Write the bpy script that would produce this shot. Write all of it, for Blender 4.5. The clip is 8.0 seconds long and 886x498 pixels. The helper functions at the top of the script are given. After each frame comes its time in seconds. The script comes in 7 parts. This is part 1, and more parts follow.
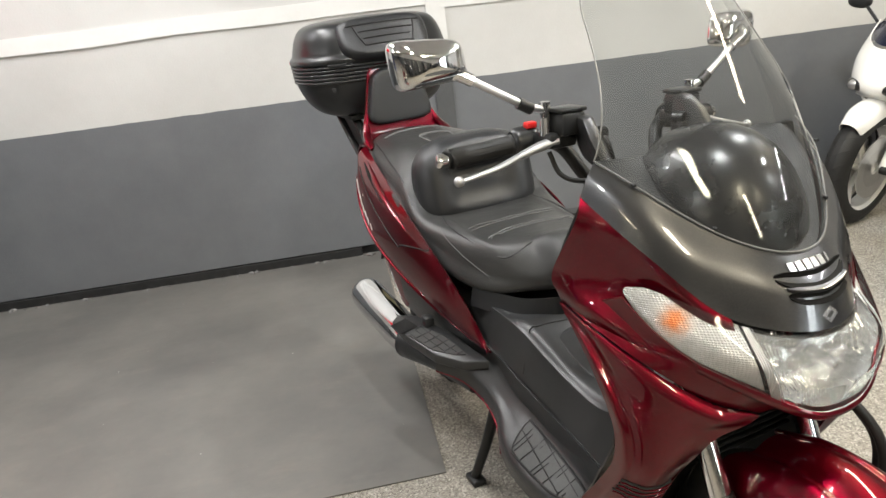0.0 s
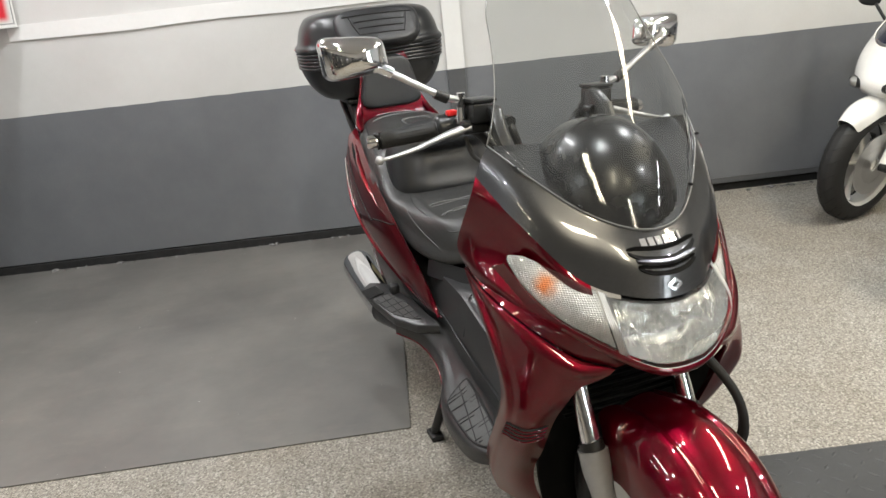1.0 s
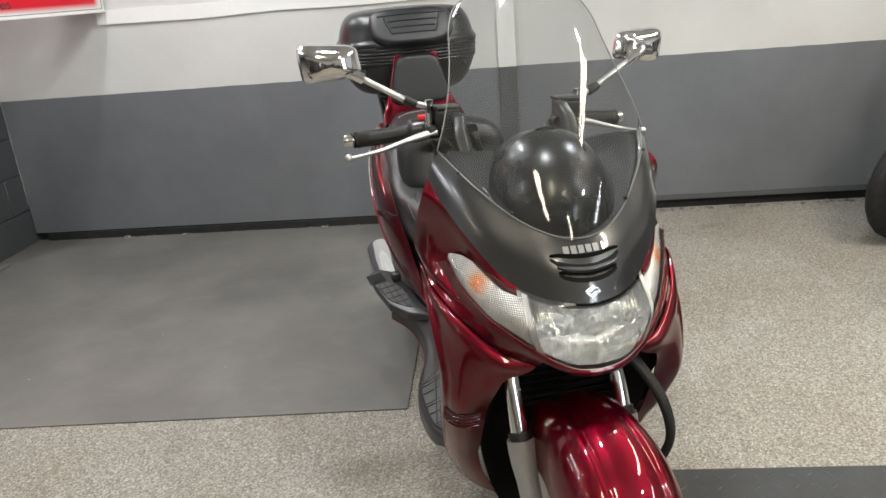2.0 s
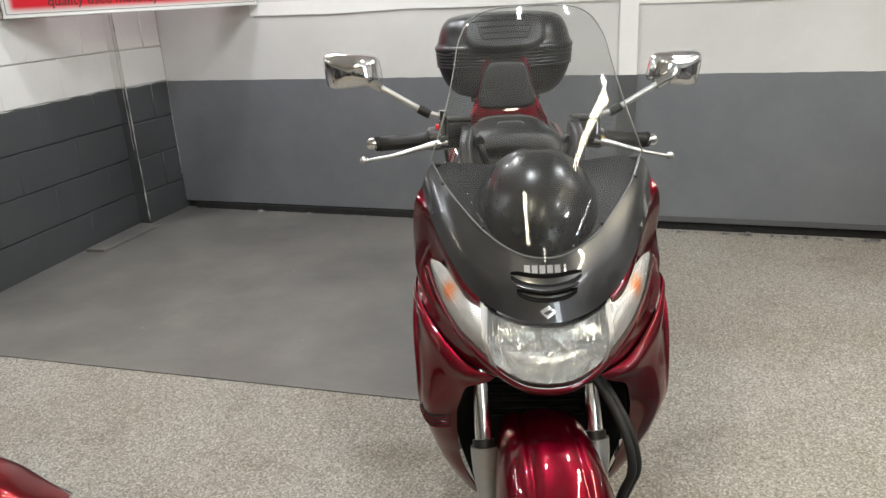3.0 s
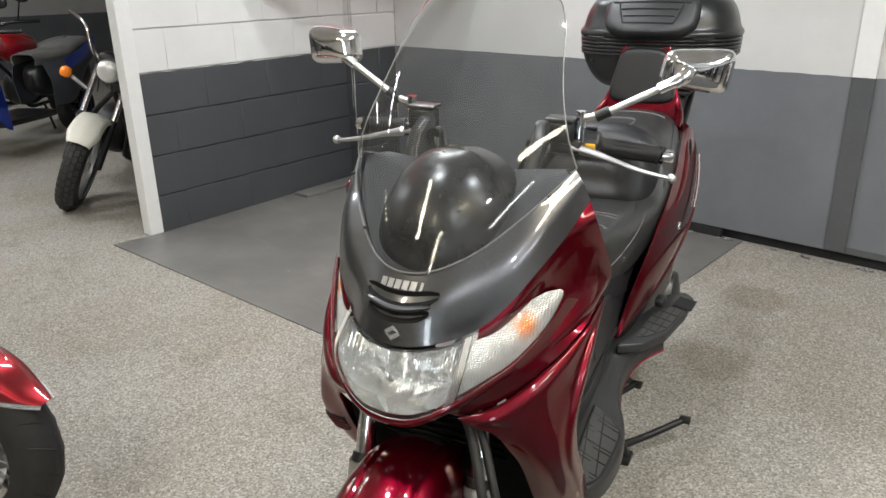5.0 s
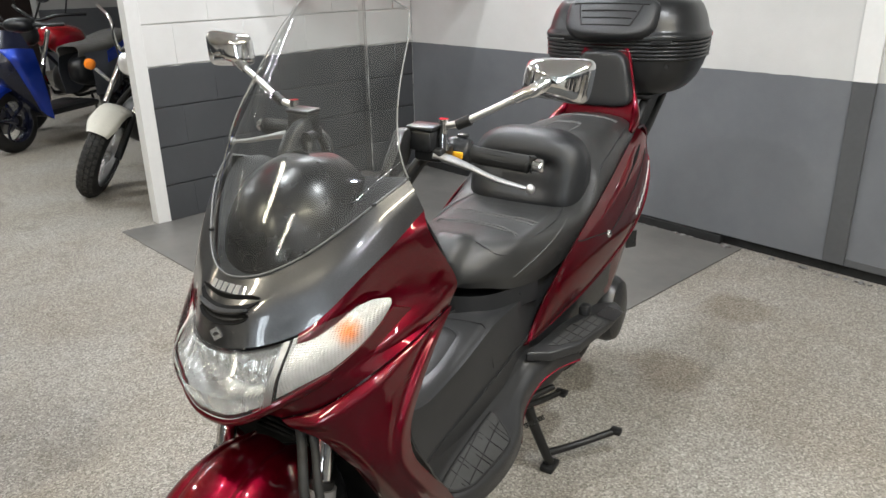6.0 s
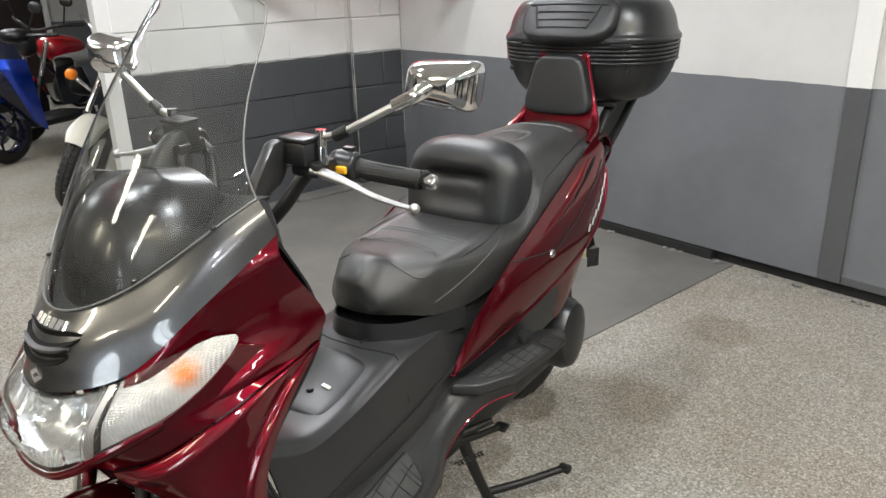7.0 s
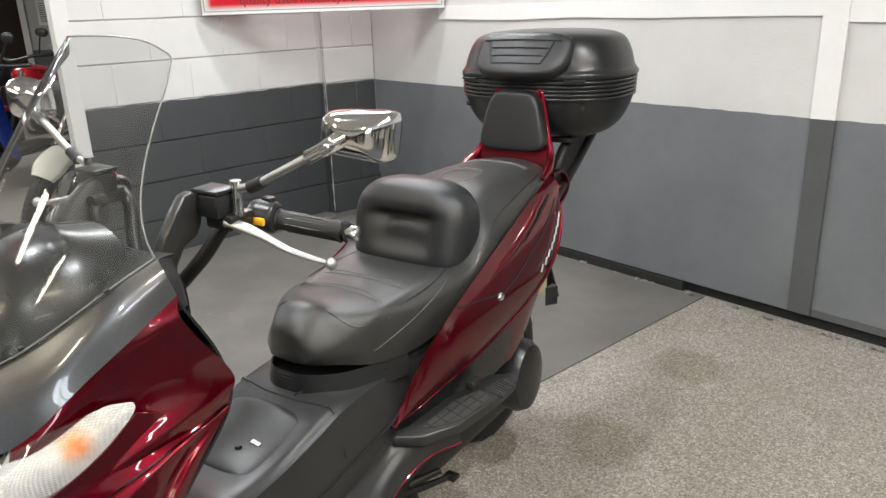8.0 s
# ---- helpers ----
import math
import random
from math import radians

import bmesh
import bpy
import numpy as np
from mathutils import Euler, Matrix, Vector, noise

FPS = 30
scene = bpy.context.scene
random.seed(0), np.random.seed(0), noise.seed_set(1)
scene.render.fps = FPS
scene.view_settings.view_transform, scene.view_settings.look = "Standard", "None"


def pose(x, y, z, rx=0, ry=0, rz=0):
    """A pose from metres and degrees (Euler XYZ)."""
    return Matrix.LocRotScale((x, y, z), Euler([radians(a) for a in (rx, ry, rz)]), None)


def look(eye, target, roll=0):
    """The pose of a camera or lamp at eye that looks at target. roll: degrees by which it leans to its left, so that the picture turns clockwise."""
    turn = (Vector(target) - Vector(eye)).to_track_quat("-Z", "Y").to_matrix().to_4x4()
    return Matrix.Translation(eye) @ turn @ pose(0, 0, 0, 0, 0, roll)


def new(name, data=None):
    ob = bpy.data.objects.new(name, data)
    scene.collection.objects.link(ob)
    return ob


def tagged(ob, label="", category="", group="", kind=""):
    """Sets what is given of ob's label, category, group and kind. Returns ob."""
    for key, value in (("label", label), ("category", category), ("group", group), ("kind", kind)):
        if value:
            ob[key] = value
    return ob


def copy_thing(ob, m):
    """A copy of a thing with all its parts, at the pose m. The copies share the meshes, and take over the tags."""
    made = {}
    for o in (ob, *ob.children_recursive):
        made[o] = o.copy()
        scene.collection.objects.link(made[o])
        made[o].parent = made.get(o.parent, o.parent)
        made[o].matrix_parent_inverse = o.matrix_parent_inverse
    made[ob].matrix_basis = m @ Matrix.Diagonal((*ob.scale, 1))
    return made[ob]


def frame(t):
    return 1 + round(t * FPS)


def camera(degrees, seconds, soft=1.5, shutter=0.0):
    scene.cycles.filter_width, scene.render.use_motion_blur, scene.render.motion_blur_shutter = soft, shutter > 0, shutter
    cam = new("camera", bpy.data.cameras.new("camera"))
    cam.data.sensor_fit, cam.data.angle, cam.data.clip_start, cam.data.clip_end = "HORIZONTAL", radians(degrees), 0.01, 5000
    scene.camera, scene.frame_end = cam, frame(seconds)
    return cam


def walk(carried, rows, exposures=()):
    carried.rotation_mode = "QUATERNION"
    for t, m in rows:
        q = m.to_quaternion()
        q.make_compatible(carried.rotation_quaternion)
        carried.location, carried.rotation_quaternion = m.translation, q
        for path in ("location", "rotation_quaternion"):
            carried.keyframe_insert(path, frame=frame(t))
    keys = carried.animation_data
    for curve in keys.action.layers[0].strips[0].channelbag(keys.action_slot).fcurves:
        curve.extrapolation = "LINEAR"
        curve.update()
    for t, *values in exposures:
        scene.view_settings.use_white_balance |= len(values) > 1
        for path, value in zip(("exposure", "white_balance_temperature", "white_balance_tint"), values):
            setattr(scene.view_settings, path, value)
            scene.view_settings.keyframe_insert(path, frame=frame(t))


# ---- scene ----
cam = camera(61.8, 8.0)
PATH = [
    (0, (-0.873, -2.48, 1.324), (-0.671, -0.599, 0.676), -7.0),
    (0.5, (-0.765, -2.595, 1.333), (-0.627, -0.71, 0.677), -6.7),
    (1, (-0.639, -2.705, 1.333), (-0.585, -0.821, 0.663), -6.2),
    (1.5, (-0.519, -2.787, 1.34), (-0.559, -0.905, 0.664), -5.4),
    (2.8, (-0.071, -2.82, 1.386), (-0.589, -1.008, 0.718), -3.4),
    (3, (0.001, -2.798, 1.384), (-0.613, -1.014, 0.722), -3.0),
    (3.5, (0.154, -2.715, 1.375), (-0.685, -1.022, 0.719), -2.4),
    (4, (0.337, -2.618, 1.371), (-0.695, -1.036, 0.713), -1.8),
    (5.3, (0.644, -2.21, 1.358), (-0.681, -0.887, 0.655), -1.1),
    (5.5, (0.705, -2.159, 1.361), (-0.643, -0.861, 0.656), -1.1),
    (6, (0.848, -2.02, 1.379), (-0.552, -0.78, 0.669), -1.1),
    (6.5, (0.906, -1.869, 1.361), (-0.528, -0.664, 0.658), -1.3),
    (7, (0.891, -1.72, 1.344), (-0.561, -0.527, 0.658), -1.7),
    (7.5, (0.891, -1.613, 1.367), (-0.567, -0.411, 0.711), -1.8),
    (8, (0.915, -1.588, 1.372), (-0.536, -0.364, 0.743), -1.9),
]
walk(cam, [(t, look(eye, target, roll)) for t, eye, target, roll in PATH], exposures=[(0.0, 0.35, 6700, 10), (0.5, 0.26, 6650, 10), (1.5, 0.13, 6520, 10), (3.5, 0.04, 6490, 10), (5.0, 0.14, 6400, 10), (6.5, 0.26, 6380, 10), (8.0, 0.3, 6500, 10)])

# ---- light: a closed showroom lit by ceiling lamps ----
CEIL = 2.75
world = bpy.data.worlds.new("World")
world.use_nodes = True
world.node_tree.nodes["Background"].inputs[0].default_value = (0.9, 0.95, 1.0, 1)
world.node_tree.nodes["Background"].inputs[1].default_value = 0.008
scene.world = world


def area(name, x, y, z, sx, sy, watts, colour, rz=0):
    d = bpy.data.lights.new(name, "AREA")
    d.shape, d.size, d.size_y, d.energy, d.color = "RECTANGLE", sx, sy, watts, colour
    ob = new(name, d)
    ob.matrix_world = pose(x, y, z, 0, 0, rz)
    return ob


# the third tube is an added lamp that brightens the mat and back wall
TUBES = [(1.85, -1.2, -8, 55, 0, 1.75), (-0.58, -3.86, -4, 46, 0, 1.2), (-1.7, 0.0, 0, 44, 1, 1.45), (0.9, -4.6, 15, 36, 0, 1.45), (3.6, -2.6, 0, 40, 1, 1.45), (-5.2, -1.6, 0, 46, 1, 1.45), (-5.6, -4.6, 0, 36, 0, 1.45), (-8.6, -0.8, 0, 45, 1, 1.45)]
for tx, ty, tr, tw, white, tl in TUBES:
    area("tube_light", tx, ty, CEIL - 0.075, {1.2: 0.2, 1.75: 0.2}.get(tl, 0.13), tl, tw, (0.96, 0.98, 1.0) if white else (1.0, 0.89, 0.66), tr)
SPOTS = [(0.8, -0.55), (2.1, -2.9), (-0.6, -1.6), (1.9, -0.2), (-2.66, 0.65), (-3.6, -2.6), (-6.6, -2.6)]
for tx, ty in SPOTS:
    area("panel_light", tx, ty, CEIL - 0.012, 0.12, 0.12, 19 if ty > 0.5 else 36 if 0.5 < tx < 1.5 else 15 if ty > -0.5 else 30, (0.95, 0.98, 1.0))

# ---- materials ----


def principled(name):
    m = bpy.data.materials.new(name)
    m.use_nodes = True
    return m, m.node_tree.nodes, m.node_tree.links, m.node_tree.nodes["Principled BSDF"]


def coords(n, l, scale=(1, 1, 1), kind="Object"):
    tc, mp = n.new("ShaderNodeTexCoord"), n.new("ShaderNodeMapping")
    mp.inputs["Scale"].default_value = scale
    l.new(tc.outputs[kind], mp.inputs[0])
    return mp.outputs[0]


def noise_tex(n, l, vec, scale, detail=4, rough=0.55):
    t = n.new("ShaderNodeTexNoise")
    t.inputs["Scale"].default_value, t.inputs["Detail"].default_value, t.inputs["Roughness"].default_value = scale, detail, rough
    l.new(vec, t.inputs["Vector"])
    return t.outputs[0]


def ramp(n, l, fac, stops):
    r = n.new("ShaderNodeValToRGB")
    e = r.color_ramp.elements
    while len(e) < len(stops):
        e.new(0.5)
    for k, (p, c) in enumerate(stops):
        e[k].position, e[k].color = p, (*c, 1) if len(c) == 3 else c
    l.new(fac, r.inputs[0])
    return r.outputs[0]


def mix(n, l, fac, a, b, mode="MIX"):
    m = n.new("ShaderNodeMix")
    m.data_type, m.blend_type = "RGBA", mode
    for sock, v in ((m.inputs[0], fac), (m.inputs[6], a), (m.inputs[7], b)):
        if isinstance(v, (int, float)):
            sock.default_value = v
        elif isinstance(v, tuple):
            sock.default_value = (*v, 1)
        else:
            l.new(v, sock)
    return m.outputs[2]


def bump(n, l, b, height, strength, dist=0.002):
    k = n.new("ShaderNodeBump")
    k.inputs["Strength"].default_value, k.inputs["Distance"].default_value = strength, dist
    l.new(height, k.inputs["Height"])
    l.new(k.outputs[0], b.inputs["Normal"])


def surface_mat(name, colour, rough, metal=0.0, var=0.15, scale=6.0, grain=0.0, grain_scale=400.0, coat=0.0, rough_var=0.1, kind="Object", spec=0.4):
    """A painted, moulded or cast surface: two scales of colour change, gloss change and a fine grain."""
    m, n, l, b = principled(name)
    v = coords(n, l, kind=kind)
    lo, hi = tuple(c * (1 - var) for c in colour), tuple(min(1, c * (1 + var)) for c in colour)
    big = noise_tex(n, l, v, scale, 5)
    col = ramp(n, l, big, [(0.3, lo), (0.7, hi)])
    fine = noise_tex(n, l, v, scale * 14, 3)
    col = mix(n, l, 0.25, col, ramp(n, l, fine, [(0.35, lo), (0.65, hi)]))
    l.new(col, b.inputs["Base Color"])
    r = n.new("ShaderNodeMapRange")
    r.inputs[3].default_value, r.inputs[4].default_value = max(0.01, rough - rough_var), min(1, rough + rough_var)
    l.new(noise_tex(n, l, v, scale * 2.3, 6, 0.65), r.inputs[0])
    l.new(r.outputs[0], b.inputs["Roughness"])
    b.inputs["Specular IOR Level"].default_value = spec
    b.inputs["Metallic"].default_value = metal
    b.inputs["Coat Weight"].default_value = coat
    b.inputs["Coat Roughness"].default_value = 0.03
    if grain:
        bump(n, l, b, noise_tex(n, l, v, grain_scale, 2), grain)
    return m


def fluted_mat(name, tint, rough, ridges, ridge_scale):
    """Solid clear glass with upright flutes."""
    m, n, l, b = principled(name)
    b.inputs["Base Color"].default_value = (*tint, 1)
    b.inputs["Roughness"].default_value = rough
    b.inputs["Transmission Weight"].default_value = 1.0
    b.inputs["IOR"].default_value = 1.45
    w = n.new("ShaderNodeTexWave")
    w.wave_type, w.bands_direction = "BANDS", "X"
    w.inputs["Scale"].default_value, w.inputs["Distortion"].default_value = ridge_scale, 0.0
    l.new(coords(n, l), w.inputs[0])
    bump(n, l, b, w.outputs["Fac"], ridges, 0.002)
    return m


def thin_clear(name, tint, gloss=0.06, haze=0.04):
    """A thin clear sheet that lets most light straight through, with a Fresnel gloss and a light haze of scratches."""
    m = bpy.data.materials.new(name)
    m.use_nodes = True
    n, l = m.node_tree.nodes, m.node_tree.links
    n.clear()
    out, tr, gl, df = n.new("ShaderNodeOutputMaterial"), n.new("ShaderNodeBsdfTransparent"), n.new("ShaderNodeBsdfGlossy"), n.new("ShaderNodeBsdfDiffuse")
    tr.inputs[0].default_value = (*tint, 1)
    gl.inputs["Roughness"].default_value = 0.015
    df.inputs[0].default_value = (0.6, 0.6, 0.58, 1)
    v = coords(n, l)
    hz = n.new("ShaderNodeMapRange")
    hz.inputs[1].default_value, hz.inputs[2].default_value, hz.inputs[3].default_value, hz.inputs[4].default_value = 0.35, 0.8, haze * 0.3, haze * 1.6
    l.new(noise_tex(n, l, v, 14, 8, 0.7), hz.inputs[0])
    m1, m2, fr = n.new("ShaderNodeMixShader"), n.new("ShaderNodeMixShader"), n.new("ShaderNodeFresnel")
    fr.inputs[0].default_value = 1.45
    l.new(hz.outputs[0], m1.inputs[0]), l.new(tr.outputs[0], m1.inputs[1]), l.new(df.outputs[0], m1.inputs[2])
    l.new(fr.outputs[0], m2.inputs[0]), l.new(m1.outputs[0], m2.inputs[1]), l.new(gl.outputs[0], m2.inputs[2])
    l.new(m2.outputs[0], out.inputs[0])
    return m


def paint_mat(name, deep, flake, rough=0.32, metal=0.85, edge=(1, 1, 1)):
    """Metallic car paint under clear lacquer, with fine flakes and a little dust."""
    m, n, l, b = principled(name)
    v = coords(n, l)
    vo = n.new("ShaderNodeTexVoronoi")
    vo.inputs["Scale"].default_value = 900
    l.new(v, vo.inputs["Vector"])
    col = mix(n, l, ramp(n, l, vo.outputs["Distance"], [(0.0, (0.5, 0.5, 0.5)), (0.45, (0, 0, 0))]), deep, flake)
    col = mix(n, l, ramp(n, l, noise_tex(n, l, v, 5, 6, 0.6), [(0.35, (0, 0, 0)), (0.9, (0.25, 0.25, 0.25))]), col, flake)
    l.new(col, b.inputs["Base Color"])
    b.inputs["Metallic"].default_value = metal
    b.inputs["Specular Tint"].default_value = (*edge, 1)
    b.inputs["Roughness"].default_value = rough
    b.inputs["Coat Weight"].default_value = 1.0
    r = n.new("ShaderNodeMapRange")
    r.inputs[3].default_value, r.inputs[4].default_value = 0.005, 0.03
    l.new(noise_tex(n, l, v, 25, 8, 0.7), r.inputs[0])
    l.new(r.outputs[0], b.inputs["Coat Roughness"])
    return m


def leather_mat(name, colour):
    m, n, l, b = principled(name)
    v = coords(n, l)
    vo = n.new("ShaderNodeTexVoronoi")
    vo.feature = "DISTANCE_TO_EDGE"
    vo.inputs["Scale"].default_value = 480
    l.new(v, vo.inputs["Vector"])
    big = noise_tex(n, l, v, 7, 6, 0.6)
    l.new(ramp(n, l, big, [(0.3, tuple(c * 0.9 for c in colour)), (0.75, tuple(c * 1.2 for c in colour))]), b.inputs["Base Color"])
    r = n.new("ShaderNodeMapRange")
    r.inputs[3].default_value, r.inputs[4].default_value = 0.29, 0.43
    l.new(noise_tex(n, l, v, 12, 6), r.inputs[0])
    l.new(r.outputs[0], b.inputs["Roughness"])
    h = n.new("ShaderNodeMath")
    h.operation = "MULTIPLY_ADD"
    l.new(vo.outputs[0], h.inputs[0])
    h.inputs[1].default_value = 6.0
    l.new(noise_tex(n, l, v, 35, 4), h.inputs[2])
    crease = noise_tex(n, l, coords(n, l, (9, 2.5, 9)), 9, 5, 0.6)
    h2 = n.new("ShaderNodeMath")
    h2.operation = "MULTIPLY_ADD"
    l.new(crease, h2.inputs[0])
    h2.inputs[1].default_value = 2.2
    l.new(h.outputs[0], h2.inputs[2])
    bump(n, l, b, h2.outputs[0], 0.16, 0.0014)
    return m


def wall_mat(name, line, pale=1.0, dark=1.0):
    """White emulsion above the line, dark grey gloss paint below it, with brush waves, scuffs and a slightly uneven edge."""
    m, n, l, b = principled(name)
    geo = n.new("ShaderNodeNewGeometry")
    sep = n.new("ShaderNodeSeparateXYZ")
    l.new(geo.outputs["Position"], sep.inputs[0])
    v = geo.outputs["Position"]
    wob = n.new("ShaderNodeMath")
    wob.operation = "MULTIPLY_ADD"
    l.new(noise_tex(n, l, v, 9, 4), wob.inputs[0])
    wob.inputs[1].default_value = 0.012
    l.new(sep.outputs[2], wob.inputs[2])
    gt = n.new("ShaderNodeMath")
    gt.operation = "GREATER_THAN"
    l.new(wob.outputs[0], gt.inputs[0])
    gt.inputs[1].default_value = line + 0.006
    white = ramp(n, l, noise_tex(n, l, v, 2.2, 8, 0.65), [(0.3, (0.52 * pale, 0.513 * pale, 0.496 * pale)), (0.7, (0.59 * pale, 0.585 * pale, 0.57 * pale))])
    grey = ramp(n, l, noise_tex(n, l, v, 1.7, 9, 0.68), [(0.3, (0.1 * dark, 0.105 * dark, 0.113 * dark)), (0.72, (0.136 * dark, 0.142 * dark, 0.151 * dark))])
    scuff = ramp(n, l, noise_tex(n, l, coords(n, l, (2, 2, 14)), 7, 10, 0.75), [(0.66, (0, 0, 0)), (0.82, (0.35, 0.35, 0.35))])
    grey = mix(n, l, scuff, grey, (0.17, 0.17, 0.165))
    l.new(mix(n, l, gt.outputs[0], grey, white), b.inputs["Base Color"])
    r = n.new("ShaderNodeMapRange")
    r.inputs[3].default_value, r.inputs[4].default_value = 0.38, 0.6
    l.new(noise_tex(n, l, v, 3, 6), r.inputs[0])
    l.new(r.outputs[0], b.inputs["Roughness"])
    ad = n.new("ShaderNodeMath")
    ad.operation = "MULTIPLY_ADD"
    l.new(noise_tex(n, l, v, 4, 3), ad.inputs[0])
    ad.inputs[1].default_value = 3.0
    l.new(noise_tex(n, l, v, 120, 3), ad.inputs[2])
    bump(n, l, b, ad.outputs[0], 0.3, 0.003)
    return m


STAINS = [(-0.45, 0.8, 0.17), (-0.37, 0.14, 0.16), (-0.62, -1.95, 0.1)]


def carpet_mat():
    m, n, l, b = principled("carpet_flecked")
    v = coords(n, l)
    fl = noise_tex(n, l, coords(n, l, (1, 1.35, 1)), 130, 3, 0.7)
    col = ramp(n, l, fl, [(0.3, (0.135, 0.128, 0.115)), (0.42, (0.232, 0.218, 0.195)), (0.56, (0.318, 0.3, 0.27)), (0.7, (0.5, 0.475, 0.435))])
    vo = n.new("ShaderNodeTexVoronoi")
    vo.inputs["Scale"].default_value = 185
    l.new(v, vo.inputs["Vector"])
    col = mix(n, l, 0.5, col, ramp(n, l, vo.outputs["Color"], [(0.2, (0.09, 0.085, 0.076)), (0.45, (0.25, 0.235, 0.21)), (0.7, (0.34, 0.32, 0.288)), (0.85, (0.55, 0.522, 0.475))]))
    soil = ramp(n, l, noise_tex(n, l, v, 1.3, 7, 0.62), [(0.3, (0.83, 0.79, 0.73)), (0.62, (1.0, 1.0, 1.0))])
    col = mix(n, l, 1.0, col, soil, "MULTIPLY")
    blot = ramp(n, l, noise_tex(n, l, v, 3.2, 4, 0.55), [(0.28, (0.84, 0.825, 0.8)), (0.4, (1, 1, 1))])
    col = mix(n, l, 1.0, col, blot, "MULTIPLY")
    # a few old spills
    for sx, sy, size in STAINS:
        dv = n.new("ShaderNodeVectorMath")
        dv.operation = "DISTANCE"
        l.new(v, dv.inputs[0])
        dv.inputs[1].default_value = (sx, sy, 0)
        w2 = n.new("ShaderNodeMath")
        w2.operation = "MULTIPLY_ADD"
        l.new(noise_tex(n, l, v, 5, 5, 0.6), w2.inputs[0])
        w2.inputs[1].default_value = size
        l.new(dv.outputs["Value"], w2.inputs[2])
        spill = ramp(n, l, w2.outputs[0], [(size * 1.1, (0.8, 0.765, 0.72)), (size * 1.55, (1, 1, 1))])
        col = mix(n, l, 1.0, col, spill, "MULTIPLY")
    l.new(col, b.inputs["Base Color"])
    b.inputs["Roughness"].default_value = 0.95
    b.inputs["Specular IOR Level"].default_value = 0.1
    bump(n, l, b, fl, 0.8, 0.006)
    return m


def vinyl_mat():
    m, n, l, b = principled("vinyl_grey")
    v = coords(n, l)
    base = ramp(n, l, noise_tex(n, l, v, 1.6, 8, 0.65), [(0.28, (0.086, 0.084, 0.08)), (0.72, (0.16, 0.153, 0.14))])
    smear = ramp(n, l, noise_tex(n, l, coords(n, l, (1, 2.4, 1)), 2.2, 10, 0.72), [(0.54, (0, 0, 0)), (0.78, (0.45, 0.45, 0.45))])
    col = mix(n, l, smear, base, (0.2, 0.183, 0.158))
    spk = ramp(n, l, noise_tex(n, l, v, 48, 2, 0.5), [(0.775, (0, 0, 0)), (0.8, (1, 1, 1))])
    l.new(mix(n, l, spk, col, (0.4, 0.39, 0.37)), b.inputs["Base Color"])
    r = n.new("ShaderNodeMapRange")
    r.inputs[3].default_value, r.inputs[4].default_value = 0.3, 0.52
    l.new(noise_tex(n, l, v, 3.4, 8, 0.7), r.inputs[0])
    l.new(r.outputs[0], b.inputs["Roughness"])
    bump(n, l, b, noise_tex(n, l, v, 9, 6), 0.12, 0.004)
    return m


def glow_mat(name, colour, strength):
    m, n, l, b = principled(name)
    b.inputs["Base Color"].default_value = (*colour, 1)
    b.inputs["Emission Color"].default_value = (*colour, 1)
    b.inputs["Emission Strength"].default_value = strength
    return m


RED = paint_mat("burgundy_paint", (0.088, 0.0008, 0.0065), (0.32, 0.0025, 0.022), 0.38, 0.88, (0.5, 0.02, 0.05))
GREY = paint_mat("graphite_paint", (0.06, 0.061, 0.064), (0.205, 0.208, 0.216), 0.3, 0.85)
BLACK = surface_mat("black_plastic", (0.0105, 0.011, 0.0118), 0.31, var=0.25, grain=0.1, grain_scale=700, spec=0.5)
# black plastic made darker and duller, with the recesses' shade in its colour
DEEP = surface_mat("matt_black_shade", (0.006, 0.006, 0.006), 0.7, var=0.2, spec=0.1)
SATIN = surface_mat("satin_black_plastic", (0.0125, 0.013, 0.0138), 0.3, var=0.2, grain=0.06, grain_scale=900, rough_var=0.06)
FLOORBD = surface_mat("grey_black_plastic", (0.0195, 0.0197, 0.0203), 0.35, var=0.2, grain=0.12, grain_scale=600, spec=0.42)
RUBBER = surface_mat("rubber", (0.012, 0.012, 0.012), 0.62, var=0.3, grain=0.25, grain_scale=300)
TREADBLOCK = surface_mat("tyre_tread", (0.03, 0.029, 0.027), 0.75, var=0.3, grain=0.2, grain_scale=300)
TREAD = surface_mat("rubber_tread", (0.034, 0.034, 0.033), 0.5, var=0.25, grain=0.2, grain_scale=500)
DASH = surface_mat("dash_black", (0.009, 0.0092, 0.0098), 0.55, var=0.2, grain=0.1, grain_scale=700, spec=0.25)
GROOVE = surface_mat("groove_black", (0.008, 0.008, 0.008), 0.7, var=0.1)
LEATHER = leather_mat("seat_vinyl", (0.0235, 0.0237, 0.0232))
LEATHER2 = leather_mat("seat_vinyl_dark", (0.0115, 0.0122, 0.0137))
STITCH = surface_mat("stitch_thread", (0.11, 0.11, 0.11), 0.7)
CHROME = surface_mat("chrome", (0.72, 0.725, 0.735), 0.06, metal=1.0, var=0.03, rough_var=0.035)
ALLOY = surface_mat("cast_alloy", (0.5, 0.5, 0.5), 0.36, metal=1.0, var=0.12, grain=0.12, grain_scale=350)
LEVER = surface_mat("worn_alloy_lever", (0.4, 0.4, 0.405), 0.42, metal=0.9, var=0.12, grain=0.05)
FORKCHROME = surface_mat("hard_chrome", (0.8, 0.8, 0.81), 0.17, metal=1.0, var=0.03, rough_var=0.04)
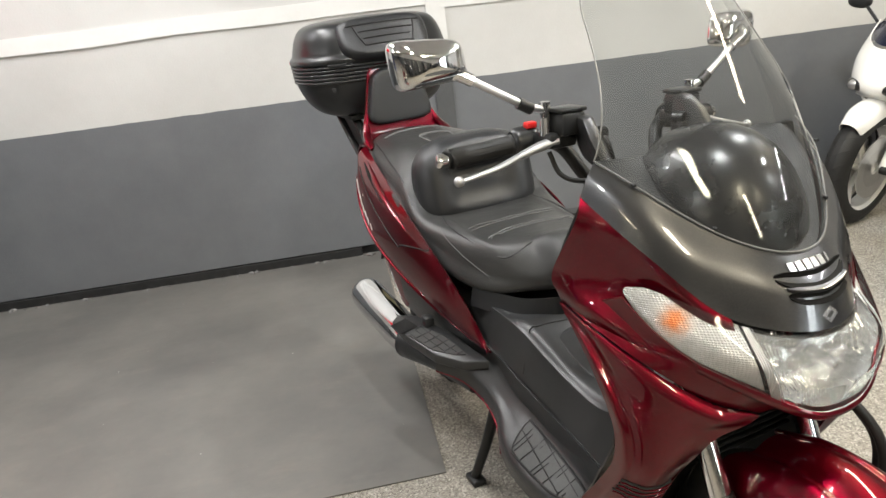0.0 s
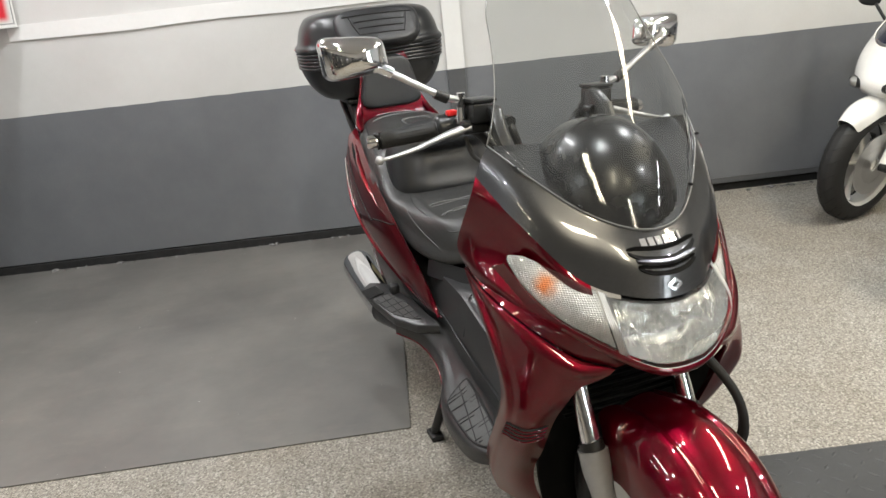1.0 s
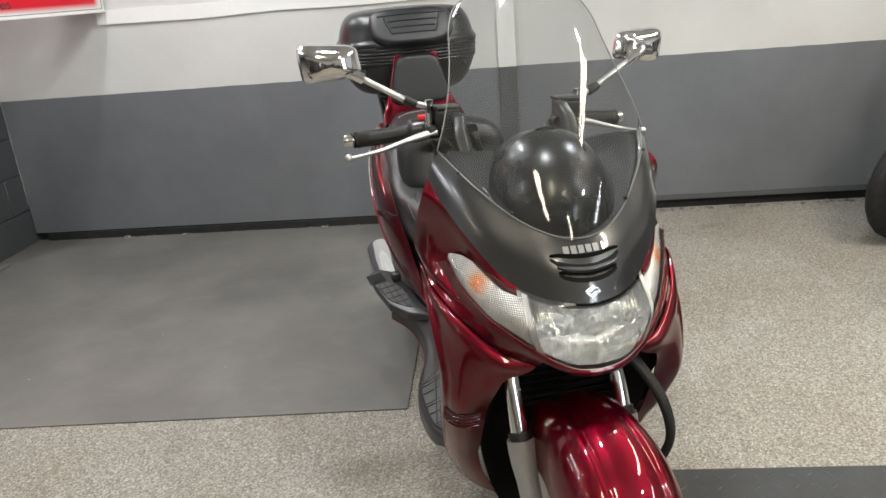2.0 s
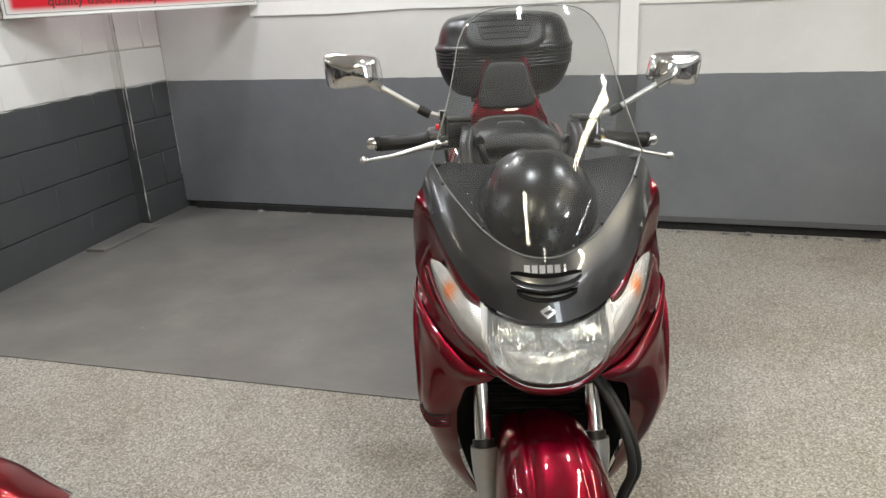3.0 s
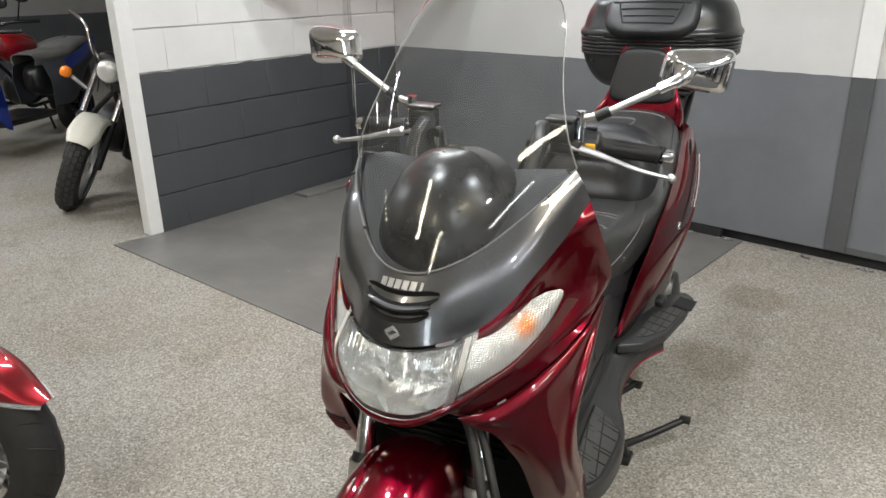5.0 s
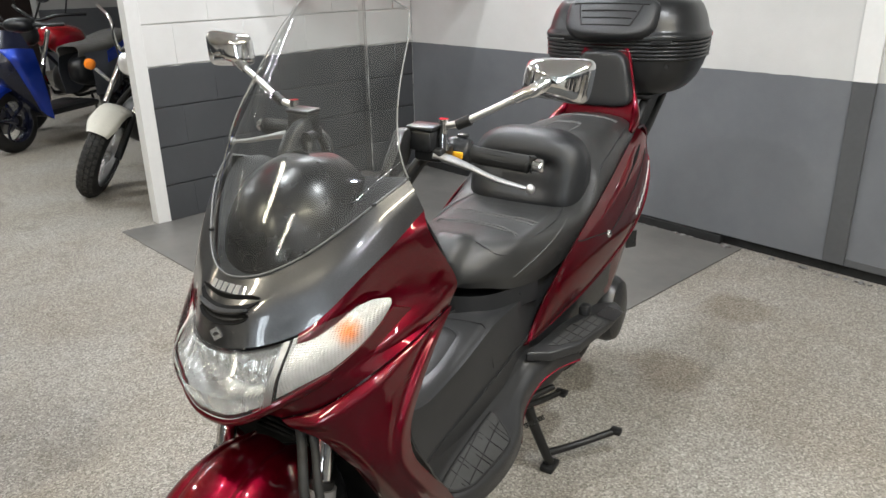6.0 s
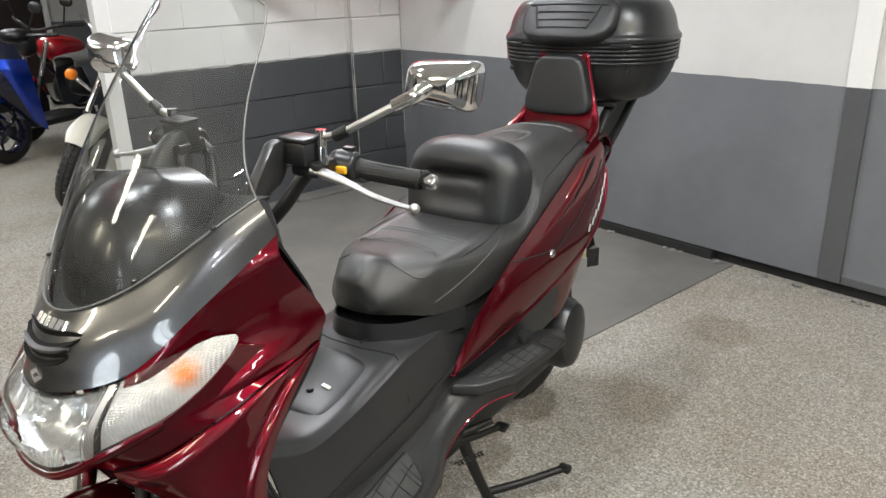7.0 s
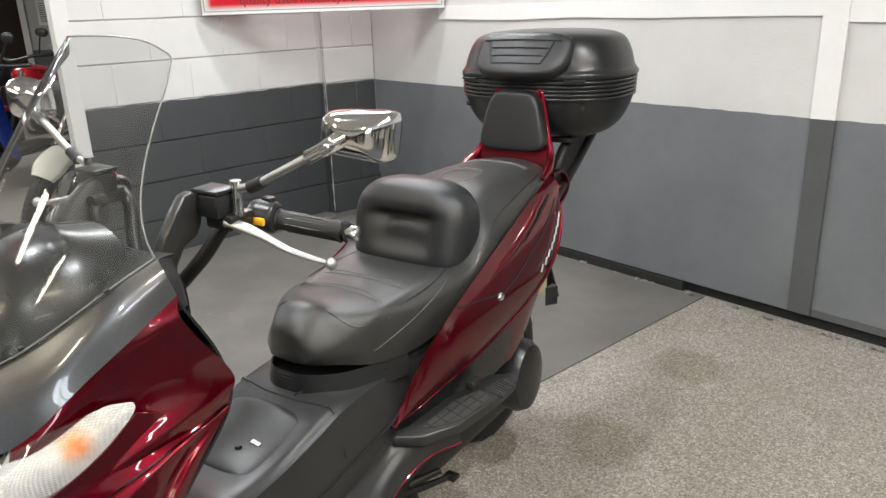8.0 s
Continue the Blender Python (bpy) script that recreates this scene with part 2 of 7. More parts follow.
FORKPAINT = surface_mat("silver_grey_paint", (0.3, 0.3, 0.305), 0.4, metal=0.55, var=0.12, grain=0.06, grain_scale=350)
POLISHED = surface_mat("polished_alloy", (0.56, 0.56, 0.56), 0.36, metal=1.0, var=0.06)
STEEL = surface_mat("dark_steel", (0.014, 0.014, 0.014), 0.42, metal=0.3, var=0.3, grain=0.1)
SCREEN = thin_clear("windscreen_acrylic", (0.76, 0.775, 0.765), haze=0.03)
LENS = thin_clear("clear_lens", (0.97, 0.98, 0.98), haze=0.04)
FLUTE = fluted_mat("fluted_lens", (0.98, 0.99, 0.99), 0.04, 0.5, 55)
WHITEREF = surface_mat("pale_reflector", (0.72, 0.72, 0.7), 0.3, metal=0.4, var=0.06)


def ribbed_mat(name, colour, rough, ribs):
    """A bright lamp bowl with fine upright ribs."""
    m, n, l, b = principled(name)
    v = coords(n, l)
    w = n.new("ShaderNodeTexWave")
    w.wave_type, w.bands_direction = "BANDS", "X"
    w.inputs["Scale"].default_value = ribs
    l.new(v, w.inputs[0])
    l.new(ramp(n, l, noise_tex(n, l, v, 30, 3), [(0.3, tuple(c * 0.9 for c in colour)), (0.7, colour)]), b.inputs["Base Color"])
    b.inputs["Metallic"].default_value, b.inputs["Roughness"].default_value = 0.9, rough
    bump(n, l, b, w.outputs["Fac"], 0.55, 0.003)
    return m


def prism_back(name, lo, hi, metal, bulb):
    """A moulded prism plate with fine crossed ribs. The amber blur of each side's bulb, as the prisms spread it, is
    painted into the colour.
    """
    m, n, l, b = principled(name)
    v = coords(n, l)
    h = []
    for axis in ("X", "Z"):
        w = n.new("ShaderNodeTexWave")
        w.wave_type, w.bands_direction = "BANDS", axis
        w.inputs["Scale"].default_value = 90
        l.new(v, w.inputs[0])
        h.append(w.outputs["Fac"])
    ad = n.new("ShaderNodeMath")
    l.new(h[0], ad.inputs[0]), l.new(h[1], ad.inputs[1])
    silver = ramp(n, l, noise_tex(n, l, v, 40, 3), [(0.3, lo), (0.7, hi)])
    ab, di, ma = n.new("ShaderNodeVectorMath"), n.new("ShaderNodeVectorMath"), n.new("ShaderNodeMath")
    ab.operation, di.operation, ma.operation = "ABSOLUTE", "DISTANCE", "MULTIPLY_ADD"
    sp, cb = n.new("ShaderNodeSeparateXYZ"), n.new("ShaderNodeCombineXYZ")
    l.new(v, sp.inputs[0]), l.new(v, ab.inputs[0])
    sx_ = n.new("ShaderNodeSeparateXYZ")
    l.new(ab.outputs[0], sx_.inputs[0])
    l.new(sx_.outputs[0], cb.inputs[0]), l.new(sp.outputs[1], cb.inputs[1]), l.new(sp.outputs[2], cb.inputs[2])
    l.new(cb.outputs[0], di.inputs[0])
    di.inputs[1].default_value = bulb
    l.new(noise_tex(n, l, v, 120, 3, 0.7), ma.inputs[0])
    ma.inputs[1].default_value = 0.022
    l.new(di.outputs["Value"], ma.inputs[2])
    # amber fading away from the bulb imitates its image spread by the prisms
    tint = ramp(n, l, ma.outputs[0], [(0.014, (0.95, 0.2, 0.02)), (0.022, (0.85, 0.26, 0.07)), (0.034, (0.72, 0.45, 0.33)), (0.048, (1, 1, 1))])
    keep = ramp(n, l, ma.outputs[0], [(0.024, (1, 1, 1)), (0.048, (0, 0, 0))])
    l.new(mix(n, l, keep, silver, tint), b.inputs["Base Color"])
    b.inputs["Metallic"].default_value, b.inputs["Roughness"].default_value = metal, 0.22
    bump(n, l, b, ad.outputs[0], 0.4, 0.002)
    return m


REFLECT = ribbed_mat("lamp_reflector", (0.86, 0.87, 0.88), 0.16, 55)
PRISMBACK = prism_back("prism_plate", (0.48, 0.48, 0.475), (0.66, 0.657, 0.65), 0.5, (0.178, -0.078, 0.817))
BANDREF = ribbed_mat("lamp_divider", (0.6, 0.6, 0.595), 0.45, 120)
SILVER = surface_mat("silver_badge", (0.75, 0.76, 0.78), 0.22, metal=0.9, var=0.05)
YELLOW = surface_mat("yellow_plastic", (0.75, 0.38, 0.02), 0.4)
REDSW = surface_mat("red_plastic", (0.6, 0.02, 0.02), 0.35)
LABEL = surface_mat("paper_label", (0.75, 0.75, 0.72), 0.6)
MIRROR = surface_mat("mirror_glass", (0.9, 0.9, 0.9), 0.01, metal=1.0, var=0.01, rough_var=0.005)
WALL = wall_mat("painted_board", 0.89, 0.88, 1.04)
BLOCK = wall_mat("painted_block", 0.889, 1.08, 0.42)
WHITEWOOD = surface_mat("white_gloss_wood", (0.64, 0.635, 0.62), 0.4, var=0.05, scale=3)
GREYWOOD = surface_mat("grey_gloss_wood", (0.075, 0.077, 0.08), 0.42, var=0.12, scale=3)
CARPET = carpet_mat()
VINYL = vinyl_mat()
CHECKER = surface_mat("grey_rubber_matting", (0.038, 0.039, 0.04), 0.6, var=0.2, grain=0.3, grain_scale=200)
FILLER = surface_mat("pale_paint_bead", (0.34, 0.335, 0.325), 0.6, var=0.5, scale=14)
CEILMAT = surface_mat("white_ceiling_board", (0.8, 0.8, 0.785), 0.8, var=0.05, scale=2)
DIRT = surface_mat("dirty_black_gap", (0.012, 0.012, 0.012), 0.8, var=0.5, scale=20, grain=0.5, grain_scale=60)

# ---- mesh tools ----


def sampled(pts, n):
    """n points along a Catmull-Rom curve through pts (an array whose first axis runs along the curve)."""
    p = np.asarray(pts, float)
    k = len(p)
    ext = np.concatenate([[2 * p[0] - p[1]], p, [2 * p[-1] - p[-2]]])
    t = np.linspace(0, k - 1, n)
    i = np.minimum(t.astype(int), k - 2)
    s = (t - i).reshape((-1,) + (1,) * (p.ndim - 1))
    a, b, c, d = ext[i], ext[i + 1], ext[i + 2], ext[i + 3]
    return 0.5 * (2 * b + (c - a) * s + (2 * a - 5 * b + 4 * c - d) * s**2 + (3 * b - a - 3 * c + d) * s**3)


def sym(half):
    """A row given from the centre outwards, mirrored to the full row."""
    return [(-x, y, z) for x, y, z in reversed(half[1:])] + list(half)


def soft_half(half, n=17, width=0.07):
    """A row from the centre outwards, evenly spaced and gently smoothed; its outer end stays."""
    p = sampled(np.array(sym(half), float), 401)
    d = np.r_[0, np.cumsum(np.linalg.norm(np.diff(p, axis=0), axis=1))]
    s = np.linspace(0, d[-1], 401)
    p = np.stack([np.interp(s, d, p[:, k]) for k in range(3)], 1)
    m = int(401 * width)
    q = np.concatenate([2 * p[0] - p[m:0:-1], p, 2 * p[-1] - p[-2 : -m - 2 : -1]])
    w = np.hanning(2 * m + 1)
    q = np.stack([np.convolve(q[:, k], w / w.sum(), "valid") for k in range(3)], 1)
    return [tuple(q[int(round(k))]) for k in np.linspace(200, 400, n)]


def fair_grid(rows, du, dv, nu=9, nv=9):
    """A net of control points replaced by the smooth surface of low degree that lies nearest to it."""
    p = np.array(rows, float)
    a, b = np.meshgrid(np.linspace(-1, 1, p.shape[0]), np.linspace(-1, 1, p.shape[1]), indexing="ij")
    x, y = np.meshgrid(np.linspace(-1, 1, nv), np.linspace(-1, 1, nu), indexing="ij")
    basis = lambda q, r: np.stack([(q.ravel() ** i) * (r.ravel() ** j) for i in range(dv + 1) for j in range(du + 1)], 1)
    c = np.linalg.lstsq(basis(a, b), p.reshape(-1, 3), rcond=None)[0]
    return (basis(x, y) @ c).reshape(nv, nu, 3)


def grid_points(rows, nu, nv):
    p = np.array(rows, float)
    p = sampled(p, nv)
    return sampled(p.transpose(1, 0, 2), nu).transpose(1, 0, 2)


def grid_mesh(g, wrap=False, caps=False):
    bm = bmesh.new()
    r, c = g.shape[:2]
    vs = [[bm.verts.new(g[i, j]) for j in range(c)] for i in range(r)]
    for i in range(r - 1):
        for j in range(c if wrap else c - 1):
            k = (j + 1) % c
            bm.faces.new((vs[i][j], vs[i][k], vs[i + 1][k], vs[i + 1][j]))
    if caps:
        bm.faces.new(vs[0][::-1])
        bm.faces.new(vs[-1])
    bmesh.ops.remove_doubles(bm, verts=bm.verts, dist=1e-5)
    bmesh.ops.recalc_face_normals(bm, faces=bm.faces)
    return bm


def skin(rows, nu, nv, thick=0.004, inner=(0, -0.5, 0.6)):
    """A smooth shell through rows of control points; it thickens towards the point inner."""
    g = grid_points(rows, nu, nv)
    if not thick:
        return grid_mesh(g)
    nrm = np.cross(np.gradient(g, axis=1), np.gradient(g, axis=0))
    nrm /= np.linalg.norm(nrm, axis=2)[:, :, None] + 1e-12
    nrm *= np.sign(((g - np.array(inner)) * nrm).sum() + 1e-9)
    h = g - nrm * abs(thick)
    bm = bmesh.new()
    r, c = g.shape[:2]
    lay = [[[bm.verts.new(q[i, j]) for j in range(c)] for i in range(r)] for q in (g, h)]
    for i in range(r - 1):
        for j in range(c - 1):
            for q in lay:
                bm.faces.new((q[i][j], q[i][j + 1], q[i + 1][j + 1], q[i + 1][j]))
    ring = [(0, j) for j in range(c)] + [(i, c - 1) for i in range(1, r)] + [(r - 1, j) for j in range(c - 2, -1, -1)] + [(i, 0) for i in range(r - 2, 0, -1)]
    for k in range(len(ring)):
        (i, j), (m, n) = ring[k], ring[(k + 1) % len(ring)]
        bm.faces.new((lay[0][i][j], lay[0][m][n], lay[1][m][n], lay[1][i][j]))
    bmesh.ops.remove_doubles(bm, verts=bm.verts, dist=1e-5)
    bmesh.ops.recalc_face_normals(bm, faces=bm.faces)
    return bm


def lerp(p, q, s):
    return tuple(a + (b - a) * s for a, b in zip(p, q))


def flip_x(bm):
    for v in bm.verts:
        v.co.x = -v.co.x
    bmesh.ops.reverse_faces(bm, faces=bm.faces)
    return bm


def moved(bm, m):
    bm.transform(m)
    return bm


def tube(pts, radius, n=24, seg=12, smooth=True, squash=1.0):
    """A round bar along a curve; radius is a number or a list along it."""
    p = sampled(pts, n) if smooth else np.asarray(pts, float)
    n = len(p)
    rad = np.interp(np.linspace(0, 1, n), np.linspace(0, 1, len(radius)), radius) if isinstance(radius, (list, tuple)) else np.full(n, radius)
    tang = np.gradient(p, axis=0)
    tang /= np.linalg.norm(tang, axis=1)[:, None]
    ref = np.array((0, 0, 1.0)) if abs(tang[0][2]) < 0.9 else np.array((1.0, 0, 0))
    g = np.zeros((n, seg, 3))
    for i in range(n):
        u = ref - tang[i] * (ref @ tang[i])
        u /= np.linalg.norm(u)
        ref = u
        w = np.cross(tang[i], u)
        for j in range(seg):
            a = 2 * math.pi * j / seg
            g[i, j] = p[i] + rad[i] * (math.cos(a) * u * squash + math.sin(a) * w)
    return grid_mesh(g, True, True)


def lathe(profile, seg=40, axis="Z"):
    """Profile of (radius, height) turned about an axis."""
    g = np.zeros((len(profile), seg, 3))
    for i, (r, h) in enumerate(profile):
        for j in range(seg):
            a = 2 * math.pi * j / seg
            c, s = r * math.cos(a), r * math.sin(a)
            g[i, j] = {"Z": (c, s, h), "X": (h, c, s), "Y": (s, h, c)}[axis]
    return grid_mesh(g, True, profile[0][0] > 1e-4 and profile[0] != profile[-1])


def block(x0, x1, y0, y1, z0, z1, bevel=0.004, seg=2):
    bm = bmesh.new()
    bmesh.ops.create_cube(bm, size=1)
    for v in bm.verts:
        v.co = ((x0 + x1) / 2 + v.co.x * (x1 - x0), (y0 + y1) / 2 + v.co.y * (y1 - y0), (z0 + z1) / 2 + v.co.z * (z1 - z0))
    if bevel:
        bmesh.ops.bevel(bm, geom=bm.edges[:], offset=bevel, segments=seg, affect="EDGES", profile=0.5)
    return bm


def prism(outline, h0, h1, bevel=0.0):
    """An upright slab over an outline of (x, y)."""
    bm = bmesh.new()
    f = bm.faces.new([bm.verts.new((x, y, h0)) for x, y in outline])
    r = bmesh.ops.extrude_face_region(bm, geom=[f])
    for v in [g for g in r["geom"] if isinstance(g, bmesh.types.BMVert)]:
        v.co.z = h1
    bmesh.ops.recalc_face_normals(bm, faces=bm.faces)
    if bevel:
        bmesh.ops.bevel(bm, geom=bm.edges[:], offset=bevel, segments=2, affect="EDGES", profile=0.5)
    return bm


def joined(*bms):
    out = bmesh.new()
    for b in bms:
        me = bpy.data.meshes.new("tmp")
        b.to_mesh(me)
        out.from_mesh(me)
        bpy.data.meshes.remove(me)
        b.free()
    return out


def made(name, bm, material, smooth=True, angle=40):
    me = bpy.data.meshes.new(name)
    bm.to_mesh(me)
    bm.free()
    me.materials.append(material)
    if smooth:
        me.polygons.foreach_set("use_smooth", [True] * len(me.polygons))
        me.set_sharp_from_angle(angle=radians(angle))
    return new(name, me)


def part(name, bm, material, parent, label="", smooth=True, angle=40):
    ob = made(name, bm, material, smooth, angle)
    ob.parent = parent
    return tagged(ob, label) if label else ob


def thing(name, m, label, category, group="", kind=""):
    ob = new(name)
    ob.empty_display_size = 0.1
    ob.matrix_world = m
    return tagged(ob, label, category, group, kind)


def structure(name, bm, material, label="", smooth=False):
    return tagged(made(name, bm, material, smooth), label, kind="structure")


# ---- the room ----
WX, WY = -3.35, 1.468
ROOM_W, ROOM_E, ROOM_S = -12.0, 5.0, -7.0
structure("floor", block(ROOM_W - 0.2, ROOM_E + 0.2, ROOM_S - 0.9, 4.2, -0.1, 0, 0), CARPET, "flecked grey commercial carpet, worn and stained")
structure("ceiling", block(ROOM_W - 0.2, ROOM_E + 0.2, ROOM_S - 0.9, 4.2, CEIL, CEIL + 0.1, 0), CEILMAT, "plain white ceiling")
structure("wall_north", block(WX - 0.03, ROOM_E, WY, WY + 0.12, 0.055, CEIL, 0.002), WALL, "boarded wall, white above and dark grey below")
structure("wall_plinth", block(WX - 0.03, ROOM_E, WY + 0.03, WY + 0.12, 0, 0.055, 0), DIRT, "dirty black gap under the wall boards")
DOOR_X0, DOOR_X1, DOOR_TOP = 3.15, 4.55, 2.35
for name, x0, x1, z0 in (("wall_south", ROOM_W, DOOR_X0, 0), ("wall_south_2", DOOR_X1, ROOM_E, 0), ("wall_south_3", DOOR_X0, DOOR_X1, DOOR_TOP)):
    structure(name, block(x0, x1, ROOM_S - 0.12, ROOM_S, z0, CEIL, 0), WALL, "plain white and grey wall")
# glazed shop entrance that lets daylight in
entrance = structure("window_1", joined(*[block(x, x + 0.07, ROOM_S - 0.1, ROOM_S - 0.03, 0, DOOR_TOP, 0.004) for x in (DOOR_X0, (DOOR_X0 + DOOR_X1) / 2 - 0.035, DOOR_X1 - 0.07)], *[block(DOOR_X0 + 0.07, DOOR_X1 - 0.07, ROOM_S - 0.095, ROOM_S - 0.035, z, z + 0.08, 0.004) for z in (0.0, DOOR_TOP - 0.08)]), WHITEWOOD, "white framed glazed shop entrance")
for x0, x1 in ((DOOR_X0 + 0.07, (DOOR_X0 + DOOR_X1) / 2 - 0.035), ((DOOR_X0 + DOOR_X1) / 2 + 0.035, DOOR_X1 - 0.07)):
    pane = part("pane", block(x0, x1, ROOM_S - 0.07, ROOM_S - 0.064, 0.08, DOOR_TOP - 0.08, 0), LENS, entrance)
    pane.visible_shadow = False
structure("backdrop", block(DOOR_X0 - 0.6, DOOR_X1 + 0.6, ROOM_S - 0.75, ROOM_S - 0.7, 0.0, CEIL, 0), glow_mat("overcast_daylight", (0.9, 0.96, 1.0), 11.0), "bright overcast daylight outside the entrance")
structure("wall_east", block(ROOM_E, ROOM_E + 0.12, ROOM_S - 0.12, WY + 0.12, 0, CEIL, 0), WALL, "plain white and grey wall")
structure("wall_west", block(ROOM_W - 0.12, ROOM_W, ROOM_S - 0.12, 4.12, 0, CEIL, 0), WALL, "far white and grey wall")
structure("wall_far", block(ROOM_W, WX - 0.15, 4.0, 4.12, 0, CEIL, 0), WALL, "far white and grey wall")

# boards and battens on the back wall
for bx0, bx1, bz0, bz1, pr in ((-0.388, -0.292, 0.89, CEIL, 0.016), (-2.66, -0.388, 1.28, 1.36, 0.012), (-0.292, 2.4, 1.258, 1.35, 0.012)):
    bm = bmesh.new()
    nseg = max(2, int((bx1 - bx0) / 0.12)) if bx1 - bx0 > 0.5 else 1
    bot, top = [], []
    for i in range(nseg + 1):
        x = bx0 + (bx1 - bx0) * i / nseg
        wob = 0.007 * noise.noise((x * 2.2, bz0 * 5, 0)) if nseg > 1 else 0
        bot.append((x, bz0 + wob)), top.append((x, bz1 + wob * 0.5))
    f = bm.faces.new([bm.verts.new((x, WY - pr, z)) for x, z in bot + top[::-1]])
    r = bmesh.ops.extrude_face_region(bm, geom=[f])
    for v in [g for g in r["geom"] if isinstance(g, bmesh.types.BMVert)]:
        v.co.y = WY + 0.002
    bmesh.ops.recalc_face_normals(bm, faces=bm.faces)
    structure("trim", bm, WHITEWOOD, "white painted wall batten")
structure("trim", block(-0.388, -0.292, WY - 0.014, WY + 0.002, 0.06, 0.888, 0.002), GREYWOOD, "dark grey painted wall batten")
structure("trim", block(-0.292, 2.6, WY - 0.005, WY + 0.002, 0.058, 0.09, 0.001), GREYWOOD, "dark grey painted bottom board")
structure("baseboard", block(-3.3, -0.9, WY - 0.01, WY + 0.04, 0.0, 0.05, 0.003), DIRT, "scuffed black skirting")

# crumbs of mortar and dirt in the gap under the boards
random.seed(7)
bm = bmesh.new()
for i in range(150):
    x = random.uniform(-3.25, 2.3)
    s = random.uniform(0.002, 0.011) * (1.6 if random.random() < 0.12 else 1)
    r = bmesh.ops.create_icosphere(bm, subdivisions=1, radius=s)
    for v in r["verts"]:
        v.co = Vector((x + v.co.x * random.uniform(0.7, 2.2), WY - random.uniform(0.005, 0.04) + v.co.y, max(0.001, s * 0.5 + v.co.z * 0.6)))
debris = made("debris", bm, surface_mat("mortar_crumbs", (0.16, 0.155, 0.15), 0.9, var=0.9, scale=40), False)
tagged(debris, "loose crumbs of mortar and dirt along the wall foot", "debris", kind="stuff")

# painted block wall between post and pillar, a little off square
ANG = math.atan2(-0.11, 1.52)
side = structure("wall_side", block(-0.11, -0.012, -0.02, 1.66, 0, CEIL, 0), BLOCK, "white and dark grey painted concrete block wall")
SIDE_M = Matrix.Translation((WX, -0.455, 0)) @ Matrix.Rotation(-ANG, 4, "Z")
side.matrix_world = SIDE_M
COURSE, LONG = 0.2262, 0.45


def wall_block(y0, y1, z0, z1):
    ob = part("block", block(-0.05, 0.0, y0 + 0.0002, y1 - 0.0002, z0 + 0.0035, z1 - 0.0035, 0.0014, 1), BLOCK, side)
    return ob


BLOCK_CALLS = []
for k in range(12):
    z0, z1 = k * COURSE - 0.012 if k else 0.0, min(CEIL, (k + 1) * COURSE - 0.012)
    y = -LONG * (0.1 if k % 2 else 0.6)
    while y < 1.56:
        a, b_ = max(0.0, y), min(1.56, y + LONG)
        if b_ - a > 0.03:
            BLOCK_CALLS.append((a, b_, z0, z1))
        y += LONG

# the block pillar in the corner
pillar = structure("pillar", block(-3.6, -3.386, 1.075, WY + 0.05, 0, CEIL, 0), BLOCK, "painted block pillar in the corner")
PILLAR_CALLS = []
for k in range(12):
    z0, z1 = k * COURSE - 0.012 if k else 0.0, min(CEIL, (k + 1) * COURSE - 0.012)
    PILLAR_CALLS.append((-3.52, -3.378, 1.065, 1.30 if k % 2 else WY - 0.001, z0, z1))
    if k % 2:
        PILLAR_CALLS.append((-3.52, -3.378, 1.30, WY - 0.001, z0, z1))

# ragged beads of pale paint and filler down the pillar's edges
random.seed(77)
for bx, by, z0, z1, wd in ((-3.3765, 1.0625, 0.03, 1.35, 0.0035), (-3.3775, WY - 0.004, 0.25, 1.25, 0.0025), (-3.40, 1.0635, 0.5, 1.5, 0.002)):
    pts = [(bx + random.uniform(-0.0015, 0.0015), by + random.uniform(-0.0015, 0.0015), z0 + (z1 - z0) * k / 30) for k in range(31)]
    part("paint_bead", tube(pts, [wd * random.uniform(0.3, 1.3) for k in range(31)], 90, 6), FILLER, pillar, "ragged pale paint bead")

# white end post of the block wall, and the wall that carries on behind it
structure("door_post", block(-3.435, -3.345, -0.53, -0.452, 0, CEIL, 0.004), WHITEWOOD, "white painted timber end post")
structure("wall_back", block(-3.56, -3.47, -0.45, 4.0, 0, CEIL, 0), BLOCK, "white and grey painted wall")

# floor coverings
structure("vinyl_mat", prism([(-0.746, -0.638), (-0.79, WY + 0.02), (-3.45, WY + 0.02), (-3.45, 0.9), (-3.345, -0.45), (-3.367, -0.739)], 0.001, 0.005), VINYL, "smooth dark grey vinyl sheet, scuffed")
structure("floor_plate", prism([(-3.388, 0.492), (-3.262, 0.505), (-3.268, 1.012), (-3.42, 1.02)], 0.004, 0.024, 0.004), VINYL, "small loose vinyl offcut by the wall")
mat_ob = structure("rubber_matting", block(0.03, 3.2, -3.2, -1.008, 0.001, 0.011, 0.002), CHECKER, "dark grey interlocking rubber floor matting")
bm = bmesh.new()
for i in range(60):
    for j in range(42):
        x, y = 0.07 + i * 0.05, -1.04 - j * 0.05
        a = radians(45 if (i + j) % 2 else -45)
        c, s = math.cos(a), math.sin(a)
        q = []
        for dx, dy in ((-0.018, 0), (0, -0.006), (0.018, 0), (0, 0.006)):
            q.append(bm.verts.new((x + dx * c - dy * s, y + dx * s + dy * c, 0.0112)))
        top = bm.verts.new((x, y, 0.0135))
        for k in range(4):
            bm.faces.new((q[k], q[(k + 1) % 4], top))
part("tread", bm, CHECKER, mat_ob, smooth=False)

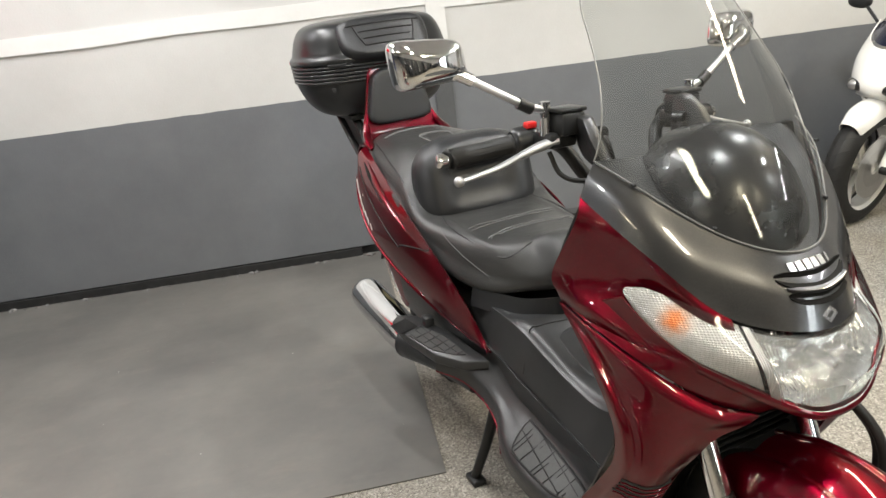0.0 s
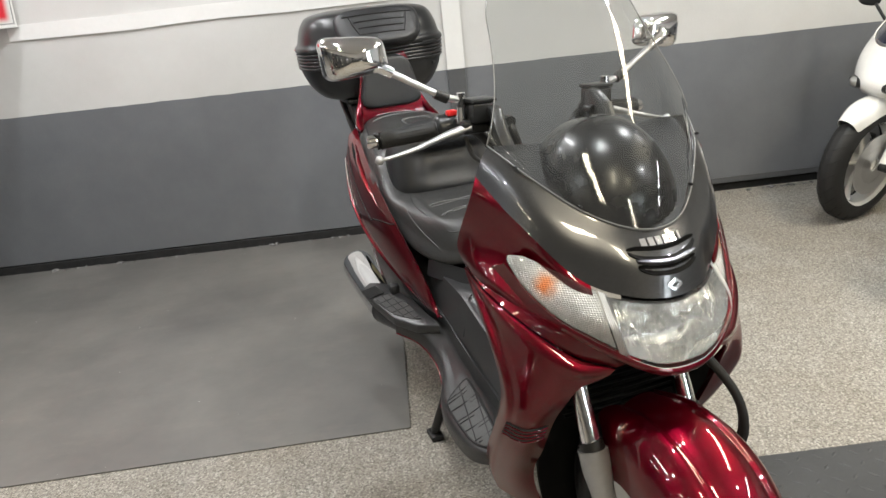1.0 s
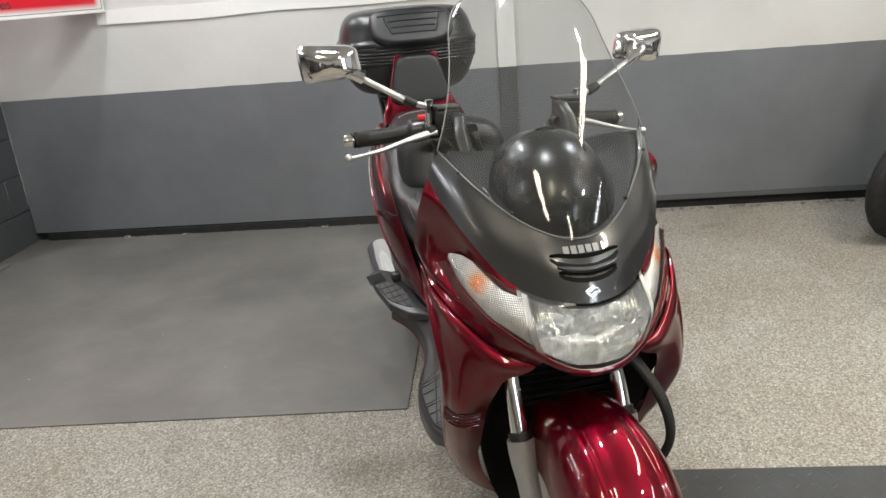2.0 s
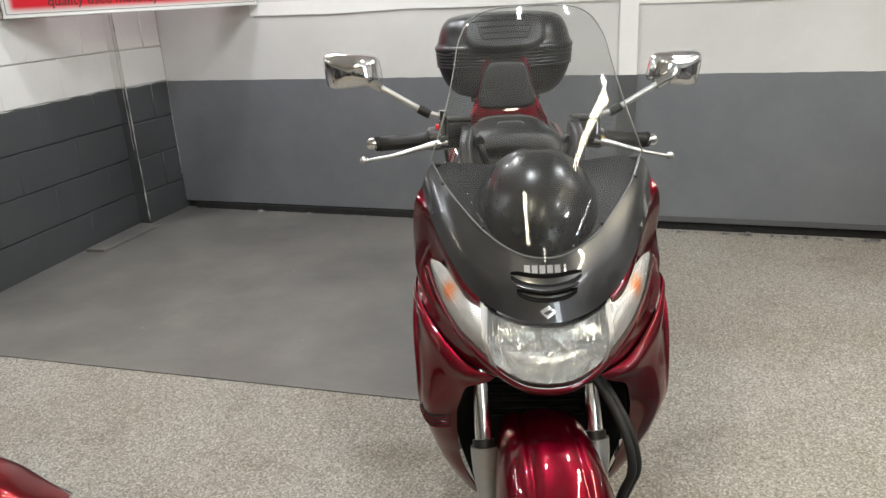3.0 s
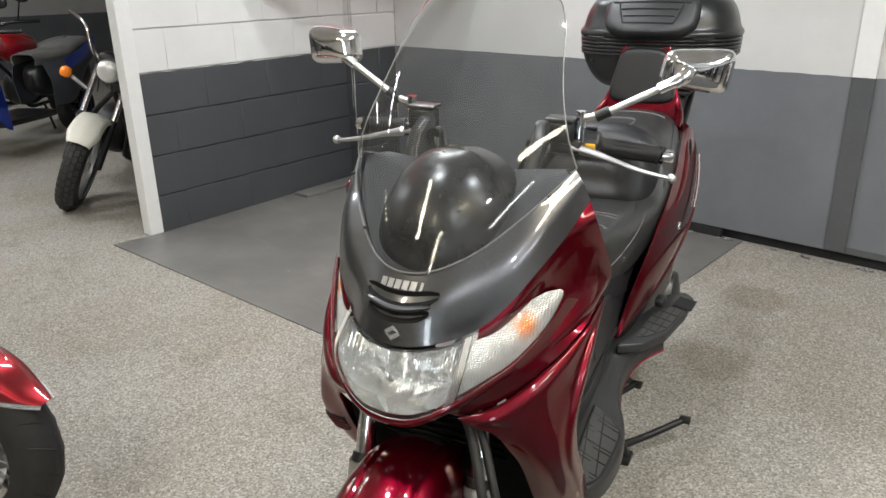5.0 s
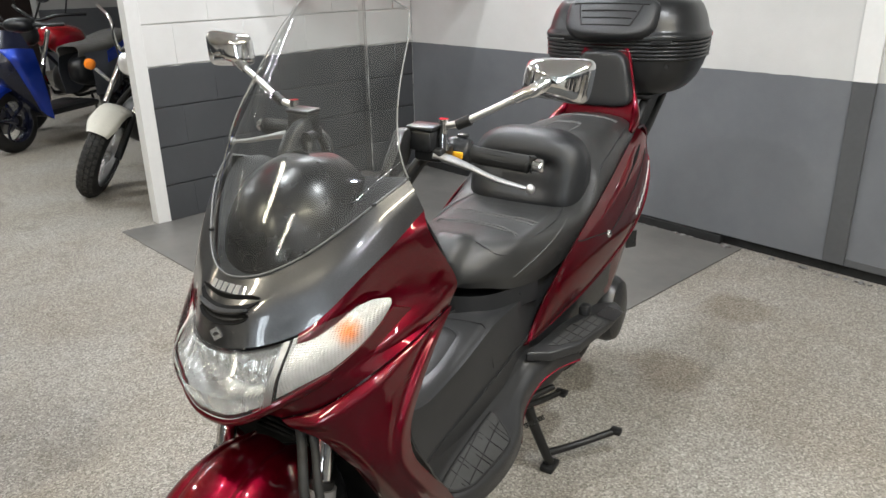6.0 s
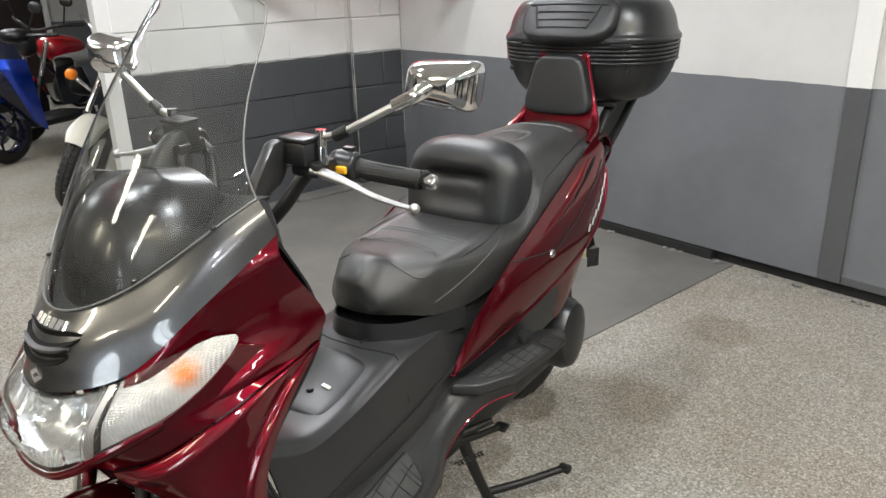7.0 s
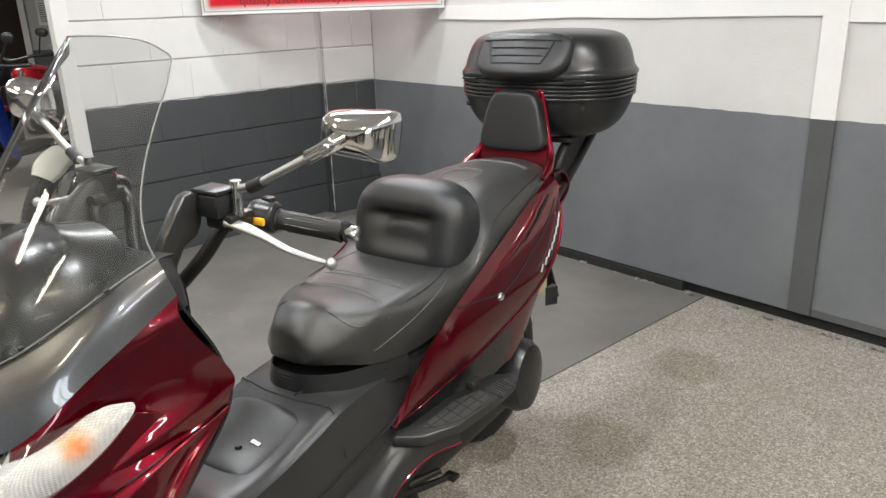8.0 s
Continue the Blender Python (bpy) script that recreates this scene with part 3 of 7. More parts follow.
# ---- the touring scooter ----
# its own axes: x to its right, y ahead, z up; the origin lies on the floor under the nose badge
SCOOT = pose(-0.2365, -1.5315, 0, 0, 0, 195.8)
scoot = thing("touring_scooter", SCOOT, "burgundy and graphite maxi scooter with tall windscreen on its stand", "scooter")


def pair(name, bm, material, label="", angle=40):
    """A part of one side and its mirror image."""
    a = part(name, bm.copy(), material, scoot, label, angle=angle)
    b = part(name, flip_x(bm), material, scoot, label, angle=angle)
    return a, b


# nose cowl, from the foot of the windscreen down to the lamp
COWL_TOP = [(0, -0.004, 0.903), (0.045, -0.014, 0.909), (0.085, -0.042, 0.925), (0.115, -0.07, 0.944), (0.142, -0.1, 0.968), (0.167, -0.13, 0.992), (0.191, -0.168, 1.019), (0.212, -0.222, 1.046)]
COWL_LOW = [(0, 0.052, 0.799), (0.045, 0.045, 0.803), (0.083, 0.023, 0.809), (0.108, -0.003, 0.815), (0.128, -0.02, 0.824), (0.161, -0.05, 0.857), (0.192, -0.096, 0.904), (0.219, -0.155, 0.948), (0.238, -0.226, 0.995)]
COWL_TOP, COWL_LOW = soft_half(COWL_TOP), soft_half(COWL_LOW)
# the crown of the cowl stands proud of the straight line between its edges
COWL_MID = [(a[0] * 0.5 + b[0] * 0.5 + 0.006 * min(1, a[0] / 0.1) - 0.004 * min(1, max(0, a[0] - 0.12) / 0.06), a[1] * 0.5 + b[1] * 0.5 + 0.009 - 0.006 * min(1, a[0] / 0.12), a[2] * 0.5 + b[2] * 0.5 + 0.007 - 0.003 * min(1, a[0] / 0.15)) for a, b in zip(COWL_TOP, COWL_LOW)]
cowl_rows = [sym(COWL_TOP), sym(COWL_MID), sym(COWL_LOW)]
part("nose_cowl", skin(cowl_rows, 97, 22, -0.004), GREY, scoot, "dark graphite metallic nose cowl")
COWL_G = grid_points(cowl_rows, 401, 101)


def on_cowl(x, z, lift=0.0):
    """The place on the cowl at a given sideways and up position."""
    d = (COWL_G[:, :, 0] - x) ** 2 + (COWL_G[:, :, 2] - z) ** 2
    i, j = np.unravel_index(np.argmin(d), d.shape)
    i, j = min(max(i, 1), 99), min(max(j, 1), 399)
    nrm = np.cross(COWL_G[i, j + 1] - COWL_G[i, j - 1], COWL_G[i + 1, j] - COWL_G[i - 1, j])
    nrm /= np.linalg.norm(nrm)
    if nrm[1] < 0:
        nrm = -nrm
    return COWL_G[i, j] * (0, 1, 0) + np.array((x, 0, z)) + nrm * lift


def decal(name, outline, material, lift=0.0012, thick=0.0012, fine=1, label="", parent=None):
    """A flat emblem bent over the cowl, outline in (sideways, up)."""
    pts = []
    for k in range(len(outline)):
        a, b = np.array(outline[k]), np.array(outline[(k + 1) % len(outline)])
        for s in range(fine):
            pts.append(a + (b - a) * s / fine)
    bm = bmesh.new()
    top = [bm.verts.new(on_cowl(x, z, lift + thick)) for x, z in pts]
    low = [bm.verts.new(on_cowl(x, z, -0.001)) for x, z in pts]
    bm.faces.new(top)
    for k in range(len(pts)):
        bm.faces.new((top[k], low[k], low[(k + 1) % len(pts)], top[(k + 1) % len(pts)]))
    bmesh.ops.recalc_face_normals(bm, faces=bm.faces)
    return part(name, bm, material, parent or scoot, label, smooth=False)


# plain silver bars where the maker's name stands, and a plain lozenge badge
for k in range(6):
    x = 0.0345 - k * 0.0138
    w = 0.0052 if k < 5 else 0.0022
    decal("badge_bar", [(x - w, 0.883), (x + w, 0.883), (x + w, 0.8945), (x - w, 0.8945)], SILVER)
decal("badge", [(-0.001, 0.832), (0.0145, 0.822), (0.0085, 0.818), (-0.0015, 0.8245), (-0.0145, 0.8205)], SILVER)
decal("badge", [(0.001, 0.808), (-0.0145, 0.818), (-0.0085, 0.822), (0.0015, 0.8155), (0.0145, 0.8195)], SILVER)


# two slots of the air vent with a bar between
def cowl_strip(x0, x1, zc, half, sag, lift, thick, n=18):
    pts_t, pts_b = [], []
    for k in range(n + 1):
        x = x0 + (x1 - x0) * k / n
        u = 2 * k / n - 1
        h = half * (1 - 0.55 * abs(u) ** 6)
        z = zc + sag * u * u
        pts_t.append(on_cowl(x, z + h, lift)), pts_b.append(on_cowl(x, z - h, lift))
    g = np.array([pts_t, [0.5 * (a + b) + np.array((0, thick, thick * 0.3)) for a, b in zip(pts_t, pts_b)], pts_b])
    bm = grid_mesh(sampled(g, 9))
    bmesh.ops.solidify(bm, geom=bm.faces[:], thickness=0.002)
    bmesh.ops.recalc_face_normals(bm, faces=bm.faces)
    return bm


part("vent_slot", cowl_strip(-0.064, 0.064, 0.87, 0.0115, 0.008, 0.003, -0.006), DEEP, scoot)
part("vent_slot", cowl_strip(-0.054, 0.054, 0.846, 0.0092, 0.007, 0.003, -0.005), DEEP, scoot)
part("vent_rim", cowl_strip(-0.056, 0.056, 0.8575, 0.0045, 0.0065, 0.0035, 0.005), GREY, scoot)

# bright strip along the foot of the windscreen
strip = [(x * 1.005, y + 0.004, z + 0.003) for x, y, z in sym(COWL_TOP)]
part("screen_trim", tube(strip, 0.0017, 90, 8), surface_mat("clear_edge_strip", (0.1, 0.1, 0.098), 0.4, metal=0.0), scoot, "bright screen edging strip")

# tall clear windscreen
SCR_KEYS = [(0.902, -0.002, 0.216, 0.212, 0.148), (0.975, -0.038, 0.203, 0.178, 0.112), (1.08, -0.1, 0.186, 0.13, 0.056), (1.185, -0.171, 0.167, 0.1, 0.018), (1.28, -0.243, 0.153, 0.084, 0.0), (1.345, -0.295, 0.146, 0.076, -0.006)]
keys_ = np.array(SCR_KEYS)
scr_fit = [np.polyfit(keys_[:, 0], keys_[:, k], 3) for k in range(1, 5)]


def on_screen(u, v):
    """u from -1 to 1 across, v from 0 at the foot to 1 at the rounded top edge."""
    top = 1.343 - 0.028 * abs(u) ** 5
    zc = 0.902 + (top - 0.902) * v
    yc, w, d, e = (np.polyval(q, zc) for q in scr_fit)
    w *= 1 - 0.10 * max(0.0, v - 0.86) ** 2 / 0.0196
    return (w * u, yc - d * abs(u) ** 1.9, zc + e * u * u)


scr = grid_mesh(np.array([[on_screen(u, v) for u in np.linspace(-1, 1, 61)] for v in np.linspace(0, 1, 61)]))
screen = part("windscreen", scr, SCREEN, scoot, "tall clear acrylic windscreen")
screen.visible_shadow = False
edge = [on_screen(1, v) for v in np.linspace(0, 1, 24)] + [on_screen(u, 1) for u in np.linspace(1, -1, 30)[1:]] + [on_screen(-1, v) for v in np.linspace(1, 0, 24)[1:]]
part("screen_edge", tube(edge, 0.0014, 200, 6), surface_mat("acrylic_edge", (0.16, 0.16, 0.155), 0.3), screen)
for sx in (-1, 1):
    for p in ((0.19, -0.155, 1.012), (0.112, -0.068, 0.945)):
        part("screw", moved(lathe([(0.0, 0.002), (0.0025, 0.0015), (0.003, 0.0), (0.003, -0.006)], 14, "Y"), Matrix.Translation((sx * p[0], p[1] + 0.006, p[2] + 0.006))), STEEL, screen)

# instrument dome behind the screen
dome_rows = []
for i in range(11):
    a = radians(-4 + 94 * i / 10)
    row = []
    for j in range(15):
        b = radians(180 * j / 14)
        r = math.cos(a) ** 0.85 if i < 10 else 0.0
        row.append((0.135 * r * math.cos(b) * (1 - 0.1 * math.sin(a)), -0.194 + (0.161 * r * math.sin(b) ** 0.9), 0.905 + 0.17 * math.sin(a)))
    row = [(0.135 * (math.cos(a) if i < 10 else 0) * 1.0, -0.26, 0.895 + 0.168 * math.sin(a))] + row + [(-0.135 * (math.cos(a) if i < 10 else 0), -0.26, 0.895 + 0.168 * math.sin(a))]
    dome_rows.append(row)
part("instrument_cover", skin(dome_rows, 60, 30, 0.004), surface_mat("black_gloss_cover", (0.012, 0.0122, 0.013), 0.28, var=0.15, rough_var=0.05, coat=0.15), scoot, "satin black domed instrument cover")
# black tray under the screen, and the dash behind it
tray = [[(x * 0.97, y - 0.006, z - 0.012) for x, y, z in sym(COWL_TOP)], [(x * 0.9, -0.15 - abs(x) * 0.42, 0.94 + abs(x) * 0.46) for x, y, z in sym(COWL_TOP)], [(x * 0.86, -0.262 - abs(x) * 0.04, 1.018 + abs(x) * 0.08) for x, y, z in sym(COWL_TOP)]]
part("dash_tray", skin(tray, 60, 14, 0.004), DASH, scoot, "matt black dash tray")
part("dash", skin([[(x, -0.262 - 0.02 * (1 - (x / 0.17) ** 2), 1.02 - 0.1 * x * x) for x in np.linspace(-0.17, 0.17, 7)], [(x, -0.28, 0.97) for x in np.linspace(-0.18, 0.18, 7)], [(x, -0.28, 0.88) for x in np.linspace(-0.17, 0.17, 7)], [(x, -0.25, 0.76) for x in np.linspace(-0.14, 0.14, 7)]], 30, 24, 0.004), DASH, scoot)

# burgundy side cowls round the lamp, up to the leg shield edge
SIDE_ROWS = [
    [(0.126, -0.018, 0.822), (0.161, -0.05, 0.857), (0.192, -0.096, 0.904), (0.219, -0.155, 0.948), (0.238, -0.226, 0.995)],
    [(0.122, -0.01, 0.79), (0.16, -0.05, 0.822), (0.194, -0.108, 0.868), (0.229, -0.174, 0.912), (0.26, -0.228, 0.937)],
    [(0.112, -0.01, 0.75), (0.15, -0.05, 0.78), (0.197, -0.112, 0.822), (0.236, -0.184, 0.858), (0.267, -0.272, 0.872)],
    [(0.105, 0.003, 0.71), (0.153, -0.036, 0.74), (0.206, -0.1, 0.785), (0.247, -0.174, 0.82), (0.268, -0.28, 0.838)],
    [(0.1, 0.012, 0.68), (0.155, -0.034, 0.71), (0.209, -0.097, 0.752), (0.248, -0.172, 0.788), (0.258, -0.272, 0.806)],
]
side_net = fair_grid(SIDE_ROWS, 3, 4)
low_edge = sampled(COWL_LOW, 241)
tuck = sampled(low_edge[int(np.argmin(np.abs(low_edge[:, 0] - 0.126))):], 9) + np.array((-0.0015, -0.002, 0.0015))
for i in range(9):
    side_net[i] += max(0.0, 1 - i / 4.5) ** 1.5 * (tuck - side_net[0]) if i else 0
side_net[0] = tuck
pair("side_cowl", skin(side_net, 44, 40, -0.004), RED, "deep burgundy metallic side cowl")
LOW_FRONT = [(0.1, 0.016, 0.677), (0.104, 0.018, 0.671), (0.113, 0.014, 0.662), (0.129, 0.005, 0.652), (0.157, -0.012, 0.635), (0.172, -0.045, 0.585), (0.181, -0.076, 0.536), (0.184, -0.131, 0.437), (0.183, -0.18, 0.363), (0.168, -0.21, 0.285), (0.135, -0.235, 0.205)]
LOW_WING = [[(0.156, -0.032, 0.707), (0.211, -0.094, 0.75), (0.25, -0.17, 0.786)], [(0.166, -0.012, 0.69), (0.225, -0.08, 0.738), (0.26, -0.164, 0.782)], [(0.17, -0.006, 0.676), (0.231, -0.075, 0.722), (0.262, -0.16, 0.773)]]
LOW_LEG = [(0.261, -0.272, 0.806), (0.262, -0.27, 0.803), (0.2625, -0.266, 0.798), (0.267, -0.212, 0.758), (0.267, -0.162, 0.7), (0.263, -0.13, 0.63), (0.263, -0.136, 0.565), (0.258, -0.2, 0.475), (0.248, -0.27, 0.39), (0.234, -0.33, 0.3), (0.21, -0.365, 0.225)]
LOW_SWELL = [0, 0, 0, 0.02, 0.02, 0.021, 0.022, 0.022, 0.022, 0.016, 0.01]
LOW_BLADE = [0, 0, 0, 0.6, 1.0, 0.9, 0.5, 0.15, 0.0, 0.0, 0.0]
LOW_ROWS = []
for i, (fr, lg) in enumerate(zip(LOW_FRONT, LOW_LEG)):
    if i < 3:
        a, b, c = LOW_WING[i]
        d, e = lerp(c, lg, 0.5), lerp(c, lg, 0.85)
    else:
        # a raised blade runs down beside the leg shield edge, over a hollow face
        w = LOW_BLADE[i]
        e = (lg[0] + 0.001, lg[1] + 0.026, lg[2] - 0.004)
        d = (e[0] - 0.004 - 0.007 * w, e[1] + 0.012, e[2] - 0.003)
        sw = LOW_SWELL[i]
        a, b, c = [tuple(np.array(lerp(fr, d, k)) + np.array((0.6, 0.8, 0)) * sw * math.sin(math.pi * k)) for k in (0.28, 0.55, 0.82)]
    LOW_ROWS.append([fr, a, b, c, d, e, lg])
# the top edge folds over tightly
LOW_ROWS[0] = [lerp(q, p, 0.3) for p, q in zip(LOW_ROWS[0], LOW_ROWS[1])]
for k in (1, 2, 3):
    LOW_ROWS[3][k] = lerp(LOW_ROWS[2][k], LOW_ROWS[4][k], 0.5)
LOW_NET = grid_points(LOW_ROWS, 73, 90)
low_r, low_l = pair("lower_cowl", skin(LOW_NET, 73, 90, -0.004), RED, "deep burgundy metallic lower cowl")


LOW_FINE = grid_points(LOW_NET, 240, 420)


def low_at(col, z):
    """A place on the lower cowl's flank, by its column and height, lifted a little."""
    line = LOW_FINE[150:, col]
    return line[int(np.argmin(np.abs(line[:, 2] - z)))] + np.array((0.0004, 0.0006, 0))


# four narrow louvres pressed into the flank on the silencer's side
for k in range(4):
    pts = [low_at(c, 0.533 + 0.004 * (c / 195) - 0.0115 * k) for c in range(16, 196, 14)]
    part("vent_slot", tube(pts, 0.0026, 30, 8), GROOVE, low_r)
    part("vent_lip", tube([(p[0] + 0.0012, p[1] + 0.0012, p[2] - 0.0042) for p in pts], 0.0018, 30, 8), RED, low_r)

# red rim under the lamp
LENS_LOW = [(0, 0.078, 0.68), (0.042, 0.075, 0.685), (0.08, 0.063, 0.701), (0.113, 0.043, 0.72), (0.143, 0.013, 0.738), (0.177, -0.032, 0.76), (0.209, -0.086, 0.8), (0.231, -0.137, 0.848)]
LENS_TOP = [(0, 0.057, 0.797), (0.045, 0.051, 0.801), (0.083, 0.03, 0.807), (0.108, 0.006, 0.813), (0.131, -0.012, 0.823), (0.16, -0.045, 0.842), (0.196, -0.091, 0.861), (0.225, -0.134, 0.872)]
rim = [sym([(x, y + 0.002, z + 0.001) for x, y, z in LENS_LOW[:6]]), sym([(x * 1.006, y + 0.003, z - 0.007) for x, y, z in LENS_LOW[:6]]), sym([(x * 0.99, y - 0.008, z - 0.017) for x, y, z in LENS_LOW[:6]]), sym([(x * 0.92, y - 0.05, z - 0.02) for x, y, z in LENS_LOW[:6]])]
part("lamp_rim", skin(rim, 60, 16, 0.004), RED, scoot)

# red fillet from the indicator's lower edge down to the lower cowl's ridge
fil_a = sampled([(x, y - 0.002, z + 0.001) for x, y, z in LENS_LOW[2:]], 30)
fil_c = sampled(LOW_NET[0][: int(73 * 0.8)], 30) + np.array((-0.003, -0.002, 0.001))
fil_b = 0.5 * fil_a + 0.5 * fil_c + np.array((0.002, -0.004, 0.0))
pair("lamp_fillet", skin([fil_a, fil_b, fil_c], 30, 12, -0.003), RED)

# lamp unit: silver reflector bowls behind clear fluted lenses
MIDW = [0.034, 0.034, 0.032, 0.027, 0.02, 0.014, 0.008, 0.002]
LENS_MID = [((a[0] + b[0]) / 2 + w * 0.25, (a[1] + b[1]) / 2 + w * 0.75, (a[2] + b[2]) / 2) for a, b, w in zip(LENS_LOW, LENS_TOP, MIDW)]
LENS_G = grid_points([LENS_TOP, LENS_MID, LENS_LOW], 113, 33)
headlamp = thing("headlamp", Matrix.Identity(4), "", "")
for key in ("label", "category"):
    if key in headlamp:
        del headlamp[key]
headlamp.parent = scoot


def span(first, last, cols, rows=(0.0, 1.0), n=33):
    """Part of the lens surface (right half) between two slanting lines, given as functions of the height from 0 (top) to 1."""
    g = np.zeros((n, cols, 3))
    for i, v in enumerate(np.linspace(rows[0], rows[1], n)):
        k = min(31, int(v * 32))
        src = LENS_G[k] * (1 - (v * 32 - k)) + LENS_G[k + 1] * (v * 32 - k)
        at = np.linspace(first(v), last(v), cols) * 112
        for c in range(3):
            g[i, :, c] = np.interp(at, np.arange(113), src[:, c])
    return g


def both(g):
    """The right half from the centre line, joined with its mirror image."""
    return np.concatenate([(g * np.array((-1, 1, 1)))[:, :0:-1], g], axis=1)


def split(v):
    return 0.44 - 0.09 * v


def blunt(v):
    return 1 - 0.1 * abs(2 * v - 1) ** 3


lens = part("lamp_glass", grid_mesh(both(span(lambda v: 0.0, split, 50))), LENS, headlamp, "clear headlamp glass")
lens.visible_shadow = False
for sgn in (1, -1):
    flip = np.array((sgn, 1, 1))
    ob = part("indicator_glass", grid_mesh(span(lambda v: split(v) + 0.062, blunt, 60) * flip), LENS, headlamp, "clear indicator glass with prism pattern")
    ob.visible_shadow = False
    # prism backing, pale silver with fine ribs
    part("indicator_reflector", grid_mesh((span(lambda v: split(v) + 0.066, lambda v: blunt(v) - 0.012, 60, (0.03, 0.97)) + np.array((-0.004, -0.014, 0))) * flip), PRISMBACK, headlamp, "silver indicator prism plate with a painted amber bulb blur")
    # pale dividing band between the two glasses
    part("lamp_band", grid_mesh((span(lambda v: split(v) + 0.004, lambda v: split(v) + 0.058, 8) + np.array((0, -0.002, 0))) * flip), BANDREF, headlamp)
back = both(span(lambda v: 0.0, lambda v: split(v) + 0.012, 50, (0.06, 0.94)))
r_, c_ = back.shape[:2]
ii, jj = np.meshgrid(np.linspace(-1, 1, r_), np.linspace(-1, 1, c_), indexing="ij")
depth = 0.075 * np.clip(1 - np.maximum(np.abs(ii) ** 3, np.abs(jj) ** 3), 0, 1) ** 0.7
back[:, :, 1] -= 0.008 + depth
# upright facets in two tiers, each a shallow scoop
for j in range(c_):
    for i in range(r_):
        f = ((j - c_ // 2 + 5 + (3 if 2 * i > r_ else 0) + 660) % 11) / 10 * 2 - 1
        back[i, j, 1] -= 0.0026 * (1 - f * f)
part("reflector", grid_mesh(back), REFLECT, headlamp, "silver faceted lamp reflector bowl", angle=24)
flute = both(span(lambda v: 0.0, lambda v: split(v) * 0.66, 41, (0.6, 0.93)))
flute[:, :, 1] -= 0.006
for j in range(flute.shape[1]):
    flute[:, j, 1] += 0.0022 * math.cos(j * math.pi)
ob = part("lamp_flutes", grid_mesh(flute), FLUTE, headlamp, "fluted lower lamp glass", angle=10)
ob.visible_shadow = False
# dark seal round the clear glass
edge = span(lambda v: 0.0, split, 50)
ring = [tuple(p) for p in both(edge)[-1][::4]]
part("lamp_seal", tube(ring, 0.0011, 90, 8), FORKPAINT, headlamp, "silver lamp rim")
for sgn in (1, -1):
    part("lamp_seal", tube([(sgn * p[0], p[1] + 0.001, p[2]) for p in edge[::4, -1]], 0.0007, 30, 8), FORKPAINT, headlamp, "grey lamp seal")
part("bulb", moved(lathe([(0.0, 0.03), (0.008, 0.026), (0.011, 0.01), (0.011, -0.02), (0.016, -0.02), (0.016, -0.035)], 20, "Y"), Matrix.Translation((0, 0.035, 0.745))), REFLECT, headlamp)

# black inner front with louvres
part("inner_front", skin([sym([(0, -0.08, 0.7), (0.1, -0.06, 0.69), (0.15, -0.035, 0.665)]), sym([(0, -0.15, 0.55), (0.12, -0.14, 0.55), (0.178, -0.09, 0.53)]), sym([(0, -0.21, 0.4), (0.11, -0.21, 0.4), (0.178, -0.165, 0.4)]), sym([(0, -0.27, 0.27), (0.08, -0.25, 0.26), (0.15, -0.218, 0.255)]), sym([(0, -0.26, 0.18), (0.07, -0.22, 0.18), (0.13, -0.22, 0.19)])], 40, 30, 0.005), DEEP, scoot)
for k in range(7):
    z = 0.655 - 0.026 * k
    part("louvre", tube([(x, -0.052 - 0.3 * x * x - 0.013 * k, z) for x in np.linspace(-0.13, 0.13, 9)], 0.006, 24, 8, squash=0.5), DEEP, scoot)

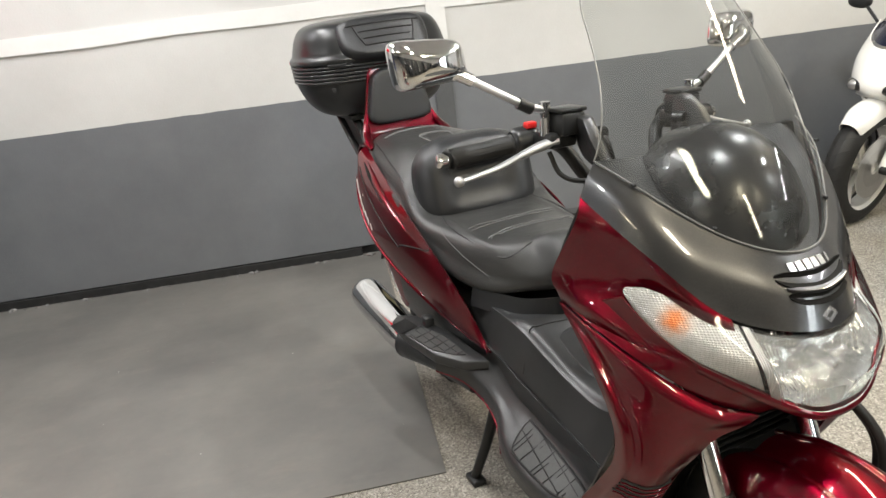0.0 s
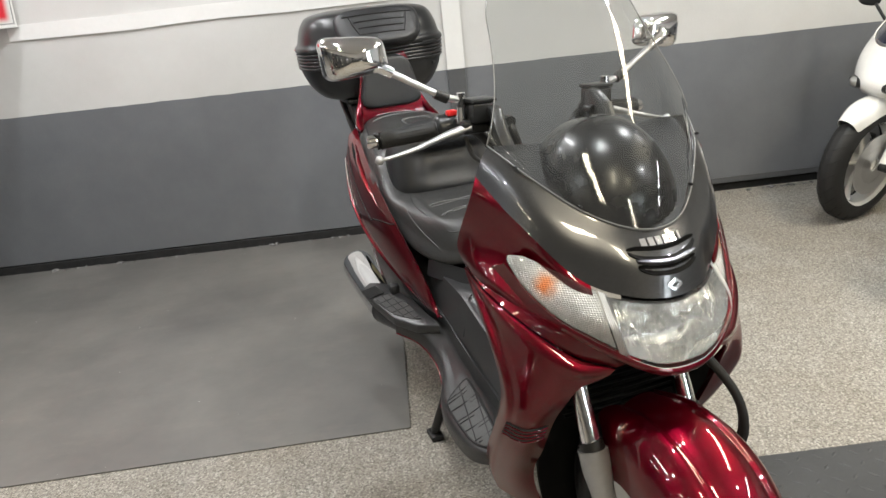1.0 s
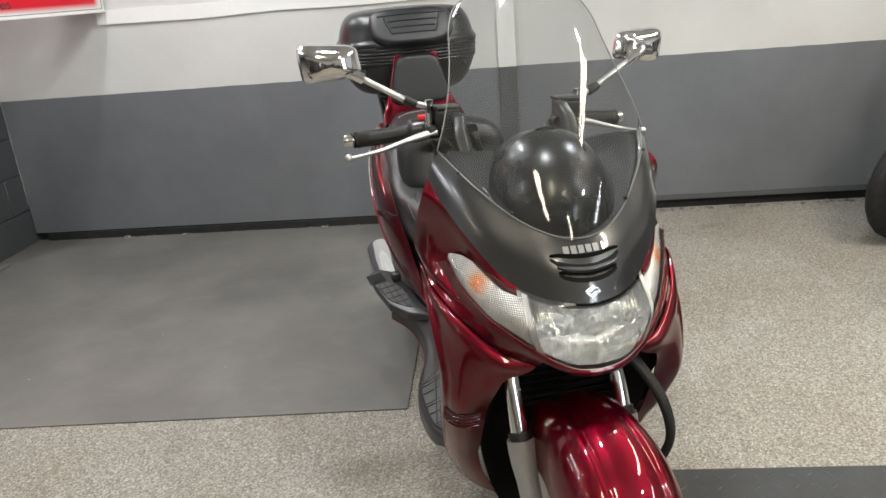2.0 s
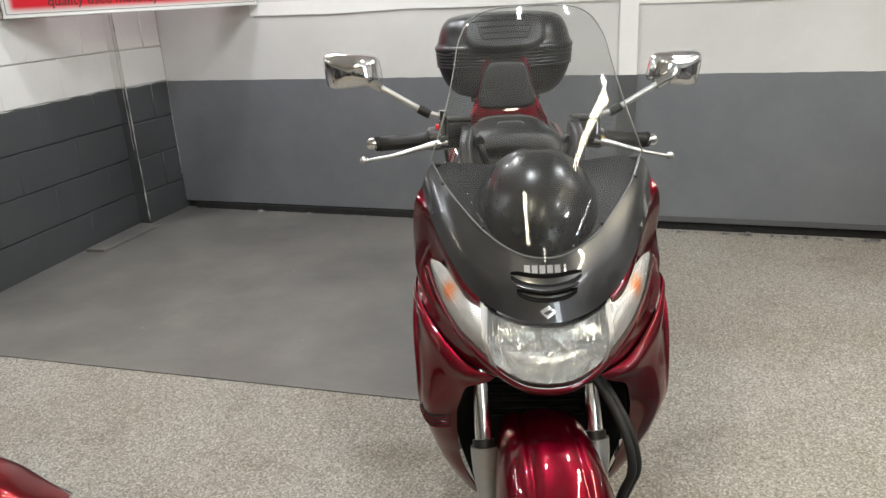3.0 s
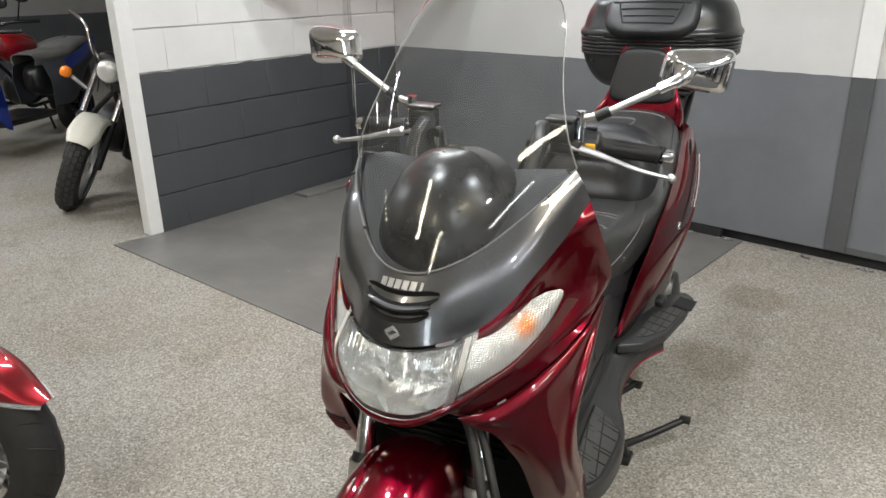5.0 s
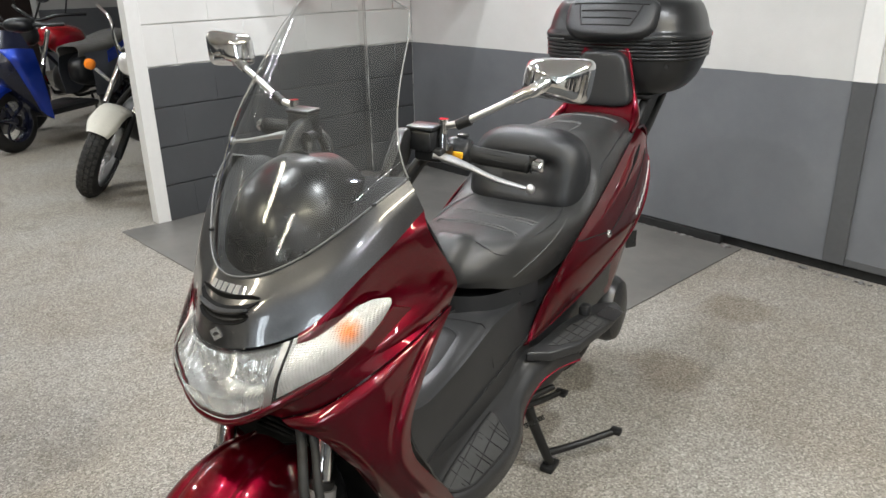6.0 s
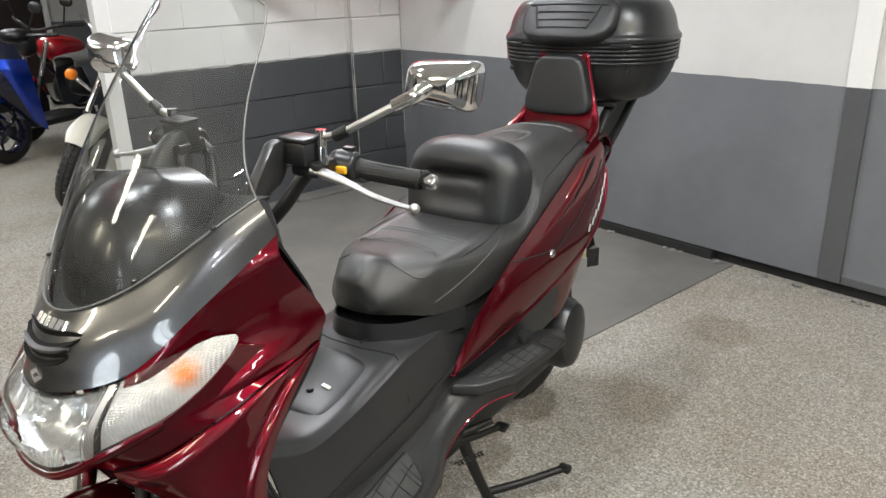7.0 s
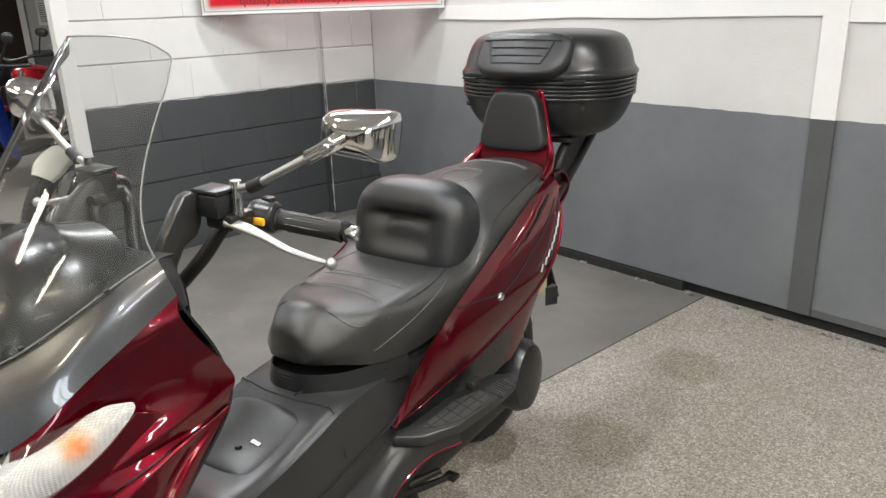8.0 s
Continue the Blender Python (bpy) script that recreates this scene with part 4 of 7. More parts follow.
# seat: rider's part, back bolster and raised pillion part
SEAT = [
    [(0, -0.628, 0.682), (0.024, -0.63, 0.678), (0.044, -0.634, 0.668), (0.05, -0.637, 0.65), (0.036, -0.64, 0.634), (0, -0.64, 0.63)],
    [(0, -0.638, 0.72), (0.034, -0.64, 0.712), (0.064, -0.648, 0.69), (0.074, -0.654, 0.66), (0.062, -0.66, 0.627), (0, -0.66, 0.618)],
    [(0, -0.68, 0.75), (0.045, -0.682, 0.742), (0.09, -0.69, 0.708), (0.106, -0.695, 0.664), (0.098, -0.7, 0.6204), (0, -0.7, 0.6084)],
    [(0, -0.75, 0.756), (0.068, -0.75, 0.75), (0.124, -0.755, 0.714), (0.142, -0.76, 0.6646), (0.138, -0.765, 0.6086), (0, -0.765, 0.5986)],
    [(0, -0.86, 0.748), (0.09, -0.86, 0.746), (0.155, -0.86, 0.72), (0.173, -0.865, 0.678), (0.169, -0.87, 0.61), (0, -0.87, 0.6)],
    [(0, -0.98, 0.748), (0.11, -0.98, 0.75), (0.178, -0.98, 0.735), (0.196, -0.985, 0.703), (0.192, -0.985, 0.645), (0, -0.985, 0.62)],
    [(0, -1.06, 0.755), (0.115, -1.06, 0.758), (0.19, -1.06, 0.752), (0.208, -1.065, 0.73), (0.204, -1.065, 0.69), (0, -1.07, 0.65)],
    [(0, -1.12, 0.8), (0.115, -1.12, 0.8), (0.19, -1.12, 0.79), (0.21, -1.125, 0.765), (0.207, -1.13, 0.725), (0, -1.13, 0.68)],
    [(0, -1.18, 0.875), (0.112, -1.18, 0.87), (0.183, -1.18, 0.838), (0.205, -1.185, 0.8), (0.205, -1.19, 0.755), (0, -1.19, 0.7)],
    [(0, -1.28, 0.91), (0.11, -1.28, 0.905), (0.172, -1.285, 0.868), (0.196, -1.29, 0.825), (0.197, -1.29, 0.785), (0, -1.3, 0.74)],
    [(0, -1.42, 0.918), (0.1, -1.42, 0.912), (0.157, -1.425, 0.878), (0.178, -1.43, 0.845), (0.178, -1.43, 0.81), (0, -1.43, 0.76)],
    [(0, -1.55, 0.917), (0.088, -1.55, 0.91), (0.137, -1.555, 0.882), (0.152, -1.56, 0.857), (0.152, -1.56, 0.825), (0, -1.56, 0.79)],
    [(0, -1.638, 0.91), (0.085, -1.638, 0.902), (0.12, -1.64, 0.88), (0.129, -1.64, 0.862), (0.128, -1.64, 0.84), (0, -1.64, 0.81)],
]
for i in range(6):
    r = SEAT[i]
    rise = [0.018, 0.02, 0.02, 0.016, 0.012, 0.006][i]
    for k, s in ((3, 0.4), (4, 0.9), (5, 1.0)):
        r[k] = (r[k][0], r[k][1], r[k][2] + rise * s)
for r in SEAT[3:7]:
    r[1] = (r[1][0] * 1.14, r[1][1], r[1][2])
    r[2] = (r[2][0] * 1.015, r[2][1], r[2][2] + 0.42 * (r[1][2] - r[2][2]))
seat_rows = [[(-x, y, z) for x, y, z in r[::-1][1:-1]] + list(r) for r in SEAT]
seat_g = grid_points([r + [r[0]] for r in seat_rows], 141, 190)
# the raised nose, and shallow creases where riders sit
hump = np.exp(-((np.abs(seat_g[:, :, 0]) / 0.05) ** 6)) / (1 + np.exp((-0.715 - seat_g[:, :, 1]) / 0.008)) * np.clip((seat_g[:, :, 2] - 0.665) / 0.04, 0, 1)
seat_g[:, :, 2] += 0.017 * hump
seat_g[:, :, 1] += 0.008 * hump
# the top panel is stuffed up to a soft edge along each side
edge_ = np.exp(-(((np.abs(seat_g[:, :, 0]) - 0.137) / 0.012) ** 2)) * np.clip((-0.72 - seat_g[:, :, 1]) / 0.04, 0, 1) * np.clip((seat_g[:, :, 1] + 1.07) / 0.05, 0, 1) * np.clip((seat_g[:, :, 2] - 0.7) / 0.02, 0, 1)
seat_g[:, :, 2] += 0.004 * edge_
part("seat", grid_mesh(seat_g[:, :-1], True, True), LEATHER, scoot, "black vinyl dual seat, lightly creased")
SEAT_TOP = grid_points([sym(r[:5]) for r in SEAT], 81, 240)


def on_seat(x, y, lift=0.001):
    d = (SEAT_TOP[:, :, 0] - x) ** 2 + (SEAT_TOP[:, :, 1] - y) ** 2
    i, j = np.unravel_index(np.argmin(d), d.shape)
    return SEAT_TOP[i, j] + np.array((0, 0, lift))


def seam(pts, r=0.0016, mat=STITCH, name="seat_seam"):
    return part(name, tube([on_seat(x, y) for x, y in pts], r, 36, 6), mat, scoot)


for yy in (-0.897, -0.912):
    seam([(x, yy - 0.022 * (1 - (x / 0.15) ** 2)) for x in np.linspace(-0.15, 0.15, 9)])
for yy in (-0.793, -0.808):
    seam([(x, yy - 0.042 * (1 - (x / 0.15) ** 2)) for x in np.linspace(-0.15, 0.15, 11)])
for yy in (-1.33, -1.345):
    seam([(-0.05, yy + 0.03), (-0.045, yy - 0.05), (0, yy - 0.075), (0.045, yy - 0.05), (0.05, yy + 0.03)])
for yy in (-1.53, -1.545):
    seam([(x, yy) for x in np.linspace(-0.11, 0.11, 7)])


def side_seam(pts, r, mat):
    """A seam that follows the seat's surface next to given points."""
    out = []
    for q in pts:
        d = ((SEAT_TOP - np.array(q)) ** 2).sum(axis=2)
        p_ = SEAT_TOP[np.unravel_index(np.argmin(d), d.shape)]
        out.append((p_[0] * 1.004, p_[1], p_[2] + 0.0006))
    return part("seat_seam", tube(out, r, 40, 6), mat, scoot)


for sgn in (1, -1):
    # edge of the top panel, and the stitched line that climbs the flank
    seam([(sgn * 0.02, -0.722), (sgn * 0.064, -0.712), (sgn * 0.125, -0.742), (sgn * 0.15, -0.87), (sgn * 0.155, -0.96), (sgn * 0.14, -1.05)], 0.0018, LEATHER2)
    side_seam([(sgn * 0.16, -0.753, 0.655), (sgn * 0.17, -0.8, 0.675), (sgn * 0.177, -0.872, 0.702), (sgn * 0.182, -0.94, 0.73), (sgn * 0.178, -0.996, 0.748)], 0.0011, STITCH)
    seam([(sgn * 0.198, -1.12), (sgn * 0.19, -1.2), (sgn * 0.178, -1.3), (sgn * 0.155, -1.45), (sgn * 0.13, -1.57)], 0.0022, LEATHER2)

# rider's back bolster: a horseshoe pad with a sunken middle
bol = []
NB = 88
BOLR = 34
for i in range(BOLR):
    s = i / (BOLR - 1)
    row = []
    for j in range(NB):
        a = 2 * math.pi * j / NB
        ca, sa = math.cos(a), math.sin(a)
        ex = 2 / (8.0 if sa < 0 else 3.2)
        px_ = math.copysign(abs(ca) ** ex, ca) * (0.178 - 0.022 * (sa > 0) * sa)
        pz_ = math.copysign(abs(sa) ** ex, sa) * (0.111 if sa > 0 else 0.128)
        rad = [0.78, 0.9, 0.97, 1.0, 1.0, 1.0, 0.99, 0.965, 0.92, 0.85, 0.72, 0.5, 0.25, 0.0]
        rad = float(np.interp(s * 13, range(14), rad))
        # from back (s=0) to front face (s=1)
        yv = -1.205 + 0.125 * min(1, s / 0.72) + (0.018 * math.sin((s - 0.72) / 0.28 * math.pi * 0.5) if s > 0.72 else 0)
        row.append((px_ * rad, yv, pz_ * rad))
    bol.append(row)
bol = np.array(bol)
face = np.clip((bol[:, :, 1] + 1.13) / 0.03, 0, 1)
across = 1 / (1 + (np.abs(bol[:, :, 0]) / 0.088) ** 8)
shelf = 1 / (1 + np.exp((bol[:, :, 2] - 0.028) / 0.006)) / (1 + np.exp((-0.07 - bol[:, :, 2]) / 0.01))
bol[:, :, 1] -= (0.031 * across * shelf + 0.014 * across * np.exp(-((bol[:, :, 2] - 0.012) / 0.014) ** 2)) * face
tilt = radians(-10)
y0 = bol[:, :, 1] + 1.15
zz = bol[:, :, 2].copy()
bol[:, :, 1] = -1.135 + y0 * math.cos(tilt) + zz * math.sin(tilt)
bol[:, :, 2] = 0.842 - y0 * math.sin(tilt) * 0.6 + zz * math.cos(tilt)
part("rider_backrest", grid_mesh(bol, True, False), LEATHER2, scoot, "padded black rider backrest", angle=80)


# tunnel between the feet with the filler lid
TUN = [
    [(0, -0.22, 0.6), (0.09, -0.22, 0.6), (0.14, -0.23, 0.56), (0.186, -0.24, 0.415), (0.19, -0.24, 0.4), (0.2, -0.26, 0.3)],
    [(0, -0.33, 0.545), (0.11, -0.33, 0.54), (0.148, -0.33, 0.52), (0.174, -0.33, 0.425), (0.178, -0.33, 0.412), (0.182, -0.33, 0.3)],
    [(0, -0.45, 0.54), (0.11, -0.45, 0.54), (0.146, -0.45, 0.525), (0.166, -0.45, 0.432), (0.17, -0.45, 0.42), (0.175, -0.45, 0.3)],
    [(0, -0.56, 0.568), (0.11, -0.56, 0.569), (0.147, -0.56, 0.55), (0.163, -0.56, 0.442), (0.167, -0.56, 0.43), (0.172, -0.56, 0.3)],
    [(0, -0.64, 0.59), (0.11, -0.64, 0.588), (0.148, -0.64, 0.572), (0.163, -0.64, 0.455), (0.166, -0.64, 0.442), (0.172, -0.64, 0.3)],
    [(0, -0.74, 0.582), (0.1, -0.74, 0.584), (0.15, -0.74, 0.583), (0.166, -0.75, 0.475), (0.166, -0.75, 0.462), (0.17, -0.75, 0.3)],
    [(0, -0.9, 0.61), (0.11, -0.9, 0.61), (0.152, -0.9, 0.59), (0.178, -0.9, 0.5), (0.18, -0.9, 0.5), (0.17, -0.9, 0.3)],
    [(0, -1.2, 0.66), (0.12, -1.2, 0.66), (0.19, -1.2, 0.65), (0.19, -1.2, 0.55), (0.19, -1.2, 0.5), (0.17, -1.2, 0.36)],
]
# a crisp ridge along each side of the tunnel
TUN = [[r[0], r[1], lerp(r[1], r[2], 0.86), lerp(r[2], r[3], 0.07), lerp(r[2], r[3], 0.5)] + r[3:] for r in TUN]
part("tunnel", skin([sym(r) for r in TUN], 181, 80, 0.004), FLOORBD, scoot, "black moulded centre tunnel", angle=60)
TUN_G = grid_points([sym(r) for r in TUN], 141, 160)


def on_tun(x, y, lift):
    d = (TUN_G[:, :, 0] - x) ** 2 + (TUN_G[:, :, 1] - y) ** 2
    i, j = np.unravel_index(np.argmin(d), d.shape)
    i, j = min(max(i, 1), 158), min(max(j, 1), 139)
    nrm = np.cross(TUN_G[i, j + 1] - TUN_G[i, j - 1], TUN_G[i + 1, j] - TUN_G[i - 1, j])
    nrm /= np.linalg.norm(nrm)
    return TUN_G[i, j] + nrm * (lift if nrm[2] > 0 else -lift)


TUN_C = TUN_G[np.argsort(TUN_G[:, 70, 1]), 70]
lid_g = np.zeros((41, 41, 3))
for i in range(41):
    for j in range(41):
        u, v = (j - 20) / 20, (i - 20) / 20
        x, y = 0.124 * u * (1 - 0.12 * v**4), -0.487 + 0.098 * v * (1 - 0.2 * u**4)
        rim_ = 1 - max(abs(u), abs(v)) ** 14
        lid_g[i, j] = (x, y, float(np.interp(y, TUN_C[:, 1], TUN_C[:, 2])) - 0.9 * x * x - 0.003 + 0.013 * rim_ + 0.004 * (1 - u * u) * (1 - v * v))
part("filler_lid", grid_mesh(lid_g), FLOORBD, scoot, "black fuel filler lid")
for a_, b_ in ((-0.605, 0.16),):
    part("tunnel_seam", tube([on_tun(x, a_ - 0.35 * x * x * (2 if a_ < -0.5 else -1), 0.0006) for x in np.linspace(-b_, b_, 15)], 0.0016, 40, 6), GROOVE, scoot)
label_g = np.array([[(x, y, lid_g[int(round(20 + (y + 0.487) / 0.098 * 20)), int(round(20 + x / 0.124 * 20)), 2] + 0.0014) for x in np.linspace(-0.069, -0.047, 5)] for y in np.linspace(-0.48, -0.472, 3)])
part("label", skin(label_g, 9, 5, 0.001), LABEL, scoot, "small white paper label")
part("hook", tube([(-0.05, -0.622, 0.598), (-0.054, -0.614, 0.601), (-0.05, -0.607, 0.6), (-0.044, -0.605, 0.596)], 0.0022, 14, 6), GROOVE, scoot)
part("keyhole", moved(lathe([(0, 0.004), (0.007, 0.003), (0.008, -0.004)], 16), Matrix.Translation(on_tun(-0.035, -0.455, 0.014))), STEEL, scoot)
for k in range(4):
    part("seat_vent", tube([(x, -0.628 - 3.0 * x * x, 0.622 - 0.008 * k) for x in np.linspace(-0.045, 0.045, 7)], 0.003, 16, 6), GROOVE, scoot)
part("seat_base", skin([sym([(0, -0.632, 0.63), (0.052, -0.64, 0.63), (0.105, -0.71, 0.62), (0.16, -0.85, 0.62)]), sym([(0, -0.626, 0.575), (0.06, -0.638, 0.575), (0.12, -0.71, 0.57), (0.172, -0.85, 0.57)])], 40, 8, 0.004), BLACK, scoot)

# inner leg shield, black, just inside the cowl edge
SHI = [
    [(0.14, -0.24, 0.99), (0.2, -0.236, 0.985), (0.234, -0.229, 0.98)],
    [(0.12, -0.28, 0.9), (0.2, -0.28, 0.89), (0.255, -0.27, 0.88)],
    [(0.1, -0.28, 0.77), (0.19, -0.28, 0.785), (0.252, -0.274, 0.795)],
    [(0.08, -0.25, 0.6), (0.18, -0.19, 0.62), (0.252, -0.138, 0.64)],
    [(0.1, -0.24, 0.45), (0.18, -0.225, 0.47), (0.248, -0.21, 0.475)],
    [(0.15, -0.28, 0.35), (0.19, -0.28, 0.35), (0.232, -0.298, 0.36)],
]
pair("leg_shield", skin(SHI, 20, 40, 0.004), BLACK, "black inner leg shield")

# black flange that rises from the cowl's tip to the bar
pair("dash_side", skin([[(0.211, -0.22, 1.044), (0.2, -0.238, 1.04), (0.186, -0.262, 1.03)], [(0.226, -0.226, 1.01), (0.212, -0.248, 1.005), (0.193, -0.268, 0.995)], [(0.236, -0.234, 0.97), (0.216, -0.256, 0.965), (0.195, -0.272, 0.955)]], 20, 20, 0.005), FLOORBD, "grey-black dash side flange")

# rider's footboard with tread pad
FB = [
    [(0.19, -0.25, 0.408), (0.198, -0.25, 0.36), (0.203, -0.25, 0.35), (0.222, -0.28, 0.338), (0.226, -0.29, 0.31)],
    [(0.172, -0.35, 0.422), (0.186, -0.35, 0.365), (0.216, -0.35, 0.345), (0.254, -0.36, 0.33), (0.26, -0.37, 0.29)],
    [(0.161, -0.48, 0.43), (0.174, -0.48, 0.375), (0.215, -0.48, 0.352), (0.262, -0.49, 0.333), (0.268, -0.49, 0.292)],
    [(0.157, -0.58, 0.44), (0.168, -0.58, 0.39), (0.205, -0.58, 0.362), (0.245, -0.59, 0.34), (0.25, -0.6, 0.3)],
    [(0.158, -0.66, 0.452), (0.166, -0.66, 0.405), (0.188, -0.66, 0.378), (0.212, -0.67, 0.362), (0.217, -0.68, 0.325)],
    [(0.162, -0.73, 0.468), (0.168, -0.73, 0.425), (0.184, -0.73, 0.402), (0.204, -0.745, 0.387), (0.209, -0.76, 0.35)],
    [(0.165, -0.79, 0.474), (0.172, -0.79, 0.442), (0.192, -0.79, 0.43), (0.222, -0.815, 0.41), (0.23, -0.83, 0.378)],
    [(0.168, -0.85, 0.48), (0.178, -0.85, 0.45), (0.22, -0.86, 0.44), (0.27, -0.88, 0.43), (0.277, -0.89, 0.398)],
]
pair("footboard", skin(FB, 40, 50, 0.004), FLOORBD, "grey-black plastic footboard", angle=50)
pair("footboard_edge", tube([(r[4][0] - 0.001, r[4][1], r[4][2]) for r in FB[3:]], 0.0026, 40, 8), RED, "thin burgundy edge trim")
PAD = [(0.18, -0.572), (0.2, -0.572), (0.246, -0.545), (0.255, -0.5), (0.254, -0.42), (0.25, -0.37), (0.232, -0.325), (0.208, -0.31), (0.196, -0.36), (0.184, -0.48)]
FB_G = grid_points(FB, 80, 200)


def on_fb(x, y, lift):
    d = (FB_G[:, :60, 0] - x) ** 2 + (FB_G[:, :60, 1] - y) ** 2
    i, j = np.unravel_index(np.argmin(d), d.shape)
    return np.array((x, y, FB_G[i, j, 2] + lift))


def inside(x, y, poly):
    c, n = False, len(poly)
    for i in range(n):
        (x1, y1), (x2, y2) = poly[i], poly[(i + 1) % n]
        if (y1 > y) != (y2 > y) and x < (x2 - x1) * (y - y1) / (y2 - y1) + x1:
            c = not c
    return c


def pad_mesh(poly, on, h):
    n = len(poly)
    bm = bmesh.new()
    top = [bm.verts.new(on(x, y, h)) for x, y in poly]
    low = [bm.verts.new(on(x, y, 0.0)) for x, y in poly]
    cx, cy = np.mean([p[0] for p in poly]), np.mean([p[1] for p in poly])
    c = bm.verts.new(on(cx, cy, h))
    for k in range(n):
        bm.faces.new((top[k], top[(k + 1) % n], c))
        bm.faces.new((top[k], low[k], low[(k + 1) % n], top[(k + 1) % n]))
    bmesh.ops.recalc_face_normals(bm, faces=bm.faces)
    return bm


pads = pair("tread_pad", pad_mesh(PAD, on_fb, 0.005), TREAD, "ribbed rubber tread pad")


def clipped(p, q, poly, n=60):
    run, out = [], []
    for k in range(n + 1):
        s = k / n
        x, y = p[0] + (q[0] - p[0]) * s, p[1] + (q[1] - p[1]) * s
        if inside(x, y, poly):
            run.append((x, y))
        else:
            if len(run) > 3:
                out.append(run)
            run = []
    if len(run) > 3:
        out.append(run)
    return out


def grooves(poly, on, lift, lines, owners, r=0.0016):
    for p, q in lines:
        for run in clipped(p, q, poly):
            a, b = run[0], run[-1]
            pts = [on(a[0] + (b[0] - a[0]) * s, a[1] + (b[1] - a[1]) * s, lift) for s in np.linspace(0, 1, 5)]
            for ob, sgn in owners:
                part("tread_rib", tube([(sgn * p_[0], p_[1], p_[2]) for p_ in pts], r, 8, 6), GROOVE, ob)


own = ((pads[0], 1), (pads[1], -1))
LINES = []
for k in range(6):
    y = -0.548 + k * 0.046
    LINES.append(((0.16, y), (0.28, y + 0.004)))
    mid = 0.217 + 0.19 * (y + 0.44)
    LINES.append(((0.16, y + 0.013), (mid, y + 0.014)) if k % 2 else ((mid, y + 0.014), (0.28, y + 0.016)))
for x in (0.197, 0.229):
    LINES.append(((x - 0.03, -0.6), (x + 0.03, -0.28)))
grooves(PAD, on_fb, 0.0052, LINES, own)
pair("pad_edge", tube([on_fb(x, y, 0.003) for x, y in PAD + PAD[:1]], 0.0035, 60, 6), RUBBER)

# pillion footboards, fixed out to the sides
PB = [(0.182, -0.757), (0.235, -0.80), (0.28, -0.875), (0.308, -1.0), (0.316, -1.085), (0.29, -1.105), (0.245, -1.07), (0.2, -0.93)]


def on_pb(x, y, lift):
    return np.array((x, y, 0.455 + 0.16 * max(0, -0.8 - y) ** 1.15 - 0.10 * (x - 0.18) + lift))


def slab(poly, on, low, high):
    bm = bmesh.new()
    n = len(poly)
    top, bot = [bm.verts.new(on(x, y, high)) for x, y in poly], [bm.verts.new(on(x, y, low)) for x, y in poly]
    bm.faces.new(top), bm.faces.new(bot[::-1])
    for k in range(n):
        bm.faces.new((top[k], bot[k], bot[(k + 1) % n], top[(k + 1) % n]))
    bmesh.ops.recalc_face_normals(bm, faces=bm.faces)
    bmesh.ops.bevel(bm, geom=bm.edges[:], offset=0.004, segments=2, affect="EDGES", profile=0.5)
    return bm


pair("pillion_board", slab(PB, on_pb, -0.026, 0.0), FLOORBD, "grey-black pillion footboard", angle=60)
PBP = [(0.215, -0.82), (0.238, -0.835), (0.276, -0.89), (0.303, -0.99), (0.262, -1.01), (0.225, -0.93)]
pbp = pair("pillion_pad", pad_mesh(PBP, on_pb, 0.004), TREAD, "ribbed rubber pillion pad")
LINES = []
for k in range(6):
    y = -0.83 - 0.035 * k
    LINES.append(((0.19, y - 0.01), (0.34, y + 0.012)))
for k in range(5):
    x = 0.2 + 0.02 * k
    LINES.append(((x, -0.78), (x + 0.05, -1.06)))
grooves(PBP, on_pb, 0.0042, LINES, ((pbp[0], 1), (pbp[1], -1)), 0.0014)
for k in range(7):
    y = -1.018 - 0.008 * k
    pair("board_rib", tube([on_pb(0.268 + 0.002 * k, y, 0.003), on_pb(0.322 + 0.001 * k, y + 0.006, 0.003)], 0.0028, 4, 6, False), FLOORBD)
pair("board_bracket", block(0.222, 0.252, -1.03, -0.99, 0.47, 0.502, 0.01), FLOORBD)

# burgundy rear side panels
RP_TOP = [(0.171, -0.769, 0.47), (0.184, -0.808, 0.533), (0.197, -0.842, 0.597), (0.21, -0.905, 0.652), (0.218, -1.0, 0.71), (0.217, -1.11, 0.76), (0.206, -1.25, 0.81), (0.188, -1.42, 0.85), (0.165, -1.57, 0.886)]
RP_LOW = [(0.176, -0.762, 0.473), (0.2, -0.842, 0.497), (0.222, -0.955, 0.527), (0.238, -1.085, 0.563), (0.247, -1.22, 0.592), (0.248, -1.355, 0.63), (0.243, -1.455, 0.683), (0.232, -1.515, 0.752), (0.205, -1.56, 0.83)]
RP_BULGE = [0.0, 0.2, 0.5, 0.8, 1, 1, 1, 0.9, 0.5]
RP = [RP_TOP, [(a[0] * 0.5 + b[0] * 0.5 + 0.005 + 0.011 * k, a[1] * 0.5 + b[1] * 0.5, a[2] * 0.5 + b[2] * 0.5 + 0.003 + 0.01 * k) for a, b, k in zip(RP_TOP, RP_LOW, RP_BULGE)], RP_LOW]
RP_F = fair_grid(RP, 5, 2, 13, 7)
lip = RP_F[-1] + np.array((-0.016, 0.0, -0.004))
rear_r, rear_l = pair("rear_panel", skin(list(RP_F[:-1]) + [RP_F[-1] + np.array((-0.0006, 0, 0.0012)), RP_F[-1] + np.array((-0.001, 0, -0.0012)), lip], 90, 60, -0.004), RED, "deep burgundy rear side panel", angle=60)
RP_G = grid_points(RP_F, 100, 60)
SEAM = sampled(RP_F[-1], 60)
